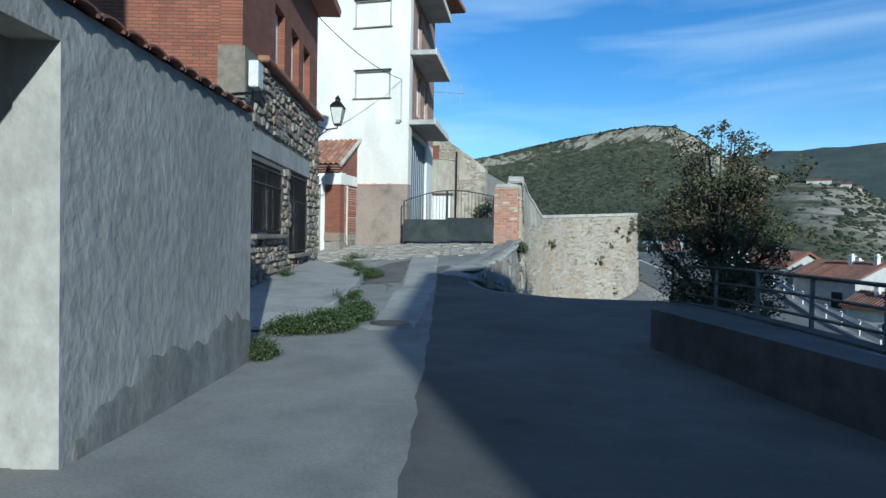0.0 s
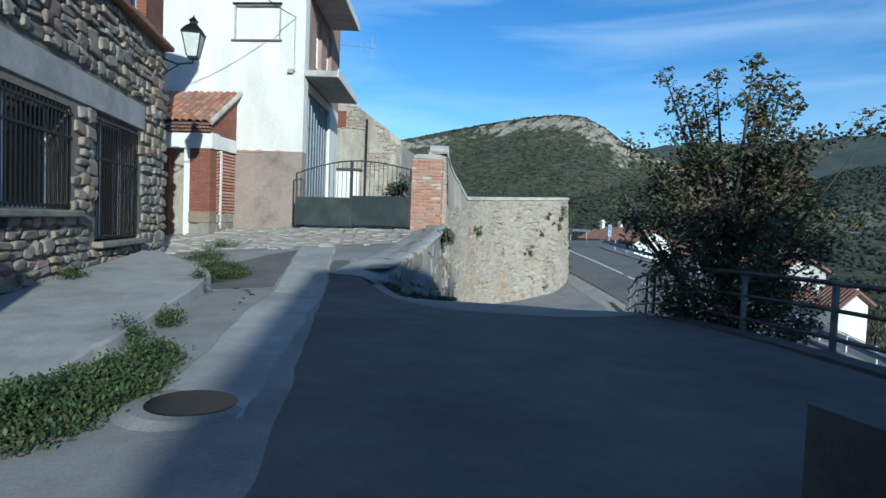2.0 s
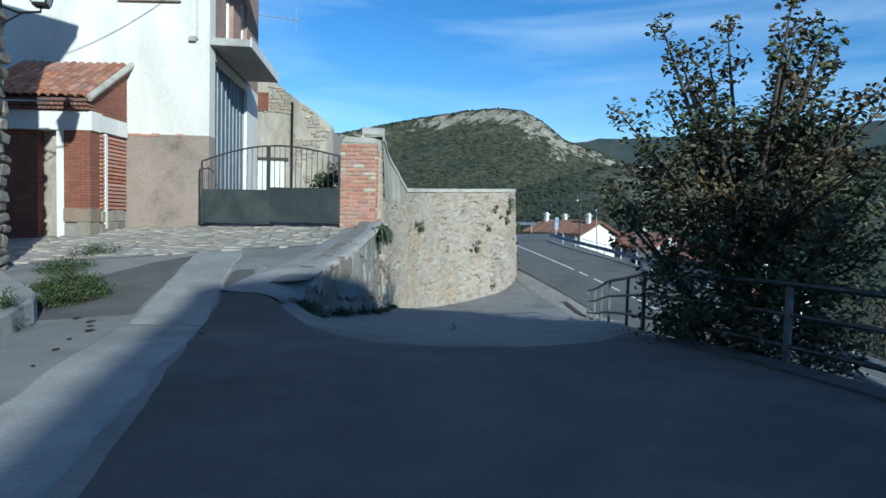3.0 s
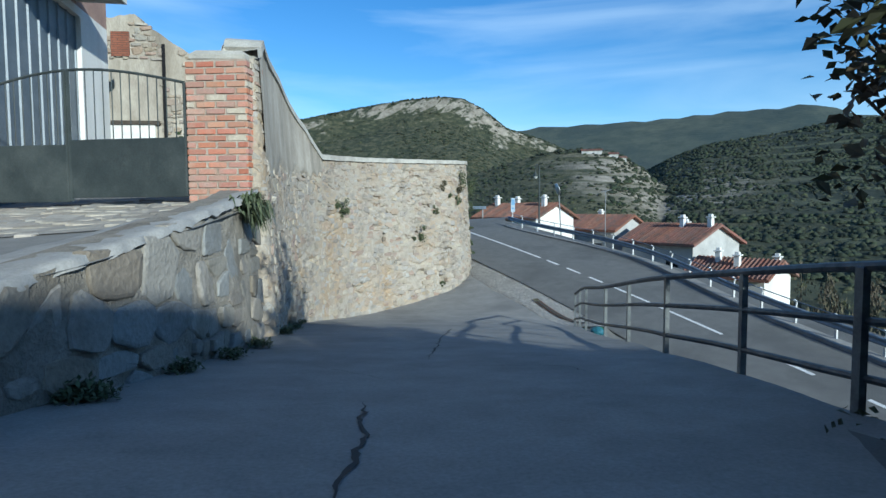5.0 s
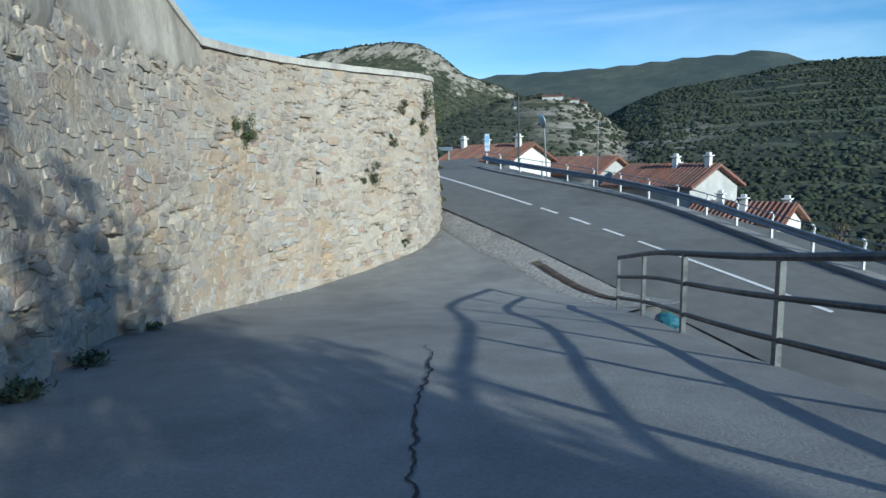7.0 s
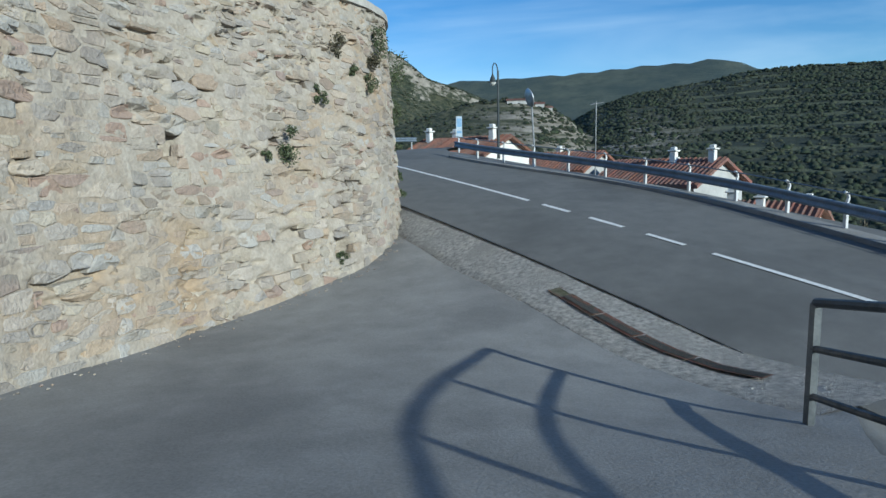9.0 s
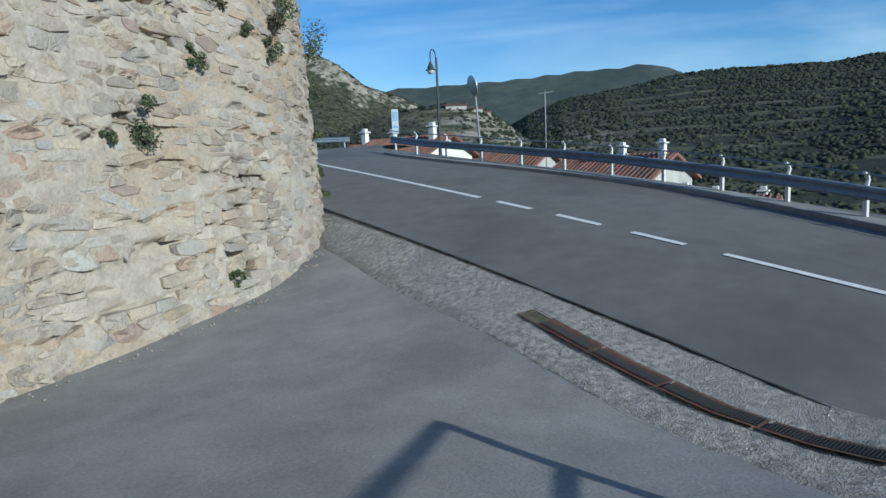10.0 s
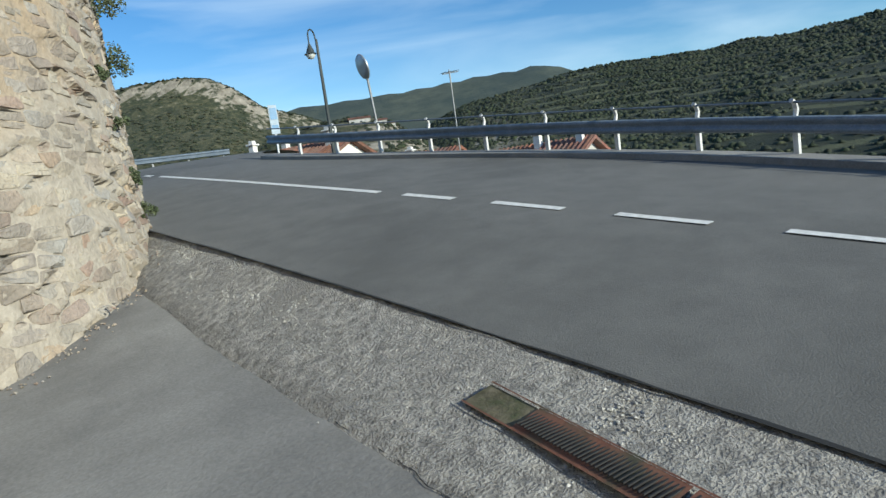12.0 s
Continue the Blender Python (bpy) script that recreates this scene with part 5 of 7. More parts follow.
lay_stones(house, items, M_GREY_STONE, lambda p: p.z < 3.0, fill=(1.12, 1.17))
Geo().box(hm @ Matrix.Translation((3.05, .1, 2.97)), 6.0, .26, .46, .01).make("lintel", M_LINTEL, house, "long plain concrete lintel")
for x0, x1, z0, z1 in (W1, W2):
    Geo().box(hm @ Matrix.Translation(((x0 + x1) / 2, .08, z0 - .05)), x1 - x0 + .2, .5, .10, .02).make("window_sill", M_SILL, house)
    win = Geo().box(hm @ Matrix.Translation(((x0 + x1) / 2, .36, (z0 + z1) / 2)), x1 - x0, .02, z1 - z0).make("window", M_GLASS, house)
    g = Geo()
    for x in (x0 + .03, (x0 + x1) / 2, x1 - .03):
        g.box(hm @ Matrix.Translation((x, .32, (z0 + z1) / 2)), .07, .05, z1 - z0)
    for zz in (z0 + .03, z1 - .03):
        g.box(hm @ Matrix.Translation(((x0 + x1) / 2, .32, zz)), x1 - x0 - .1, .05, .06)
    g.make("window_frame", M_WOODW, win)
    gr = Geo().box(hm @ Matrix.Translation(((x0 + x1) / 2, .0, z0 + .06)), x1 - x0 + .04, .03, .04).make("grille", M_IRON, house, "black wrought iron window grille")
    for zz in (z1 - .1, (z0 + z1) / 2 + .3):
        Geo().box(hm @ Matrix.Translation(((x0 + x1) / 2, .0, zz)), x1 - x0 + .04, .03, .04).make("crossbar", M_IRON, gr)
    nb = int((x1 - x0) / .115)
    for i in range(nb + 1):
        x = x0 + .02 + (x1 - x0 - .04) * i / nb
        Geo().tube([hm @ Vector((x, .0, z0 + .02)), hm @ Vector((x, .0, z1 - .02))], .012, 6).make("bar", M_IRON, gr)
Geo().box(hm @ Matrix.Translation((HL / 2 + .5, .02, ZS + .06)), HL - 1.0, .42, .13, .03).make("string_course", M_TILE, house, "clay tile string course")
for x0, x1, z0, z1 in UPW:
    Geo().box(hm_up @ Matrix.Translation(((x0 + x1) / 2, .0, z0 - .04)), x1 - x0 + .1, .3, .09, .02).make("window_sill", M_TILE, house)
    win = Geo().box(hm_up @ Matrix.Translation(((x0 + x1) / 2, .25, (z0 + z1) / 2)), x1 - x0, .03, z1 - z0).make("window", M_GLASS, house)
    g = Geo()
    for x in (x0 + .05, (x0 + x1) / 2, x1 - .05):
        g.box(hm_up @ Matrix.Translation((x, .2, (z0 + z1) / 2)), .09, .06, z1 - z0)
    g.box(hm_up @ Matrix.Translation(((x0 + x1) / 2, .2, z1 - .3)), x1 - x0 - .12, .05, .6)
    g.make("window_frame", M_WOODW, win, "white frame with a lowered roller blind")
# eaves and roof
Geo().box(hm @ Matrix.Translation((HL / 2, -.15, ZR + .08)), HL + .5, .9, .14, .02).make("eaves", M_BRICK, house, "stepped brick eaves")
roof = Geo()
rv = [hm @ Vector(p) for p in ((-.4, -.6, ZR + .16), (HL + .4, -.6, ZR + .16), (HL + .4, 2.9, ZR + 1.5), (-.4, 2.9, ZR + 1.5), (HL + .4, 6.2, ZR + .16), (-.4, 6.2, ZR + .16))]
roof.add(rv + [p + Vector((0, 0, .12)) for p in rv], [(0, 1, 2, 3), (3, 2, 4, 5), (9, 8, 7, 6), (11, 10, 8, 9), (0, 6, 7, 1), (1, 7, 8, 2), (2, 8, 10, 4), (4, 10, 11, 5), (5, 11, 9, 3), (3, 9, 6, 0)])
roof.make("roof", M_TILE, house)
# meter box on the corner, with its cable
box = thing("meter_box", "small pale grey electric box on the stone corner", "electric box")
Geo().box(hm @ Matrix.Translation((.30, -.12, 4.15)), .34, .18, .5, .02).make("case", M_POST_W, box)
Geo().tube([hm @ Vector(p) for p in ((.2, -.08, 3.9), (.0, -.1, 3.75), (-.2, -.06, 3.7))] + [he @ Vector((EL - .8, -.03, 3.65)), he @ Vector((EL - .95, -.03, 3.0)), he @ Vector((EL - 1.0, -.03, 1.2))], .03, 6).make("cable", M_IRON, box, "black cable running down the render")

# wall lantern
def lantern(at, arm_from):
    t = thing("wall_lantern", "black four sided iron street lantern on a wall bracket", "lantern", at=at)
    for k in range(4):
        a = math.pi / 4 + k * math.pi / 2
        c, s = math.cos(a), math.sin(a)
        Geo().tube([(c * .15, s * .15, 0), (c * .27, s * .27, .48)], .014, 5).make("corner_bar", M_IRON, t)
        b = a + math.pi / 2
        c2, s2 = math.cos(b), math.sin(b)
        Geo().add([(c * .145, s * .145, .01), (c2 * .145, s2 * .145, .01), (c2 * .262, s2 * .262, .47), (c * .262, s * .262, .47), (c * .14, s * .14, .01), (c2 * .14, s2 * .14, .01), (c2 * .255, s2 * .255, .47), (c * .255, s * .255, .47)],
                  [(0, 1, 2, 3), (7, 6, 5, 4), (0, 4, 5, 1), (1, 5, 6, 2), (2, 6, 7, 3), (3, 7, 4, 0)]).make("pane", M_LAMPGLASS, t)
    prof = ((.295, .48), (.30, .51), (.20, .62), (.10, .69), (.085, .75), (.12, .76), (.03, .84), (.0, .90))
    vs, fs = [], []
    for r, z in prof:
        vs += [(r * math.cos(math.pi / 4 + k * math.pi / 2), r * math.sin(math.pi / 4 + k * math.pi / 2), z) for k in range(4)]
    fs = [(i * 4 + k, i * 4 + (k + 1) % 4, i * 4 + 4 + (k + 1) % 4, i * 4 + 4 + k) for i in range(len(prof) - 1) for k in range(4)] + [(3, 2, 1, 0)]
    Geo().add(vs, fs).make("roof", M_IRON, t)
    Geo().box(Matrix.Translation((0, 0, -.02)), .2, .2, .05, .01).make("base_ring", M_IRON, t)
    d = Vector(arm_from) - Vector(at)
    Geo().tube([(0, 0, -.04), (0, 0, -.12), (d.x * .5, d.y * .5, -.16), (d.x, d.y, -.05)], .02, 6).make("bracket", M_IRON, t)
    Geo().tube([(d.x * .4, d.y * .4, -.15), (d.x * .8, d.y * .8, -.32), (d.x, d.y, -.42)], .014, 6).make("brace", M_IRON, t)
    return t


lantern((-3.35, 18.55, 4.5), (-4.0, 18.6, 4.5))

# ---- grey rendered wall with a doorway ----
gw = thing("garden_wall", "rough grey rendered wall with clay tile coping and a doorway", "wall", kind="structure")
gwm = wall_plane((-2.12, -3.0), (-2.06, 6.45))
holed_wall(gwm, 9.45, -.5, 2.42, .26, [(3.2, 6.3, -.5, 2.2)]).make("wall_body", M_GREYREND, gw)
Geo().box(gwm @ Matrix.Translation((4.75, .9, 2.3)), 3.1, 1.3, .12).make("soffit", M_PLINTH, gw)
Geo().box(gwm @ Matrix.Translation((4.75, 2.2, 1.0)), 4.2, .1, 3.2).make("back_door", M_GREEN_PAINT, gw, "dark door deep inside the doorway")
Geo().box(gwm @ Matrix.Translation((6.42, .85, 1.0)), .2, 1.16, 3.0).make("reveal", M_GREYREND, gw)
for k in range(34):
    x = .1 + k * .275
    if x < 9.4:
        g = Geo()
        n = 6
        vs = []
        for yy, zz in ((-.07, 2.43), (.42, 2.55)):
            for i in range(n + 1):
                a = math.pi * i / n
                vs.append(gwm @ Vector((x + .135 * math.cos(a), yy, zz + .032 * math.sin(a))))
        for yy, zz in ((-.07, 2.405), (.42, 2.525)):
            for i in range(n + 1):
                a = math.pi * i / n
                vs.append(gwm @ Vector((x + .12 * math.cos(a), yy, zz + .045 * math.sin(a))))
        m = n + 1
        fs = [(i, i + 1, m + i + 1, m + i) for i in range(n)] + [(2 * m + i + 1, 2 * m + i, 3 * m + i, 3 * m + i + 1) for i in range(n)] + [(i + 1, i, 2 * m + i, 2 * m + i + 1) for i in range(n)]
        g.add(vs, fs).make("coping_tile", M_OLDTILE, gw)
dampg = Geo()
dv = []
for i in range(41):
    x = 6.45 + 3.0 * i / 40
    top = .05 + .42 * smooth01((x - 6.4) / 1.2) * (.6 + .5 * noise.noise((x * 1.3, 0, 0))) + .12 * noise.noise((x * 5, 2, 0))
    for z, y in ((-.4, -.012), (top - .05, -.012), (max(top, -.3), .001)):
        dv.append(gwm @ Vector((x, y, z)))
dampg.add(dv, [(i * 3 + k, (i + 1) * 3 + k, (i + 1) * 3 + k + 1, i * 3 + k + 1) for i in range(40) for k in range(2)])
dampg.make("damp_patch", M_DAMP, gw, "damp stained render at the foot of the wall", smooth=True)
# the wall returns to the stone house
Geo().box(wall_plane((-4.2, 6.5), (-2.06, 6.45)) @ Matrix.Translation((1.0, .13, .95)), 2.1, .25, 2.9).make("return_wall", M_GREYREND, gw)

# raised pavement slab and step
slab_z = lambda x, y: .02 + (.058 * (y - 10.2) if y > 10.2 else -.10 * (10.2 - y)) - .004 * (x + 2)
slab_x = lambda y: float(np.interp(y, [8.4, 9.4, 10.6, 13.0, 14.4, 14.85, 15.6, 16.6, 17.4], [-2.45, -2.0, -1.9, -1.9, -1.97, -2.1, -2.6, -3.2, -3.7]))


def inside_slab(x, y):
    return 9.0 < y < 16.9 and -3.72 < x < slab_x(y)


slab = Geo()
sy = [8.4 + .2 * k for k in range(44)]
sv = []
for y in sy:
    e = slab_x(y) + .02 * noise.noise((y * 3, 0, 0))
    for k in range(7):
        x = -3.78 + (e + 3.78) * k / 6
        sv.append((x, y, slab_z(x, y) + .008 * noise.noise((x * 2, y * 2, 0))))
    sv += [(e + .025, y, slab_z(e, y) - .03), (e + .04 + .02 * noise.noise((y * 5, 3, 0)), y, street_z(e, y) - .15)]
slab.add(sv, [(j * 9 + k, j * 9 + k + 1, (j + 1) * 9 + k + 1, (j + 1) * 9 + k) for j in range(43) for k in range(8)])
slab.add([sv[43 * 9 + k] for k in range(9)] + [(x, y, street_z(x, y) - .2) for x, y, z in sv[43 * 9:43 * 9 + 9]], [(k, k + 1, k + 10, k + 9) for k in range(8)])
tagged(slab.make("raised_pavement", M_SLAB), "raised pale concrete pavement beside the stone house", "pavement", kind="structure")

# ---- white house ----
E0 = Vector((-1.58, 24.6))
fm = wall_plane((E0.x - .972 * 9, E0.y + .235 * 9), tuple(E0))
sd = Vector((.13, .99)).normalized()
sm = wall_plane(tuple(E0), (E0.x + sd.x * 8, E0.y + sd.y * 8))
white = thing("white_house", "tall white rendered house with balconies and a brown plinth", "house")
FL = 9.0
wx = lambda x: FL - (E0.x - x) / .972
WINS = [(6.65, 8.2, 6.73, 7.83), (6.62, 8.2, 9.6, 10.68)]
holed_wall(fm, FL, 3.22, 12.4, .4, WINS).make("wall", M_WHITE, white)
Geo().box(fm @ Matrix.Translation((FL / 2 + .01, .17, 1.55)), FL, .42, 3.36).make("plinth", M_PLINTH, white, "stained brownish cement plinth")
lr = random.Random(4)
x = .3
while x < FL - .3:
    w = lr.uniform(.2, .5)
    if lr.random() < .7:
        Geo().box(fm @ Matrix.Translation((x + w / 2, -.035, 3.2 + lr.uniform(-.02, .02))), w - .03, .06, lr.uniform(.05, .08), .008).make("brick", M_BRICK, white)
    x += w
for x0, x1, z0, z1 in WINS:
    w = Geo().box(fm @ Matrix.Translation(((x0 + x1) / 2, .16, (z0 + z1) / 2)), x1 - x0, .05, z1 - z0).make("shutter", M_WHITE, white, "closed white roller shutter")
    Geo().box(fm @ Matrix.Translation(((x0 + x1) / 2, -.02, z1 + .03)), x1 - x0 + .06, .08, .05).make("head_trim", M_IRON, w)
    Geo().box(fm @ Matrix.Translation(((x0 + x1) / 2, -.03, z0 - .02)), x1 - x0 + .1, .12, .04).make("window_sill", M_PLINTH, w)
    # added grey strips: the shade of the window jambs put into colour
    for x in (x0 + .02, x1 - .02):
        Geo().box(fm @ Matrix.Translation((x, .06, (z0 + z1) / 2)), .04, .1, z1 - z0 - .02).make("guide_rail", M_GREYWALL, w)
SL = 6.4
DOOR = (.405, 4.6, .6, 5.35)
SW = [(1.7, 2.6, 6.3, 8.1), (1.7, 2.6, 9.2, 11.0), (3.6, 4.5, 6.3, 8.1)]
sm2 = sm @ Matrix.Translation((.405, .004, 0))
shift = lambda h: (h[0] - .405, h[1] - .405, h[2], h[3])
holed_wall(sm2, SL - .405, .4, 5.55, .4, [shift(DOOR)]).make("side_wall", M_WHITE, white)
holed_wall(sm2, SL - .405, 5.55, 12.4, .4, [shift(h) for h in SW]).make("side_wall_upper", M_PINK, white, "pinkish brown side wall behind the balconies")
prof = []
nr = 9
for i in range(nr):
    x, w = DOOR[0] + (DOOR[1] - DOOR[0]) * i / nr, (DOOR[1] - DOOR[0]) / nr
    prof += [(x, .14), (x + w - .07, .14), (x + w - .055, .105), (x + w - .015, .105)]
prof.append((DOOR[1], .14))
dv = [sm @ Vector((x, y, z)) for z in (DOOR[2], DOOR[3]) for x, y in prof]
dg = Geo().add(dv, [(i, i + 1, len(prof) + i + 1, len(prof) + i) for i in range(len(prof) - 1)])
dg.make("garage_door", M_SHEET, white, "tall ribbed blue grey sheet metal door")
for x0, x1, z0, z1 in SW:
    w = Geo().box(sm @ Matrix.Translation(((x0 + x1) / 2, .22, (z0 + z1) / 2)), x1 - x0, .04, z1 - z0).make("window", M_GLASS, white)
    g = Geo()
    for x in (x0 + .05, x1 - .05):
        g.box(sm @ Matrix.Translation((x, .16, (z0 + z1) / 2)), .1, .07, z1 - z0)
    g.box(sm @ Matrix.Translation(((x0 + x1) / 2, .16, z1 - .05)), x1 - x0 - .2, .07, .1)
    g.make("window_frame", M_WOODW, w)
for z in (5.72, 8.5, 11.25):
    b = Geo().box(sm @ Matrix.Translation((2.2, -.52, z)), 4.4, 1.05, .2, .015).make("balcony", M_LINTEL, white, "concrete balcony slab with white edge")
    Geo().box(sm @ Matrix.Translation((2.2, -1.06, z + .03)), 4.4, .03, .26).make("edge_band", M_WHITE, b)
Geo().box(fm @ Matrix.Translation((FL / 2 + .2, 3.0, 12.5)), FL + 1.2, 7.5, .22, .03).make("roof_slab", M_TILE, white)
dp = thing("drain_pipe", "thin white downpipe with a small box", "pipe")
Geo().tube([fm @ Vector((FL - .29, -.06, 5.75)), fm @ Vector((FL - .29, -.06, 7.42))], .03, 6).make("pipe", M_POST_W, dp)
Geo().box(fm @ Matrix.Translation((FL - .42, -.06, 5.75)), .16, .12, .12).make("junction_box", M_LINTEL, dp)
cb = thing("overhead_cable", "thin dark cable slung between the houses", "cable")
cpts = []
ca, cz = Vector((-3.9, 18.2, 7.6)), fm @ Vector((FL - .3, -.06, 7.42))
for i in range(13):
    t = i / 12
    p = ca.lerp(cz, t)
    cpts.append((p.x, p.y, p.z - 1.0 * t * (1 - t)))
Geo().tube(cpts, .014, 5).make("cable", M_IRON, cb)
an = thing("tv_antenna", "small roof television antenna on a side bracket", "antenna")
ap = sm @ Vector((5.9, -.05, 8.3))
Geo().tube([ap, ap + Vector((1.5, .2, 0))], .014, 5).make("boom", M_DULL, an)
for k in range(4):
    q = ap + Vector((.6 + k * .28, .08 + k * .04, 0))
    Geo().tube([q + Vector((0, 0, -.16)), q + Vector((0, 0, .16))], .008, 4).make("element", M_DULL, an)
Geo().tube([ap + Vector((1.35, .2, -.45)), ap + Vector((1.35, .2, .45))], .010, 4).make("reflector", M_DULL, an)

# ---- brick shed with tiled roof ----
shed = thing("brick_shed", "small brick lean-to with a clay tile roof", "shed", at=(-4.07, 23.4, 0))
shed.rotation_euler = (0, 0, math.atan2(-.235, .972))
bpy.context.view_layer.update()
hx0, hx1, hy0, hy1 = -2.6, 0.0, 0.0, 1.68
for k, (x, y, w, d, z, h) in enumerate(((-.18, .2, .34, .42, .48, .42), (-.50, .2, .28, .40, .46, .40), (-.33, .2, .66, .42, .88, .36), (-.1, .62, .22, .36, .5, .36), (-.1, .98, .22, .34, .56, .34), (-.1, 1.36, .22, .40, .54, .36), (-.1, .75, .22, .50, .88, .30), (-.1, 1.27, .22, .52, .90, .30))):
    Geo().box(pose(x, y, z + h / 2, 0, 0, k % 3 - 1), w, d, h, .03).make("foundation_stone", M_LOW_STONE if k % 2 else M_GREY_STONE, shed)
Geo().box(pose(-.33, .2, 2.14), .63, .4, 1.86, .006).make("brick_pier", M_BRICK_X, shed)
Geo().box(pose(-.75, .18, 1.75), .18, .3, 2.66, .012).make("jamb", M_WHITE, shed, "white plastered jamb")
Geo().box(pose(-1.08, .34, 1.75), .48, .08, 2.66).make("door", M_PLASTER, shed, "pale plastered door panel")
Geo().box(pose(-1.95, .22, 1.75), 1.26, .3, 2.66).make("brick_panel", M_BRICK_X, shed)
Geo().box(pose(-.16, .9, 2.14), .1, 1.5, 1.86).make("wall_core", M_OLDTILE, shed)
for k in range(19):
    for y0, y1 in ((.43, .6), (.72, 1.62)):
        Geo().box(pose(-.055, (y0 + y1) / 2, 1.25 + k * .097), .11, y1 - y0, .072, .008).make("brick_course", M_BRICK, shed)
Geo().box(pose(-.05, .66, 1.9), .13, .1, 2.35, .01).make("post", M_WHITE, shed, "white painted post")
Geo().box(pose(-1.28, .2, 3.30), 2.64, .46, .46, .01).make("band", M_WHITE, shed, "white beam under the eaves")
Geo().box(pose(-.1, 1.04, 3.30), .24, 1.22, .40, .01).make("side_band", M_WHITE, shed)
for k in range(2):
    for i in range(24):
        Geo().box(pose(-2.55 + i * .11, .0 - .06 * k, 3.575 + .085 * k), .085, .3, .07, .012).make("eaves_brick", M_OLDTILE, shed)
gable = Geo().add([(-.015, .0, 3.5), (-.015, hy1, 3.5), (-.015, hy1, 4.86), (-.015, .0, 3.72), (-.2, .0, 3.5), (-.2, hy1, 3.5), (-.2, hy1, 4.86), (-.2, .0, 3.72)], [(0, 1, 2, 3), (7, 6, 5, 4), (0, 4, 5, 1), (1, 5, 6, 2), (2, 6, 7, 3), (3, 7, 4, 0)])
gable.make("gable", M_BRICK_Y, shed)
for i in range(9):
    t = i / 8
    Geo().tube([(.07, -.2 + 1.9 * t, 3.80 + 1.2 * t), (.07, -.2 + 1.9 * t + .24, 3.80 + 1.2 * t + .15)], [.085, .075], 8).make("verge_tile", M_COPING, shed, "grey mortared verge tile")


def tile_slope(parent, x0, x1, y0, z0, y1, z1, mat, rows=9, pitch=.2):
    """Curved clay tiles in rows up a slope, each its own piece on one shared mesh."""
    run = math.hypot(y1 - y0, z1 - z0)
    lng = run / rows * 1.25
    n = 6
    vs = []
    for end, rad in ((0, .105), (1, .09)):
        vs += [(rad * math.cos(math.pi * i / n), end * lng, rad * .75 * math.sin(math.pi * i / n)) for i in range(n + 1)]
    for end, rad in ((0, .09), (1, .075)):
        vs += [(rad * math.cos(math.pi * i / n), end * lng, rad * .75 * math.sin(math.pi * i / n) - .004) for i in range(n + 1)]
    m = n + 1
    fs = [(i + 1, i, m + i, m + i + 1) for i in range(n)] + [(2 * m + i, 2 * m + i + 1, i + 1, i) for i in range(n)]
    me = bpy.data.meshes.new("tile")
    me.from_pydata(vs, [], fs)
    me.materials.append(mat)
    tilt = math.degrees(math.atan2(z1 - z0, y1 - y0))
    cols = int((x1 - x0) / pitch)
    for j in range(rows):
        for i in range(cols + 1):
            t = j / rows
            ob = new("tile", me)
            ob.parent = parent
            ob.matrix_local = pose(x0 + (x1 - x0) * i / cols + rng.uniform(-.01, .01), y0 + (y1 - y0) * t, z0 + (z1 - z0) * t + .03 + rng.uniform(0, .012), tilt + rng.uniform(-1.5, 1.5), 0, rng.uniform(-1.5, 1.5))


Geo().add([(hx0, -.25, 3.72), (hx1 + .06, -.25, 3.72), (hx1 + .06, hy1, 4.93), (hx0, hy1, 4.93), (hx0, -.25, 3.78), (hx1 + .06, -.25, 3.78), (hx1 + .06, hy1, 4.99), (hx0, hy1, 4.99)],
          [(3, 2, 1, 0), (4, 5, 6, 7), (0, 1, 5, 4), (1, 2, 6, 5), (3, 0, 4, 7)]).make("roof_deck", M_OLDTILE, shed)
tile_slope(shed, hx0, hx1 - .06, -.32, 3.77, hy1 - .15, 4.93, M_TILE)

# ---- old stone house behind the gate ----
ruin = thing("old_stone_house", "old half ruined stone house with patched render", "house")
rm = wall_plane((-1.4, 32.72), (2.0, 31.85))
rt = [(0, 6.35), (1.1, 6.45), (1.7, 6.0), (2.6, 5.4), (3.5, 4.7)]
rg = Geo()
rn = 24
vs = []
for i in range(rn + 1):
    x = 3.5 * i / rn
    zt = lerp(rt, x) + .12 * noise.noise((x * 3, 0, 0))
    vs += [rm @ Vector((x, 0, .5)), rm @ Vector((x, 0, zt)), rm @ Vector((x, .6, zt)), rm @ Vector((x, .6, .5))]
rg.add(vs, [(i * 4 + k, (i + 1) * 4 + k, (i + 1) * 4 + (k + 1) % 4, i * 4 + (k + 1) % 4) for i in range(rn) for k in range(4)] + [(0, 1, 2, 3), (rn * 4 + 3, rn * 4 + 2, rn * 4 + 1, rn * 4)])
rg.make("front_wall", M_PLASTER, ruin, "patchy beige render")
items = []
for u, z, w, h in courses(3.5, lambda u: .6, lambda u: lerp(rt, u) - .05, (.1, .24), (.14, .36), hr, skip=lambda u, z, w, h: (u < 1.9 and z < 5.2) or noise.noise((u * 1.2, z * 1.2, 9)) > .0):
    items.append((rm @ Vector((u, .02, z)), (rm[0][0], rm[1][0]), (rm[1][0], -rm[0][0]), w, h, .14))
lay_stones(ruin, items, M_STONE, lambda p: True, limit=200)
Geo().box(rm @ Matrix.Translation((1.0, -.03, 2.1)), 1.3, .08, 2.4).make("door", M_WOODW, ruin, "pale blue white plank door")
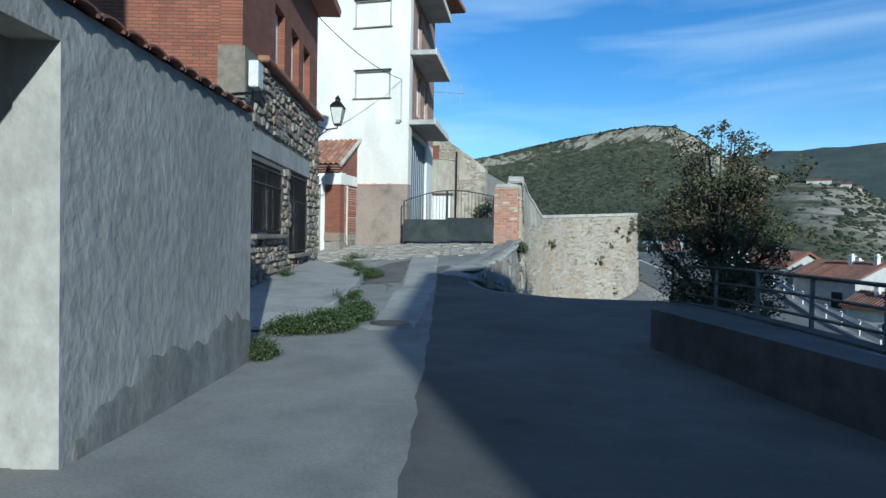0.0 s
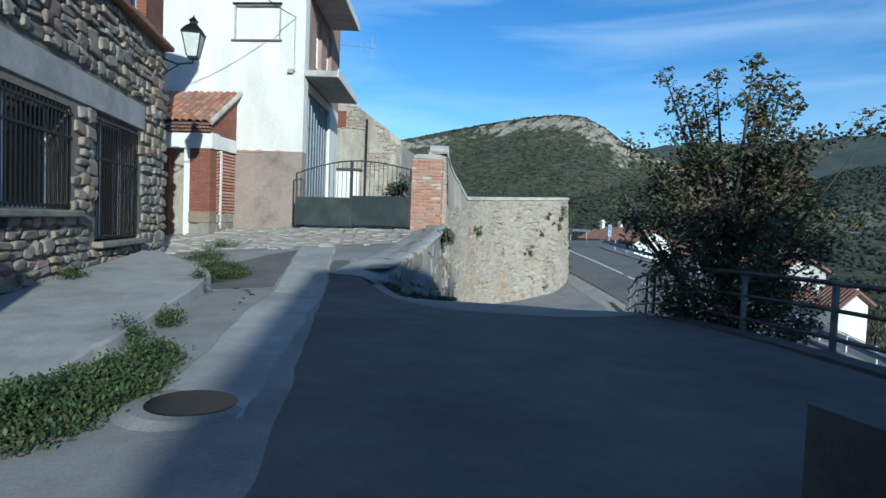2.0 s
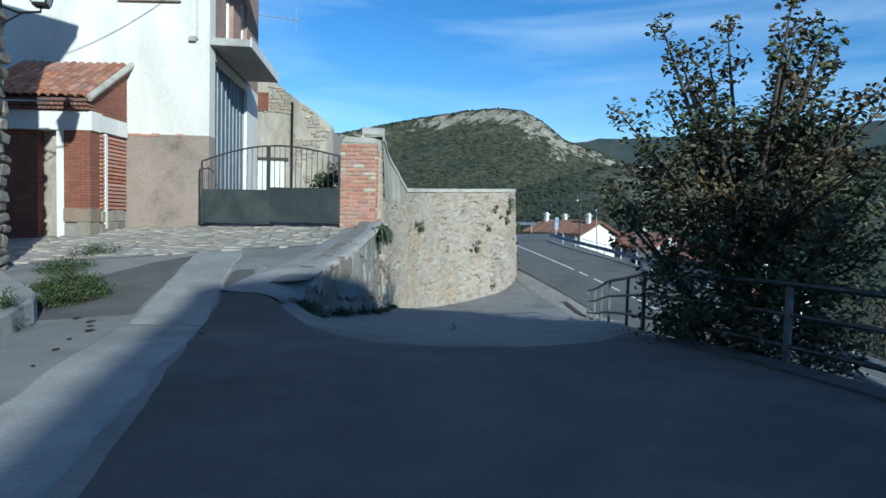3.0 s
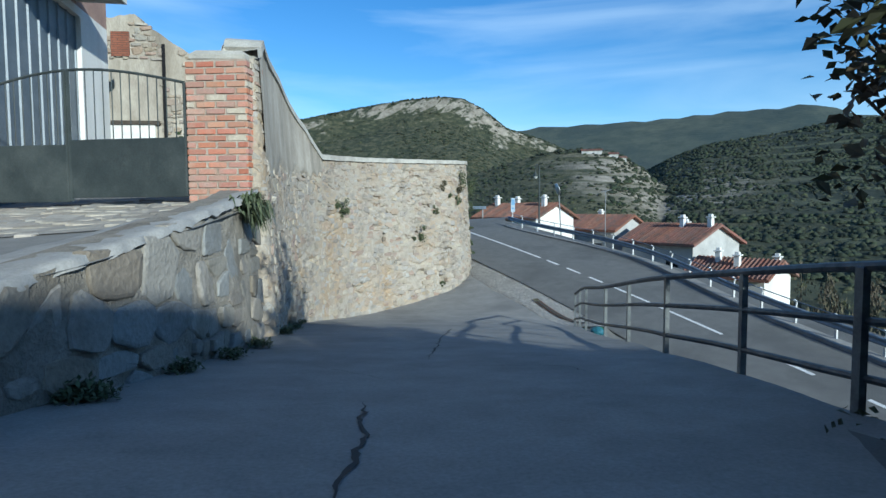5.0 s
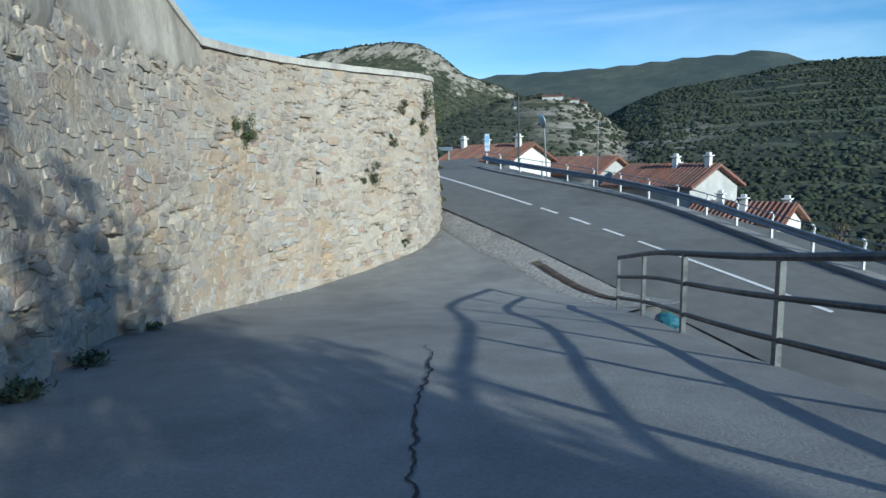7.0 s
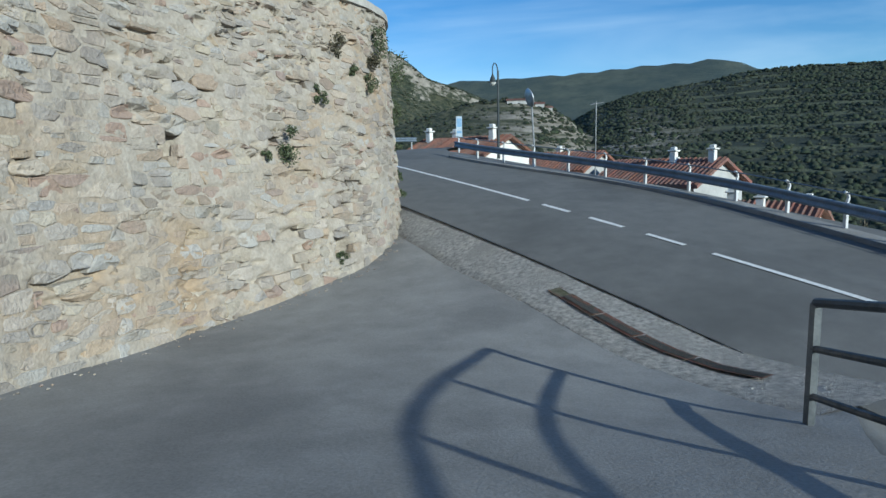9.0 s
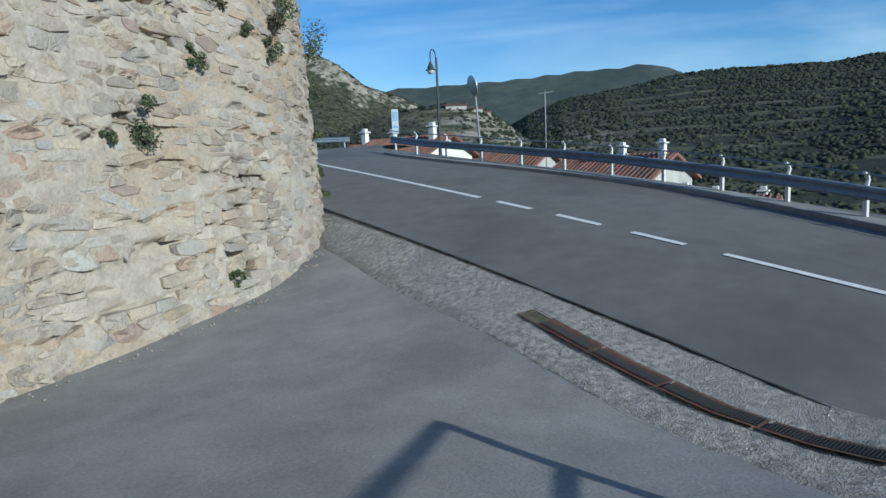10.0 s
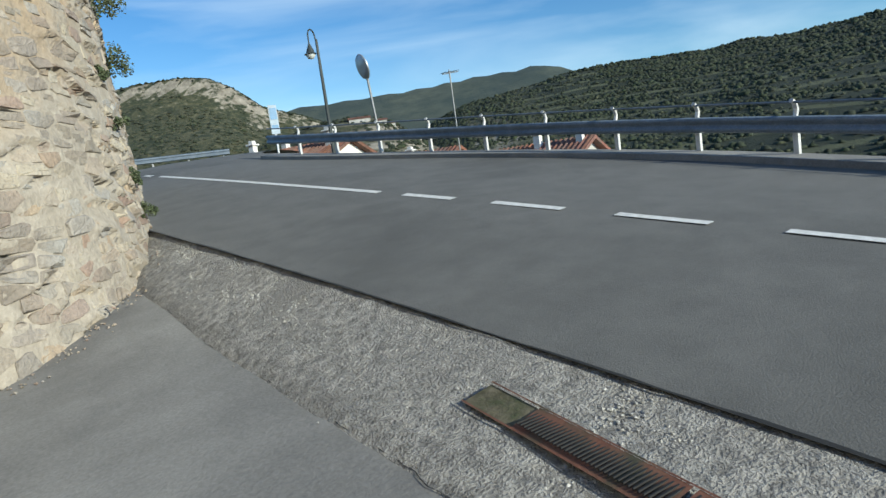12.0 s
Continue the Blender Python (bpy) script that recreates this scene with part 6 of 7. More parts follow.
Geo().box(rm @ Matrix.Translation((1.0, -.06, 3.36)), 1.6, .1, .12).make("door_lintel", M_BARK, ruin)
Geo().box(rm @ Matrix.Translation((.75, -.02, 5.6)), .5, .1, .7).make("brick_infill", M_BRICK_X, ruin)
Geo().tube([rm @ Vector((1.95, -.06, .6)), rm @ Vector((1.95, -.06, 5.6))], .05, 6).make("downpipe", M_IRON, ruin)
Geo().box(rm @ Matrix.Translation((3.3, 3.5, 2.4)), .5, 7, 4.2).make("side_wall", M_STONE, ruin)

shrub = Geo()
shr = random.Random(3)
for _ in range(34):
    leaf_cloud(shrub, (1.75 + shr.gauss(0, .3), 27.2 + shr.gauss(0, .5), 1.3 + 1.5 * shr.random()), shr.uniform(.2, .4), 70, .1, shr)
tagged(shrub.make("shrub", M_WEED), "green leafy shrub growing behind the gate", "shrub", kind="stuff")

# ---- road furniture ----
lamp = thing("street_lamp", "tall dark green street lamp with a swan neck and bell shade", "street lamp", at=(17.86, 42.3, -.1))
Geo().tube([(0, 0, 0), (0, 0, .9), (0, 0, 3.1)], [.06, .05, .035], 8).make("pole", M_GREEN_PAINT, lamp)
neck = [(-.02 - .16 + .16 * math.cos(a), -.1 * (1 - math.cos(a)), 3.1 + .22 * math.sin(a)) for a in np.linspace(0, math.pi, 10)]
Geo().tube(neck + [(neck[-1][0], neck[-1][1], 2.9)], .02, 6).make("neck", M_GREEN_PAINT, lamp)
nx, ny = neck[-1][0], neck[-1][1]
prof = ((.03, 2.92), (.05, 2.86), (.09, 2.78), (.11, 2.70), (.17, 2.66))
vs = [(nx + r * math.cos(k * math.pi / 5), ny + r * math.sin(k * math.pi / 5), z) for r, z in prof for k in range(10)]
Geo().add(vs, [(i * 10 + k, i * 10 + (k + 1) % 10, i * 10 + 10 + (k + 1) % 10, i * 10 + 10 + k) for i in range(4) for k in range(10)]).make("shade", M_GREEN_PAINT, lamp, smooth=True)
vs = [(nx + r * math.cos(k * math.pi / 5), ny + r * math.sin(k * math.pi / 5), z) for r, z in ((.12, 2.68), (.12, 2.62), (.07, 2.55), (.0, 2.53)) for k in range(10)]
Geo().add(vs, [(i * 10 + k, i * 10 + 10 + k, i * 10 + 10 + (k + 1) % 10, i * 10 + (k + 1) % 10) for i in range(3) for k in range(10)]).make("globe", M_LAMPGLASS, lamp, smooth=True)
mir = thing("traffic_mirror", "round convex traffic mirror seen from behind on a thin pole", "traffic mirror", at=(17.98, 40.13, -.6))
Geo().tube([(0, 0, 0), (-.13, .08, 2.55)], .03, 6).make("pole", M_DULL, mir)
disc = Geo()
prof = ((0, -.05), (.17, -.04), (.29, -.01), (.31, .02), (.29, .03), (0, .05))
mm = pose(-.19, .1, 2.42, 0, 75, -10)
vs = [mm @ Vector((r * math.cos(k * math.pi / 12), r * math.sin(k * math.pi / 12), z)) for r, z in prof for k in range(24)]
disc.add(vs, [(i * 24 + k, i * 24 + (k + 1) % 24, i * 24 + 24 + (k + 1) % 24, i * 24 + 24 + k) for i in range(5) for k in range(24)]).make("dish", M_GALV, mir, smooth=True)
sign = thing("road_sign", "small blue and white sign panel on a post", "road sign", at=(16.55, 42.88, -.15))
Geo().tube([(0, 0, 0), (0, 0, 1.5)], .03, 6).make("post", M_GALV, sign)
Geo().box(pose(0, -.04, 1.2, 0, 0, -12), .22, .02, .75, .004).make("panel", M_SIGN, sign)
Geo().box(pose(0, -.056, 1.35, 0, 0, -12), .17, .01, .3).make("blue_field", M_BLUE, sign)
Geo().box(pose(0, -.056, 1.02, 0, 0, -12), .17, .01, .08).make("bar", M_BLUE, sign)

# manhole, drain channel
mh = thing("manhole_cover", "round iron manhole cover in a cement ring", "manhole", at=(-.8, 9.0, street_z(-.8, 9.0)))
vs = [(r * math.cos(k * math.pi / 16), r * math.sin(k * math.pi / 16), z) for r, z in ((.30, .0), (.30, .030), (.28, .032), (0.001, .032)) for k in range(32)]
Geo().add(vs, [(i * 32 + k, i * 32 + (k + 1) % 32, i * 32 + 32 + (k + 1) % 32, i * 32 + 32 + k) for i in range(3) for k in range(32)]).make("cover", M_IRON, mh)
vs = [(r * math.cos(k * math.pi / 16), r * math.sin(k * math.pi / 16), z) for r, z in ((.50, -.012), (.40, .026), (.305, .027), (.305, .0)) for k in range(32)]
Geo().add(vs, [(i * 32 + k, i * 32 + (k + 1) % 32, i * 32 + 32 + (k + 1) % 32, i * 32 + 32 + k) for i in range(3) for k in range(32)]).make("ring", M_CONC, mh)
drain = thing("drain_channel", "rusty red steel drain grating across the foot of the ramp", "drain")
DR = Line([(11.16, 29.95), (11.08, 29.2), (10.97, 28.2), (10.92, 27.5), (11.03, 26.45)], smooth=False)
for k in range(4):
    u0, u1 = .55 + k * .74, .55 + (k + 1) * .74 - .02
    pl = ribbon(DR, u0, u1, .085, .085, lambda x, y: max(verge_z(x, y), ramp_z(x, y)), .2, 2, .04).make("grating", M_RUST, drain)
    for i in range(34):
        u = u0 + .02 + (u1 - u0 - .04) * i / 33
        p = DR.at(u)
        Geo().box(pose(p[0], p[1], max(verge_z(*p), ramp_z(*p)) + .045, 0, 0, math.degrees(math.atan2(*DR.way(u)[::-1]))), .007, .13, .006).make("slot", M_TAR, pl)
ribbon(DR, .22, 3.49, .095, -.085, lambda x, y: max(verge_z(x, y), ramp_z(x, y)), .2, 1, .042).make("frame_side", M_RUST, drain)
ribbon(DR, .22, 3.49, -.085, .095, lambda x, y: max(verge_z(x, y), ramp_z(x, y)), .2, 1, .042).make("frame_side", M_RUST, drain)
ribbon(DR, .22, .55, .085, .085, lambda x, y: max(verge_z(x, y), ramp_z(x, y)), .2, 1, .03).make("silt", M_MOSS, drain, "silted end with moss")

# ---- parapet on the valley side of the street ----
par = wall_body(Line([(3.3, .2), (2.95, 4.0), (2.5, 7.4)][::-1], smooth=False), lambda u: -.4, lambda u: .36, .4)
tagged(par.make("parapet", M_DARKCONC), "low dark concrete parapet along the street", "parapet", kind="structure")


# ---- houses down the slope ----
def village_house(x, y, z, w, d, h, rz, chimneys, label, deep=6.0, wall=M_WHITE):
    t = thing("village_house", label, "house", "village houses below the road", at=(x, y, z))
    t.rotation_euler = (0, 0, radians(rz))
    g = Geo().add([(-w / 2, -d / 2, -deep), (w / 2, -d / 2, -deep), (w / 2, d / 2, -deep), (-w / 2, d / 2, -deep), (-w / 2, -d / 2, h), (w / 2, -d / 2, h), (w / 2, d / 2, h), (-w / 2, d / 2, h), (-w / 2, 0, h + d * .22), (w / 2, 0, h + d * .22)],
                  [(0, 1, 5, 4), (2, 3, 7, 6), (1, 2, 6, 9, 5), (3, 0, 4, 8, 7)])
    g.make("wall", wall, t)
    for s in (-1, 1):
        o = .35
        r0, r1 = (s * (d / 2 + o), h - o * .44), (0, h + d * .22)
        vs = [(-w / 2 - o, r0[0], r0[1]), (w / 2 + o, r0[0], r0[1]), (w / 2 + o, r1[0], r1[1]), (-w / 2 - o, r1[0], r1[1])]
        vs += [(a, b, c + .16) for a, b, c in vs]
        Geo().add(vs, [(0, 1, 2, 3), (7, 6, 5, 4), (0, 4, 5, 1), (1, 5, 6, 2), (2, 6, 7, 3), (3, 7, 4, 0)]).make("roof", M_OLDTILE, t)
        nt = int(w / .22)
        g = Geo()
        for i in range(nt):
            xx = -w / 2 - o + (w + 2 * o) * (i + .5) / nt
            g.tube([(xx, r0[0], r0[1] + .17), (xx, r1[0], r1[1] + .17)], .06, 5, False)
        tagged(g.make("roof_tiles", M_OLDTILE, t), kind="stuff")
    for cx, cy in chimneys:
        zt = h + d * .22 - abs(cy) * .44
        c = Geo().box(pose(cx, cy, zt + .3), .30, .30, .85, .02).make("chimney", M_WHITE, t)
        Geo().box(pose(cx, cy, zt + .78), .46, .46, .08, .02).make("chimney_cap", M_WHITE, c)
        Geo().box(pose(cx, cy, zt + .9), .24, .24, .16, .03).make("chimney_pot", M_WHITE, c)
    for s in (-1, 1):
        for i in range(int(w / 3)):
            xx = -w / 2 + 1.5 + i * 3
            Geo().box(pose(xx, s * (d / 2 + .01), h - 1.6), .9, .06, 1.2).make("window", M_GLASS, t)
    return t


village_house(23.0, 54.6, -.9, 6.0, 4.2, 1.1, 112, [(-2.4, .5), (1.2, -.6), (2.4, .4)], "white village house with a red tile roof and white chimneys")
village_house(29.6, 54.4, -1.9, 5.4, 4.4, 1.15, 112, [(.6, -.9)], "low village house with a faded brown tile roof", wall=M_GREYWALL)
village_house(31.2, 47.2, -2.6, 5.6, 5.0, 1.15, 104, [(.4, -1.3), (-2.6, .4), (-.6, .5)], "grey rendered village house with a brown red tile roof", wall=M_GREYWALL)
village_house(30.6, 41.3, -4.3, 4.4, 3.7, 1.2, 112, [(1.0, .5), (-.3, .9), (-1.7, -1.2)], "white gabled village house with a brown tile roof")
for haz, wide, turn in ((32.3, 8.0, -30), (34.2, 3.6, -30), (35.0, 2.4, -20)):
    hxx, hyy = 3 + 252 * math.sin(radians(haz)), 14 + 252 * math.cos(radians(haz))
    village_house(hxx, hyy, land_z(hxx, hyy), wide, 2.4, .7, turn, [], "small pale house on the far rocky spur", 2.5, M_GREYWALL)
mast = thing("antenna_mast", "thin tall television antenna mast above the village roofs", "antenna", at=(20.95, 40.7, land_z(20.95, 40.7)))
MT = 1.85 - land_z(20.95, 40.7)
Geo().tube([(0, 0, -.2), (0, 0, MT)], .022, 6).make("mast", M_DULL, mast)
Geo().tube([(-.35, -.1, MT - .14), (.42, .1, MT - .02)], .014, 5).make("boom", M_DULL, mast)
for k in range(6):
    x = -.3 + k * .13
    Geo().tube([(x, x * .27 - .12, MT - .1 + k * .02), (x, x * .27 + .12, MT - .1 + k * .02)], .007, 4).make("element", M_DULL, mast)
bag = thing("rubbish_bag", "crumpled blue green plastic bag beside the fence", "plastic bag", at=(9.85, 24.2, (ramp_z(9.4, 24.2) - .1) * .84 + (road_z(11.6, 24.2) - .03) * .16 - .01))
br = random.Random(12)
for k, (bx, by, bs) in enumerate(((0, 0, .17), (.2, .24, .13), (-.16, .26, .11))):
    n1, n2 = 12, 8
    vs = []
    for i in range(n2 + 1):
        ph = math.pi * i / n2
        for j in range(n1):
            th = 2 * math.pi * j / n1
            q = Vector((math.sin(ph) * math.cos(th), math.sin(ph) * math.sin(th), math.cos(ph)))
            rr = bs * (1 + .35 * noise.noise(q * 2.3 + Vector((k * 7, 0, 0))))
            vs.append((bx + q.x * rr, by + q.y * rr, max(0, bs * .55 + q.z * rr * .7)))
    Geo().add(vs, [(i * n1 + j, i * n1 + (j + 1) % n1, (i + 1) * n1 + (j + 1) % n1, (i + 1) * n1 + j) for i in range(n2) for j in range(n1)]).make("bag", (M_BAGBLUE, M_BAGGREEN, M_BAGBLUE)[k], bag)


# ---- plants ----
def make_tree(at, label):
    r = random.Random(31)
    t = thing("tree", label, "tree", at=at)
    trunk = Geo().tube([(0, 0, 0), (.05, .0, .9), (.02, .06, 1.8), (.0, .0, 2.6)], [.17, .14, .12, .09], 8)
    tips = []
    for k in range(11):
        a = k * 2.4 + r.uniform(-.3, .3)
        z0 = 1.0 + 1.5 * k / 11
        ln = r.uniform(.75, 1.3)
        up = r.uniform(.5, 1.3)
        p1 = Vector((math.cos(a) * ln * .5, math.sin(a) * ln * .5, z0 + up * .6))
        p2 = Vector((math.cos(a + .2) * ln, math.sin(a + .2) * ln, z0 + up * 1.5))
        trunk.tube([(0, 0, z0), p1, p2], [.06, .04, .015], 6)
        tips += [p1, p2]
        for j in range(4):
            b = a + r.uniform(-.9, .9)
            q = p1.lerp(p2, r.random()) + Vector((math.cos(b), math.sin(b), r.uniform(.4, 1.4))) * r.uniform(.5, 1.0)
            trunk.tube([p1.lerp(p2, .4), q], [.02, .008], 5)
            tips.append(q)
    for k in range(16):
        a = r.uniform(0, 6.3)
        q = Vector((math.cos(a) * r.uniform(.2, 1.3), math.sin(a) * r.uniform(.2, 1.3), r.uniform(4.4, 5.35)))
        trunk.tube([(0, 0, 2.6), q * .6 + Vector((0, 0, .9)), q], [.05, .03, .008], 5)
        tips += [q, q * .8 + Vector((0, 0, .6))]
    trunk.make("trunk", M_BARK, t, smooth=True)
    crown = Geo()
    for q in tips:
        leaf_cloud(crown, q, r.uniform(.14, .3), 60, .085, r)
    for _ in range(230):
        a, rad, z = r.uniform(0, 6.3), 1.22 * math.sqrt(r.random()), 4.1 * r.random() ** .8
        rad *= 1 - max(0, z - 3.0) * .3
        leaf_cloud(crown, (math.cos(a) * rad, math.sin(a) * rad, z), r.uniform(.22, .45), 110, .075, r)
    tagged(crown.make("crown", M_LEAF, t, "dull green leaves turning russet"), kind="stuff")
    return t


make_tree((6.05, 13.6, -1.6), "leafy small tree with russet green leaves behind the railing")


def weed_patch(name, spots, mat, label, size=.05, seed=1, height=.16):
    """Low leafy weeds: tufts of many small leaves over the ground, denser in the middle."""
    r = random.Random(seed)
    g = Geo()
    for x, y, rad, n in spots:
        for _ in range(n // 14):
            a, q = r.uniform(0, 6.3), rad * r.random() ** .7
            px, py = x + math.cos(a) * q, y + math.sin(a) * q * 1.3
            z = street_z(px, py) if px < 1 else ramp_z(px, py)
            if inside_slab(px, py):
                z = slab_z(px, py)
            h = height * r.uniform(.35, 1.0) * (1.15 - .6 * q / rad)
            for _ in range(14):
                t = Vector((r.gauss(0, .05), r.gauss(0, .05), r.uniform(.1, 1) * h))
                b = Vector((px, py, z)) + t
                way = Vector((r.uniform(-1, 1), r.uniform(-1, 1), r.uniform(-.1, .9))).normalized() * size * r.uniform(.6, 1.4)
                w = way.cross(Vector((0, 0, 1))).normalized() * size * .28
                g.add([b, b + way * .5 + w, b + way, b + way * .5 - w], [(0, 1, 2, 3)])
    return tagged(g.make(name, mat), label, "weeds", kind="stuff")


weed_patch("weeds", [(-1.75, 8.7, .5, 7400), (-1.5, 9.35, .4, 5600), (-1.42, 10.0, .26, 2600), (-2.15, 8.35, .3, 2600), (-1.72, 11.6, .1, 700), (-2.02, 6.6, .2, 2200), (-1.85, 10.9, .1, 500)], M_WEED, "green leafy weeds growing on the kerb side of the street", .042, 3, .27)
weed_patch("weeds", [(-2.05, 15.6, .3, 2400), (-2.35, 16.6, .4, 2600), (-2.9, 18.2, .4, 1500), (-1.85, 15.75, .25, 1800), (-3.0, 20.0, .4, 1000), (-1.95, 13.9, .08, 300), (-3.55, 13.6, .15, 500)], M_WEED, "green weeds along the foot of the stone house", .042, 4, .24)
weed_patch("weeds", [(.95, 15.7, .2, 900), (1.45, 16.9, .16, 800), (1.9, 18.2, .1, 300), (2.6, 20.3, .10, 300), (3.05, 22.4, .1, 400), (2.3, 19.2, .12, 300), (3.25, 23.4, .08, 250), (3.6, 25.6, .06, 150)], M_DRYGREEN, "dark weeds at the foot of the rubble wall", .05, 5, .14)


def wall_plant(x, y, z, rad, mat=M_DRYGREEN, n=160, seed=1, label="small bushy plant growing out of the stone wall", out=(0, 0)):
    r = random.Random(seed)
    t = Geo()
    for k in range(6):
        sub = rad * r.uniform(.3, .65)
        leaf_cloud(t, (x + out[0] + r.gauss(0, rad * .4), y + out[1] + r.gauss(0, rad * .4), z + r.gauss(-.1 * rad, rad * .5)), sub, n // 2, .022 + rad * .07, r, 1.1, 1.4)
    return tagged(t.make("wall_plant", mat), label, "wall plant", "plants on the stone wall", "stuff")


def plant_on(u, z, rad, seed, mat=M_DRYGREEN):
    q, _, s = on_wall(GREAT_WALL, GW_BASE, u, z, BATTER, .05)
    wall_plant(q.x, q.y, z, rad, mat, int(120 + rad * 600), seed)


for k, (x, y, z, rad) in enumerate(((8.26, 32.15, -.1, .24), (5.31, 28.9, .83, .2), (9.99, 33.8, 1.11, .17), (8.9, 32.7, .84, .15), (9.3, 33.0, 1.75, .22), (10.3, 34.1, 1.85, .3), (10.1, 33.8, 1.55, .2), (9.6, 33.3, 1.3, .12),
                                    (5.1, 28.8, .95, .16), (7.9, 31.9, -.1, .08), (9.0, 32.8, -1.75, .1), (10.9, 35.3, .1, .1), (10.95, 35.4, -.5, .09), (10.85, 35.2, .6, .1), (11.0, 35.6, -.9, .12), (11.15, 36.0, 1.7, .35), (11.15, 36.2, 1.0, .25))):
    plant_on(GREAT_WALL.near(x, y), z, rad, k, M_TWIG if z > 1.5 and k % 2 == 0 else M_DRYGREEN)
def grass_tuft(at, out, count, length, label, seed):
    """Long blades rising from one root and drooping over the wall's face."""
    r = random.Random(seed)
    g = Geo()
    for _ in range(count):
        root = Vector(at) + Vector((r.gauss(0, .07), r.gauss(0, .12), r.gauss(0, .06)))
        way = Vector((out[0] + r.gauss(0, .55), out[1] + r.gauss(0, .55), r.uniform(.1, 1.1))).normalized() * length * r.uniform(.5, 1.1)
        mid = root + way * .5
        tip = root + way * .8 + Vector((0, 0, -length * r.uniform(.15, .9)))
        w = way.cross(Vector((0, 0, 1))).normalized() * .011
        g.add([root - w, root + w, mid + w * 1.2, mid - w * 1.2, tip], [(0, 1, 2, 3), (3, 2, 4)])
    return tagged(g.make("grass_tuft", M_DRYGREEN), label, "grass tuft", kind="stuff")


grass_tuft((2.50, 20.6, .80), (.8, -.35), 620, .34, "dark green tuft of grass hanging over the low wall", 40)

# ---- paving of the yard before the gate ----
paving = thing("stone_paving", "uneven pale stone paving in front of the gate", "paving", kind="structure")
pr = random.Random(17)
pitems = []
pmesh = shaped(M_PAVE)
count = 0
y = 19.3
bedv = rows_sheet(19.35, 24.4, .2, lambda y: -4.6, lambda y: left_edge(y) - .05, lambda x, y: apron_z(x, y) + .012, 30)
bedv.make("paving_bed", M_PAVE, paving, smooth=True)
while y < 25.2:
    rowd = pr.uniform(.2, .38)
    x = -5.2
    while x < 2.6:
        w = pr.uniform(.22, .6)
        xm, ym = x + w / 2, y + rowd / 2
        right = left_edge(ym) - .05
        front = 19.5 + .25 * math.sin(xm * 1.7) - .25 * (xm > .3)
        if xm < right and ym > front and ym < 23.5 - .3 * (xm - 1.7) and not (xm < -3.9 and ym > 23.4):
            k = pr.randrange(len(pmesh))
            ob = new("paving_stone", pmesh[k])
            ob.parent = paving
            ob.matrix_local = Matrix.Translation((xm, ym, apron_z(xm, ym) - .02 + pr.uniform(-.008, .008))) @ Euler((radians(-90) + .08, pr.uniform(-.03, .03), pr.uniform(-.15, .15))).to_matrix().to_4x4() @ Matrix.Diagonal((w - .03, .10, rowd - .02, 1))
            count += 1
        x += w
    y += rowd

def gap_run(spots, label):
    """Small open holes along a broken slab edge."""
    g = Geo()
    r = random.Random(8)
    for x, y, rad in spots:
        rad *= .55
        n = 9
        ring = [(x + rad * r.uniform(.6, 1.2) * math.cos(2 * math.pi * k / n), y + rad * 1.4 * r.uniform(.6, 1.2) * math.sin(2 * math.pi * k / n)) for k in range(n)]
        g.add([(a, b, street_z(a, b) + .016) for a, b in ring] + [(x, y, street_z(x, y) + .008)], [(k, (k + 1) % n, n) for k in range(n)])
    return tagged(g.make("broken_edge", M_TAR), label, "broken edge", kind="structure")


gap_run([(-1.38, 14.35, .10), (-1.3, 14.05, .07), (-1.22, 13.75, .09), (-1.25, 13.3, .05), (-1.22, 12.9, .06), (-1.2, 12.4, .04), (-1.6, 14.6, .08), (-1.5, 11.0, .04), (-1.42, 10.6, .05), (-.6, 11.9, .05), (-.15, 13.4, .06)], "dark broken gaps along the edge of the cement")


def debris(spots, mat, name, label, seed):
    r = random.Random(seed)
    g = Geo()
    for x, y, sx, sy, n, lo, hi in spots:
        for _ in range(n):
            px, py = (x + r.uniform(-1.75, 1.75) * sx, y + r.uniform(-.13, .13)) if sx > .2 else (x + r.gauss(0, sx), y + r.gauss(0, sy))
            pz = max(ramp_z(px, py), verge_z(px, py) if px > 10.4 and py > 25.7 else -9) + .008
            s = r.uniform(lo, hi)
            vs = [Vector(v) * s * r.uniform(.7, 1.2) for v in ((1, .2, 0), (.2, 1, .1), (-1, .1, 0), (-.1, -.9, .05), (.1, 0, .7), (0, .1, -.6))]
            a = Euler((r.uniform(-.3, .3), r.uniform(-.3, .3), r.uniform(0, 6.3))).to_matrix()
            g.add([a @ v + Vector((px, py, pz + s * .1)) for v in vs], [(0, 1, 4), (1, 2, 4), (2, 3, 4), (3, 0, 4), (1, 0, 5), (2, 1, 5), (3, 2, 5), (0, 3, 5)])
    return tagged(g.make(name, mat), label, "gravel", kind="stuff")


pr0 = random.Random(77)
pebble_rows = []
for y in np.arange(26.0, 36.5, .25):
    a = float(np.interp(y, [25.6, 28, 29.7, 32.4, 34, 37], [10.3, 10.5, 10.7, 10.8, 10.85, 11.15]))
    pebble_rows.append(((a + .18 + road_edge(y) - .05) / 2, y, (road_edge(y) - .05 - a - .18) / 3.6, .16, 130, .004, .014))
debris(pebble_rows, M_PEBBLE, "pebbles", "pale pebbles bedded in the rough verge", 5)
wall_foot = []
for k in range(26):
    u = GREAT_WALL.near(4.4, 28) + k * .42
    p, sd_ = GREAT_WALL.at(min(u, GREAT_WALL.length - 3)), GREAT_WALL.side(u)
    wall_foot.append((p[0] + sd_[0] * .12, p[1] + sd_[1] * .12, .09, .09, 6 if k < 16 else 20, .006, .022))
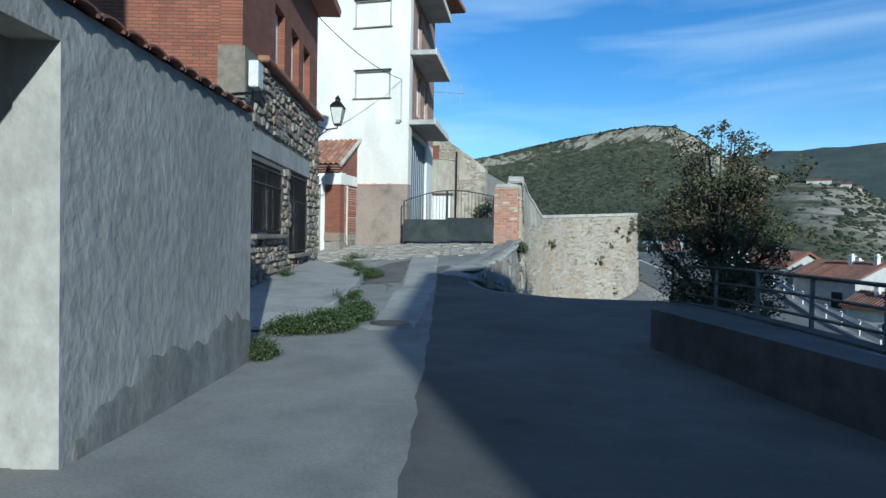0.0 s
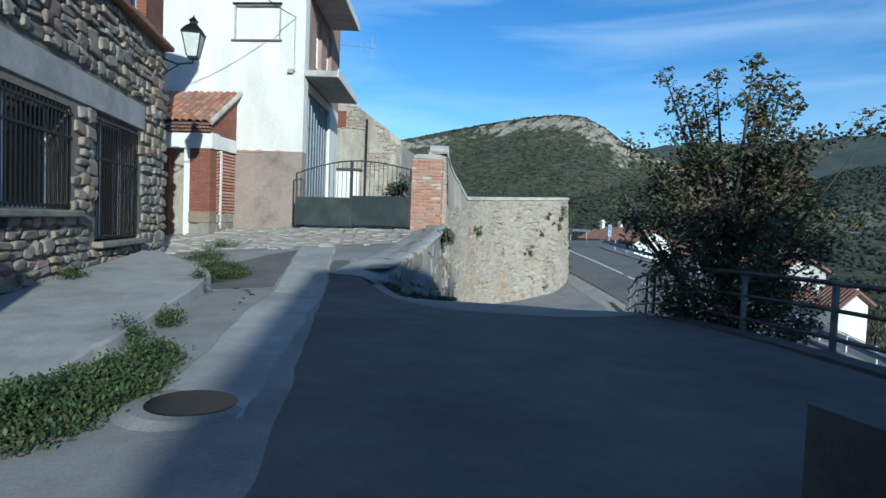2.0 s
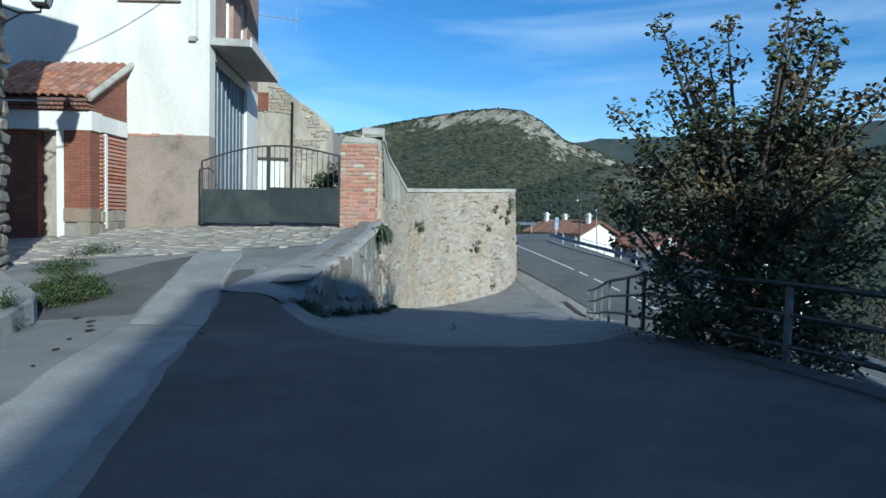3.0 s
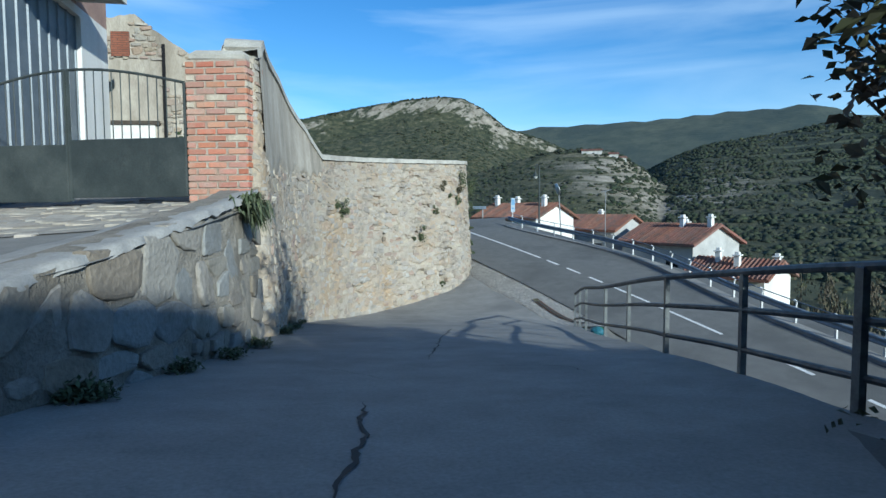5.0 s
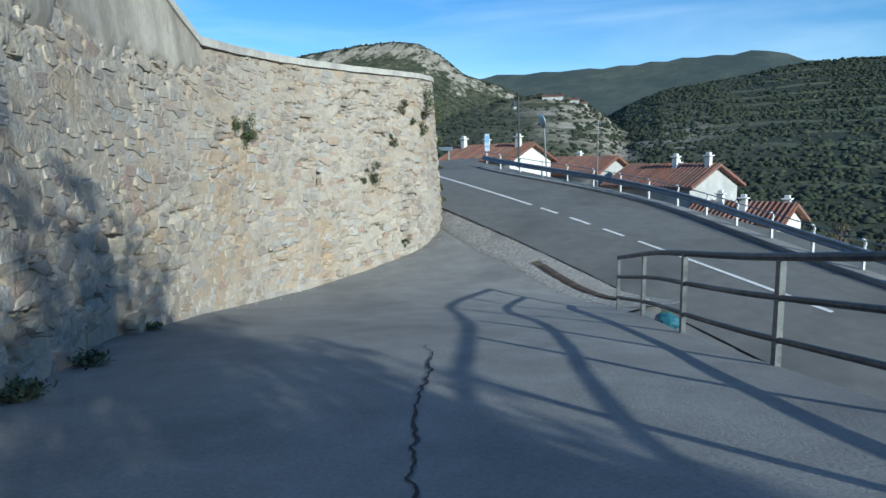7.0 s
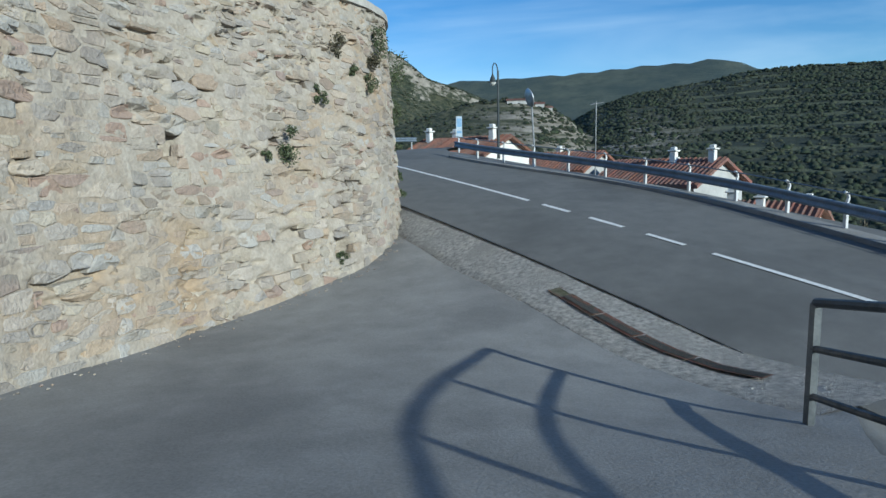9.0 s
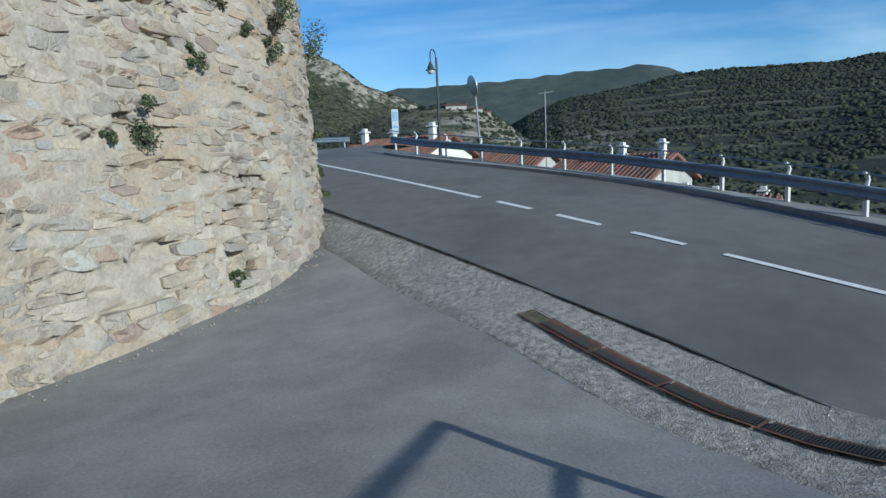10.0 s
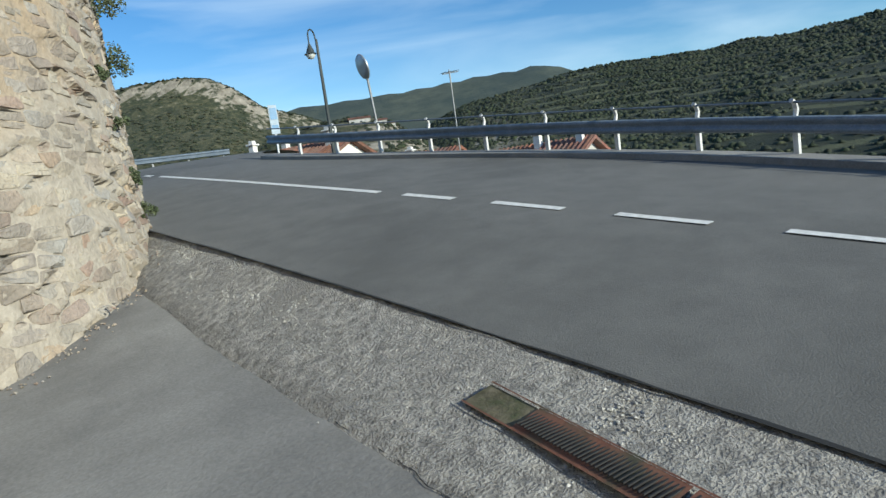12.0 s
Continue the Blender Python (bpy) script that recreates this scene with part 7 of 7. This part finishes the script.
debris(wall_foot, M_STONE, "stone_crumbs", "crumbs of stone fallen along the foot of the wall", 6)

# cracks in the ramp
def crack(pts, width, seed):
    r = random.Random(seed)
    ln = Line(pts)
    n = int(ln.length / .06)
    vs = []
    for i in range(n + 1):
        u = ln.length * i / n
        p, s = ln.at(u), ln.side(u)
        o = .06 * noise.noise((u * 3.0, seed, 0)) + .03 * noise.noise((u * 11.0, seed, 5))
        w = width * (.35 + .9 * abs(noise.noise((u * 5, seed, 9)))) * min(1, 4 * min(i, n - i) / n + .15)
        for e in (-w, w):
            q = p + s * (o + e)
            vs.append((q[0], q[1], ramp_z(*q) + .012 * noise.noise((q[0] * .9, q[1] * .9, 0)) + .008))
    g = Geo().add(vs, [(2 * i, 2 * i + 1, 2 * i + 3, 2 * i + 2) for i in range(n)])
    return tagged(g.make("crack", M_TAR), "dark crack running through the concrete ramp", "crack", "cracks in the ramp", "structure")


crack([(5.95, 22.9), (5.6, 21.9), (5.25, 21.3), (4.85, 20.2), (4.2, 18.6)], .018, 1)
crack([(3.1, 16.4), (2.95, 15.6), (2.67, 14.75)], .03, 2)
crack([(3.06, 18.4), (3.29, 17.8), (3.55, 17.2)], .008, 5)
crack([(4.3, 18.0), (4.7, 17.8), (5.25, 17.55), (5.1, 17.0)], .008, 6)
crack([(10.8, 34.0), (10.75, 32.4), (10.67, 29.7), (10.5, 28.2), (10.4, 27.2)], .0045, 4)

# ---- the houses behind, which close the street ----
back = thing("street_house", "plain rendered house at the back of the street", "house")
outline = [(4.9, -1.1), (17.7, -1.1), (17.7, 7.0), (12.2, 7.5), (8.4, 8.3), (4.9, 7.5)]
Geo().add([(x, y, z) for y in (-6, -15) for x, z in outline], [tuple(range(6)), tuple(range(11, 5, -1))] + [((k + 1) % 6, k, 6 + k, 6 + (k + 1) % 6) for k in range(6)]).make("wall", M_PLASTER, back)
back2 = thing("street_house", "plain rendered house closing the street", "house")
Geo().box(pose(-9.2, -5.2, 4.9), 12.2, 10, 11.2).make("wall", M_PLASTER, back2)

# ---- settle every assembled thing on its own foot ----
bpy.context.view_layer.update()
for ob in [o for o in scene.objects if o.type == "EMPTY" and o.parent is None and o.location.length < 1e-6]:
    pts = [c.matrix_world @ Vector(v) for c in ob.children_recursive if c.type == "MESH" for v in (c.bound_box[0], c.bound_box[6])]
    if not pts:
        continue
    lo = Vector([min(p[k] for p in pts) for k in range(3)])
    hi = Vector([max(p[k] for p in pts) for k in range(3)])
    foot = Vector(((lo.x + hi.x) / 2, (lo.y + hi.y) / 2, lo.z))
    ob.location = foot
    for c in ob.children:
        c.location = c.location - foot
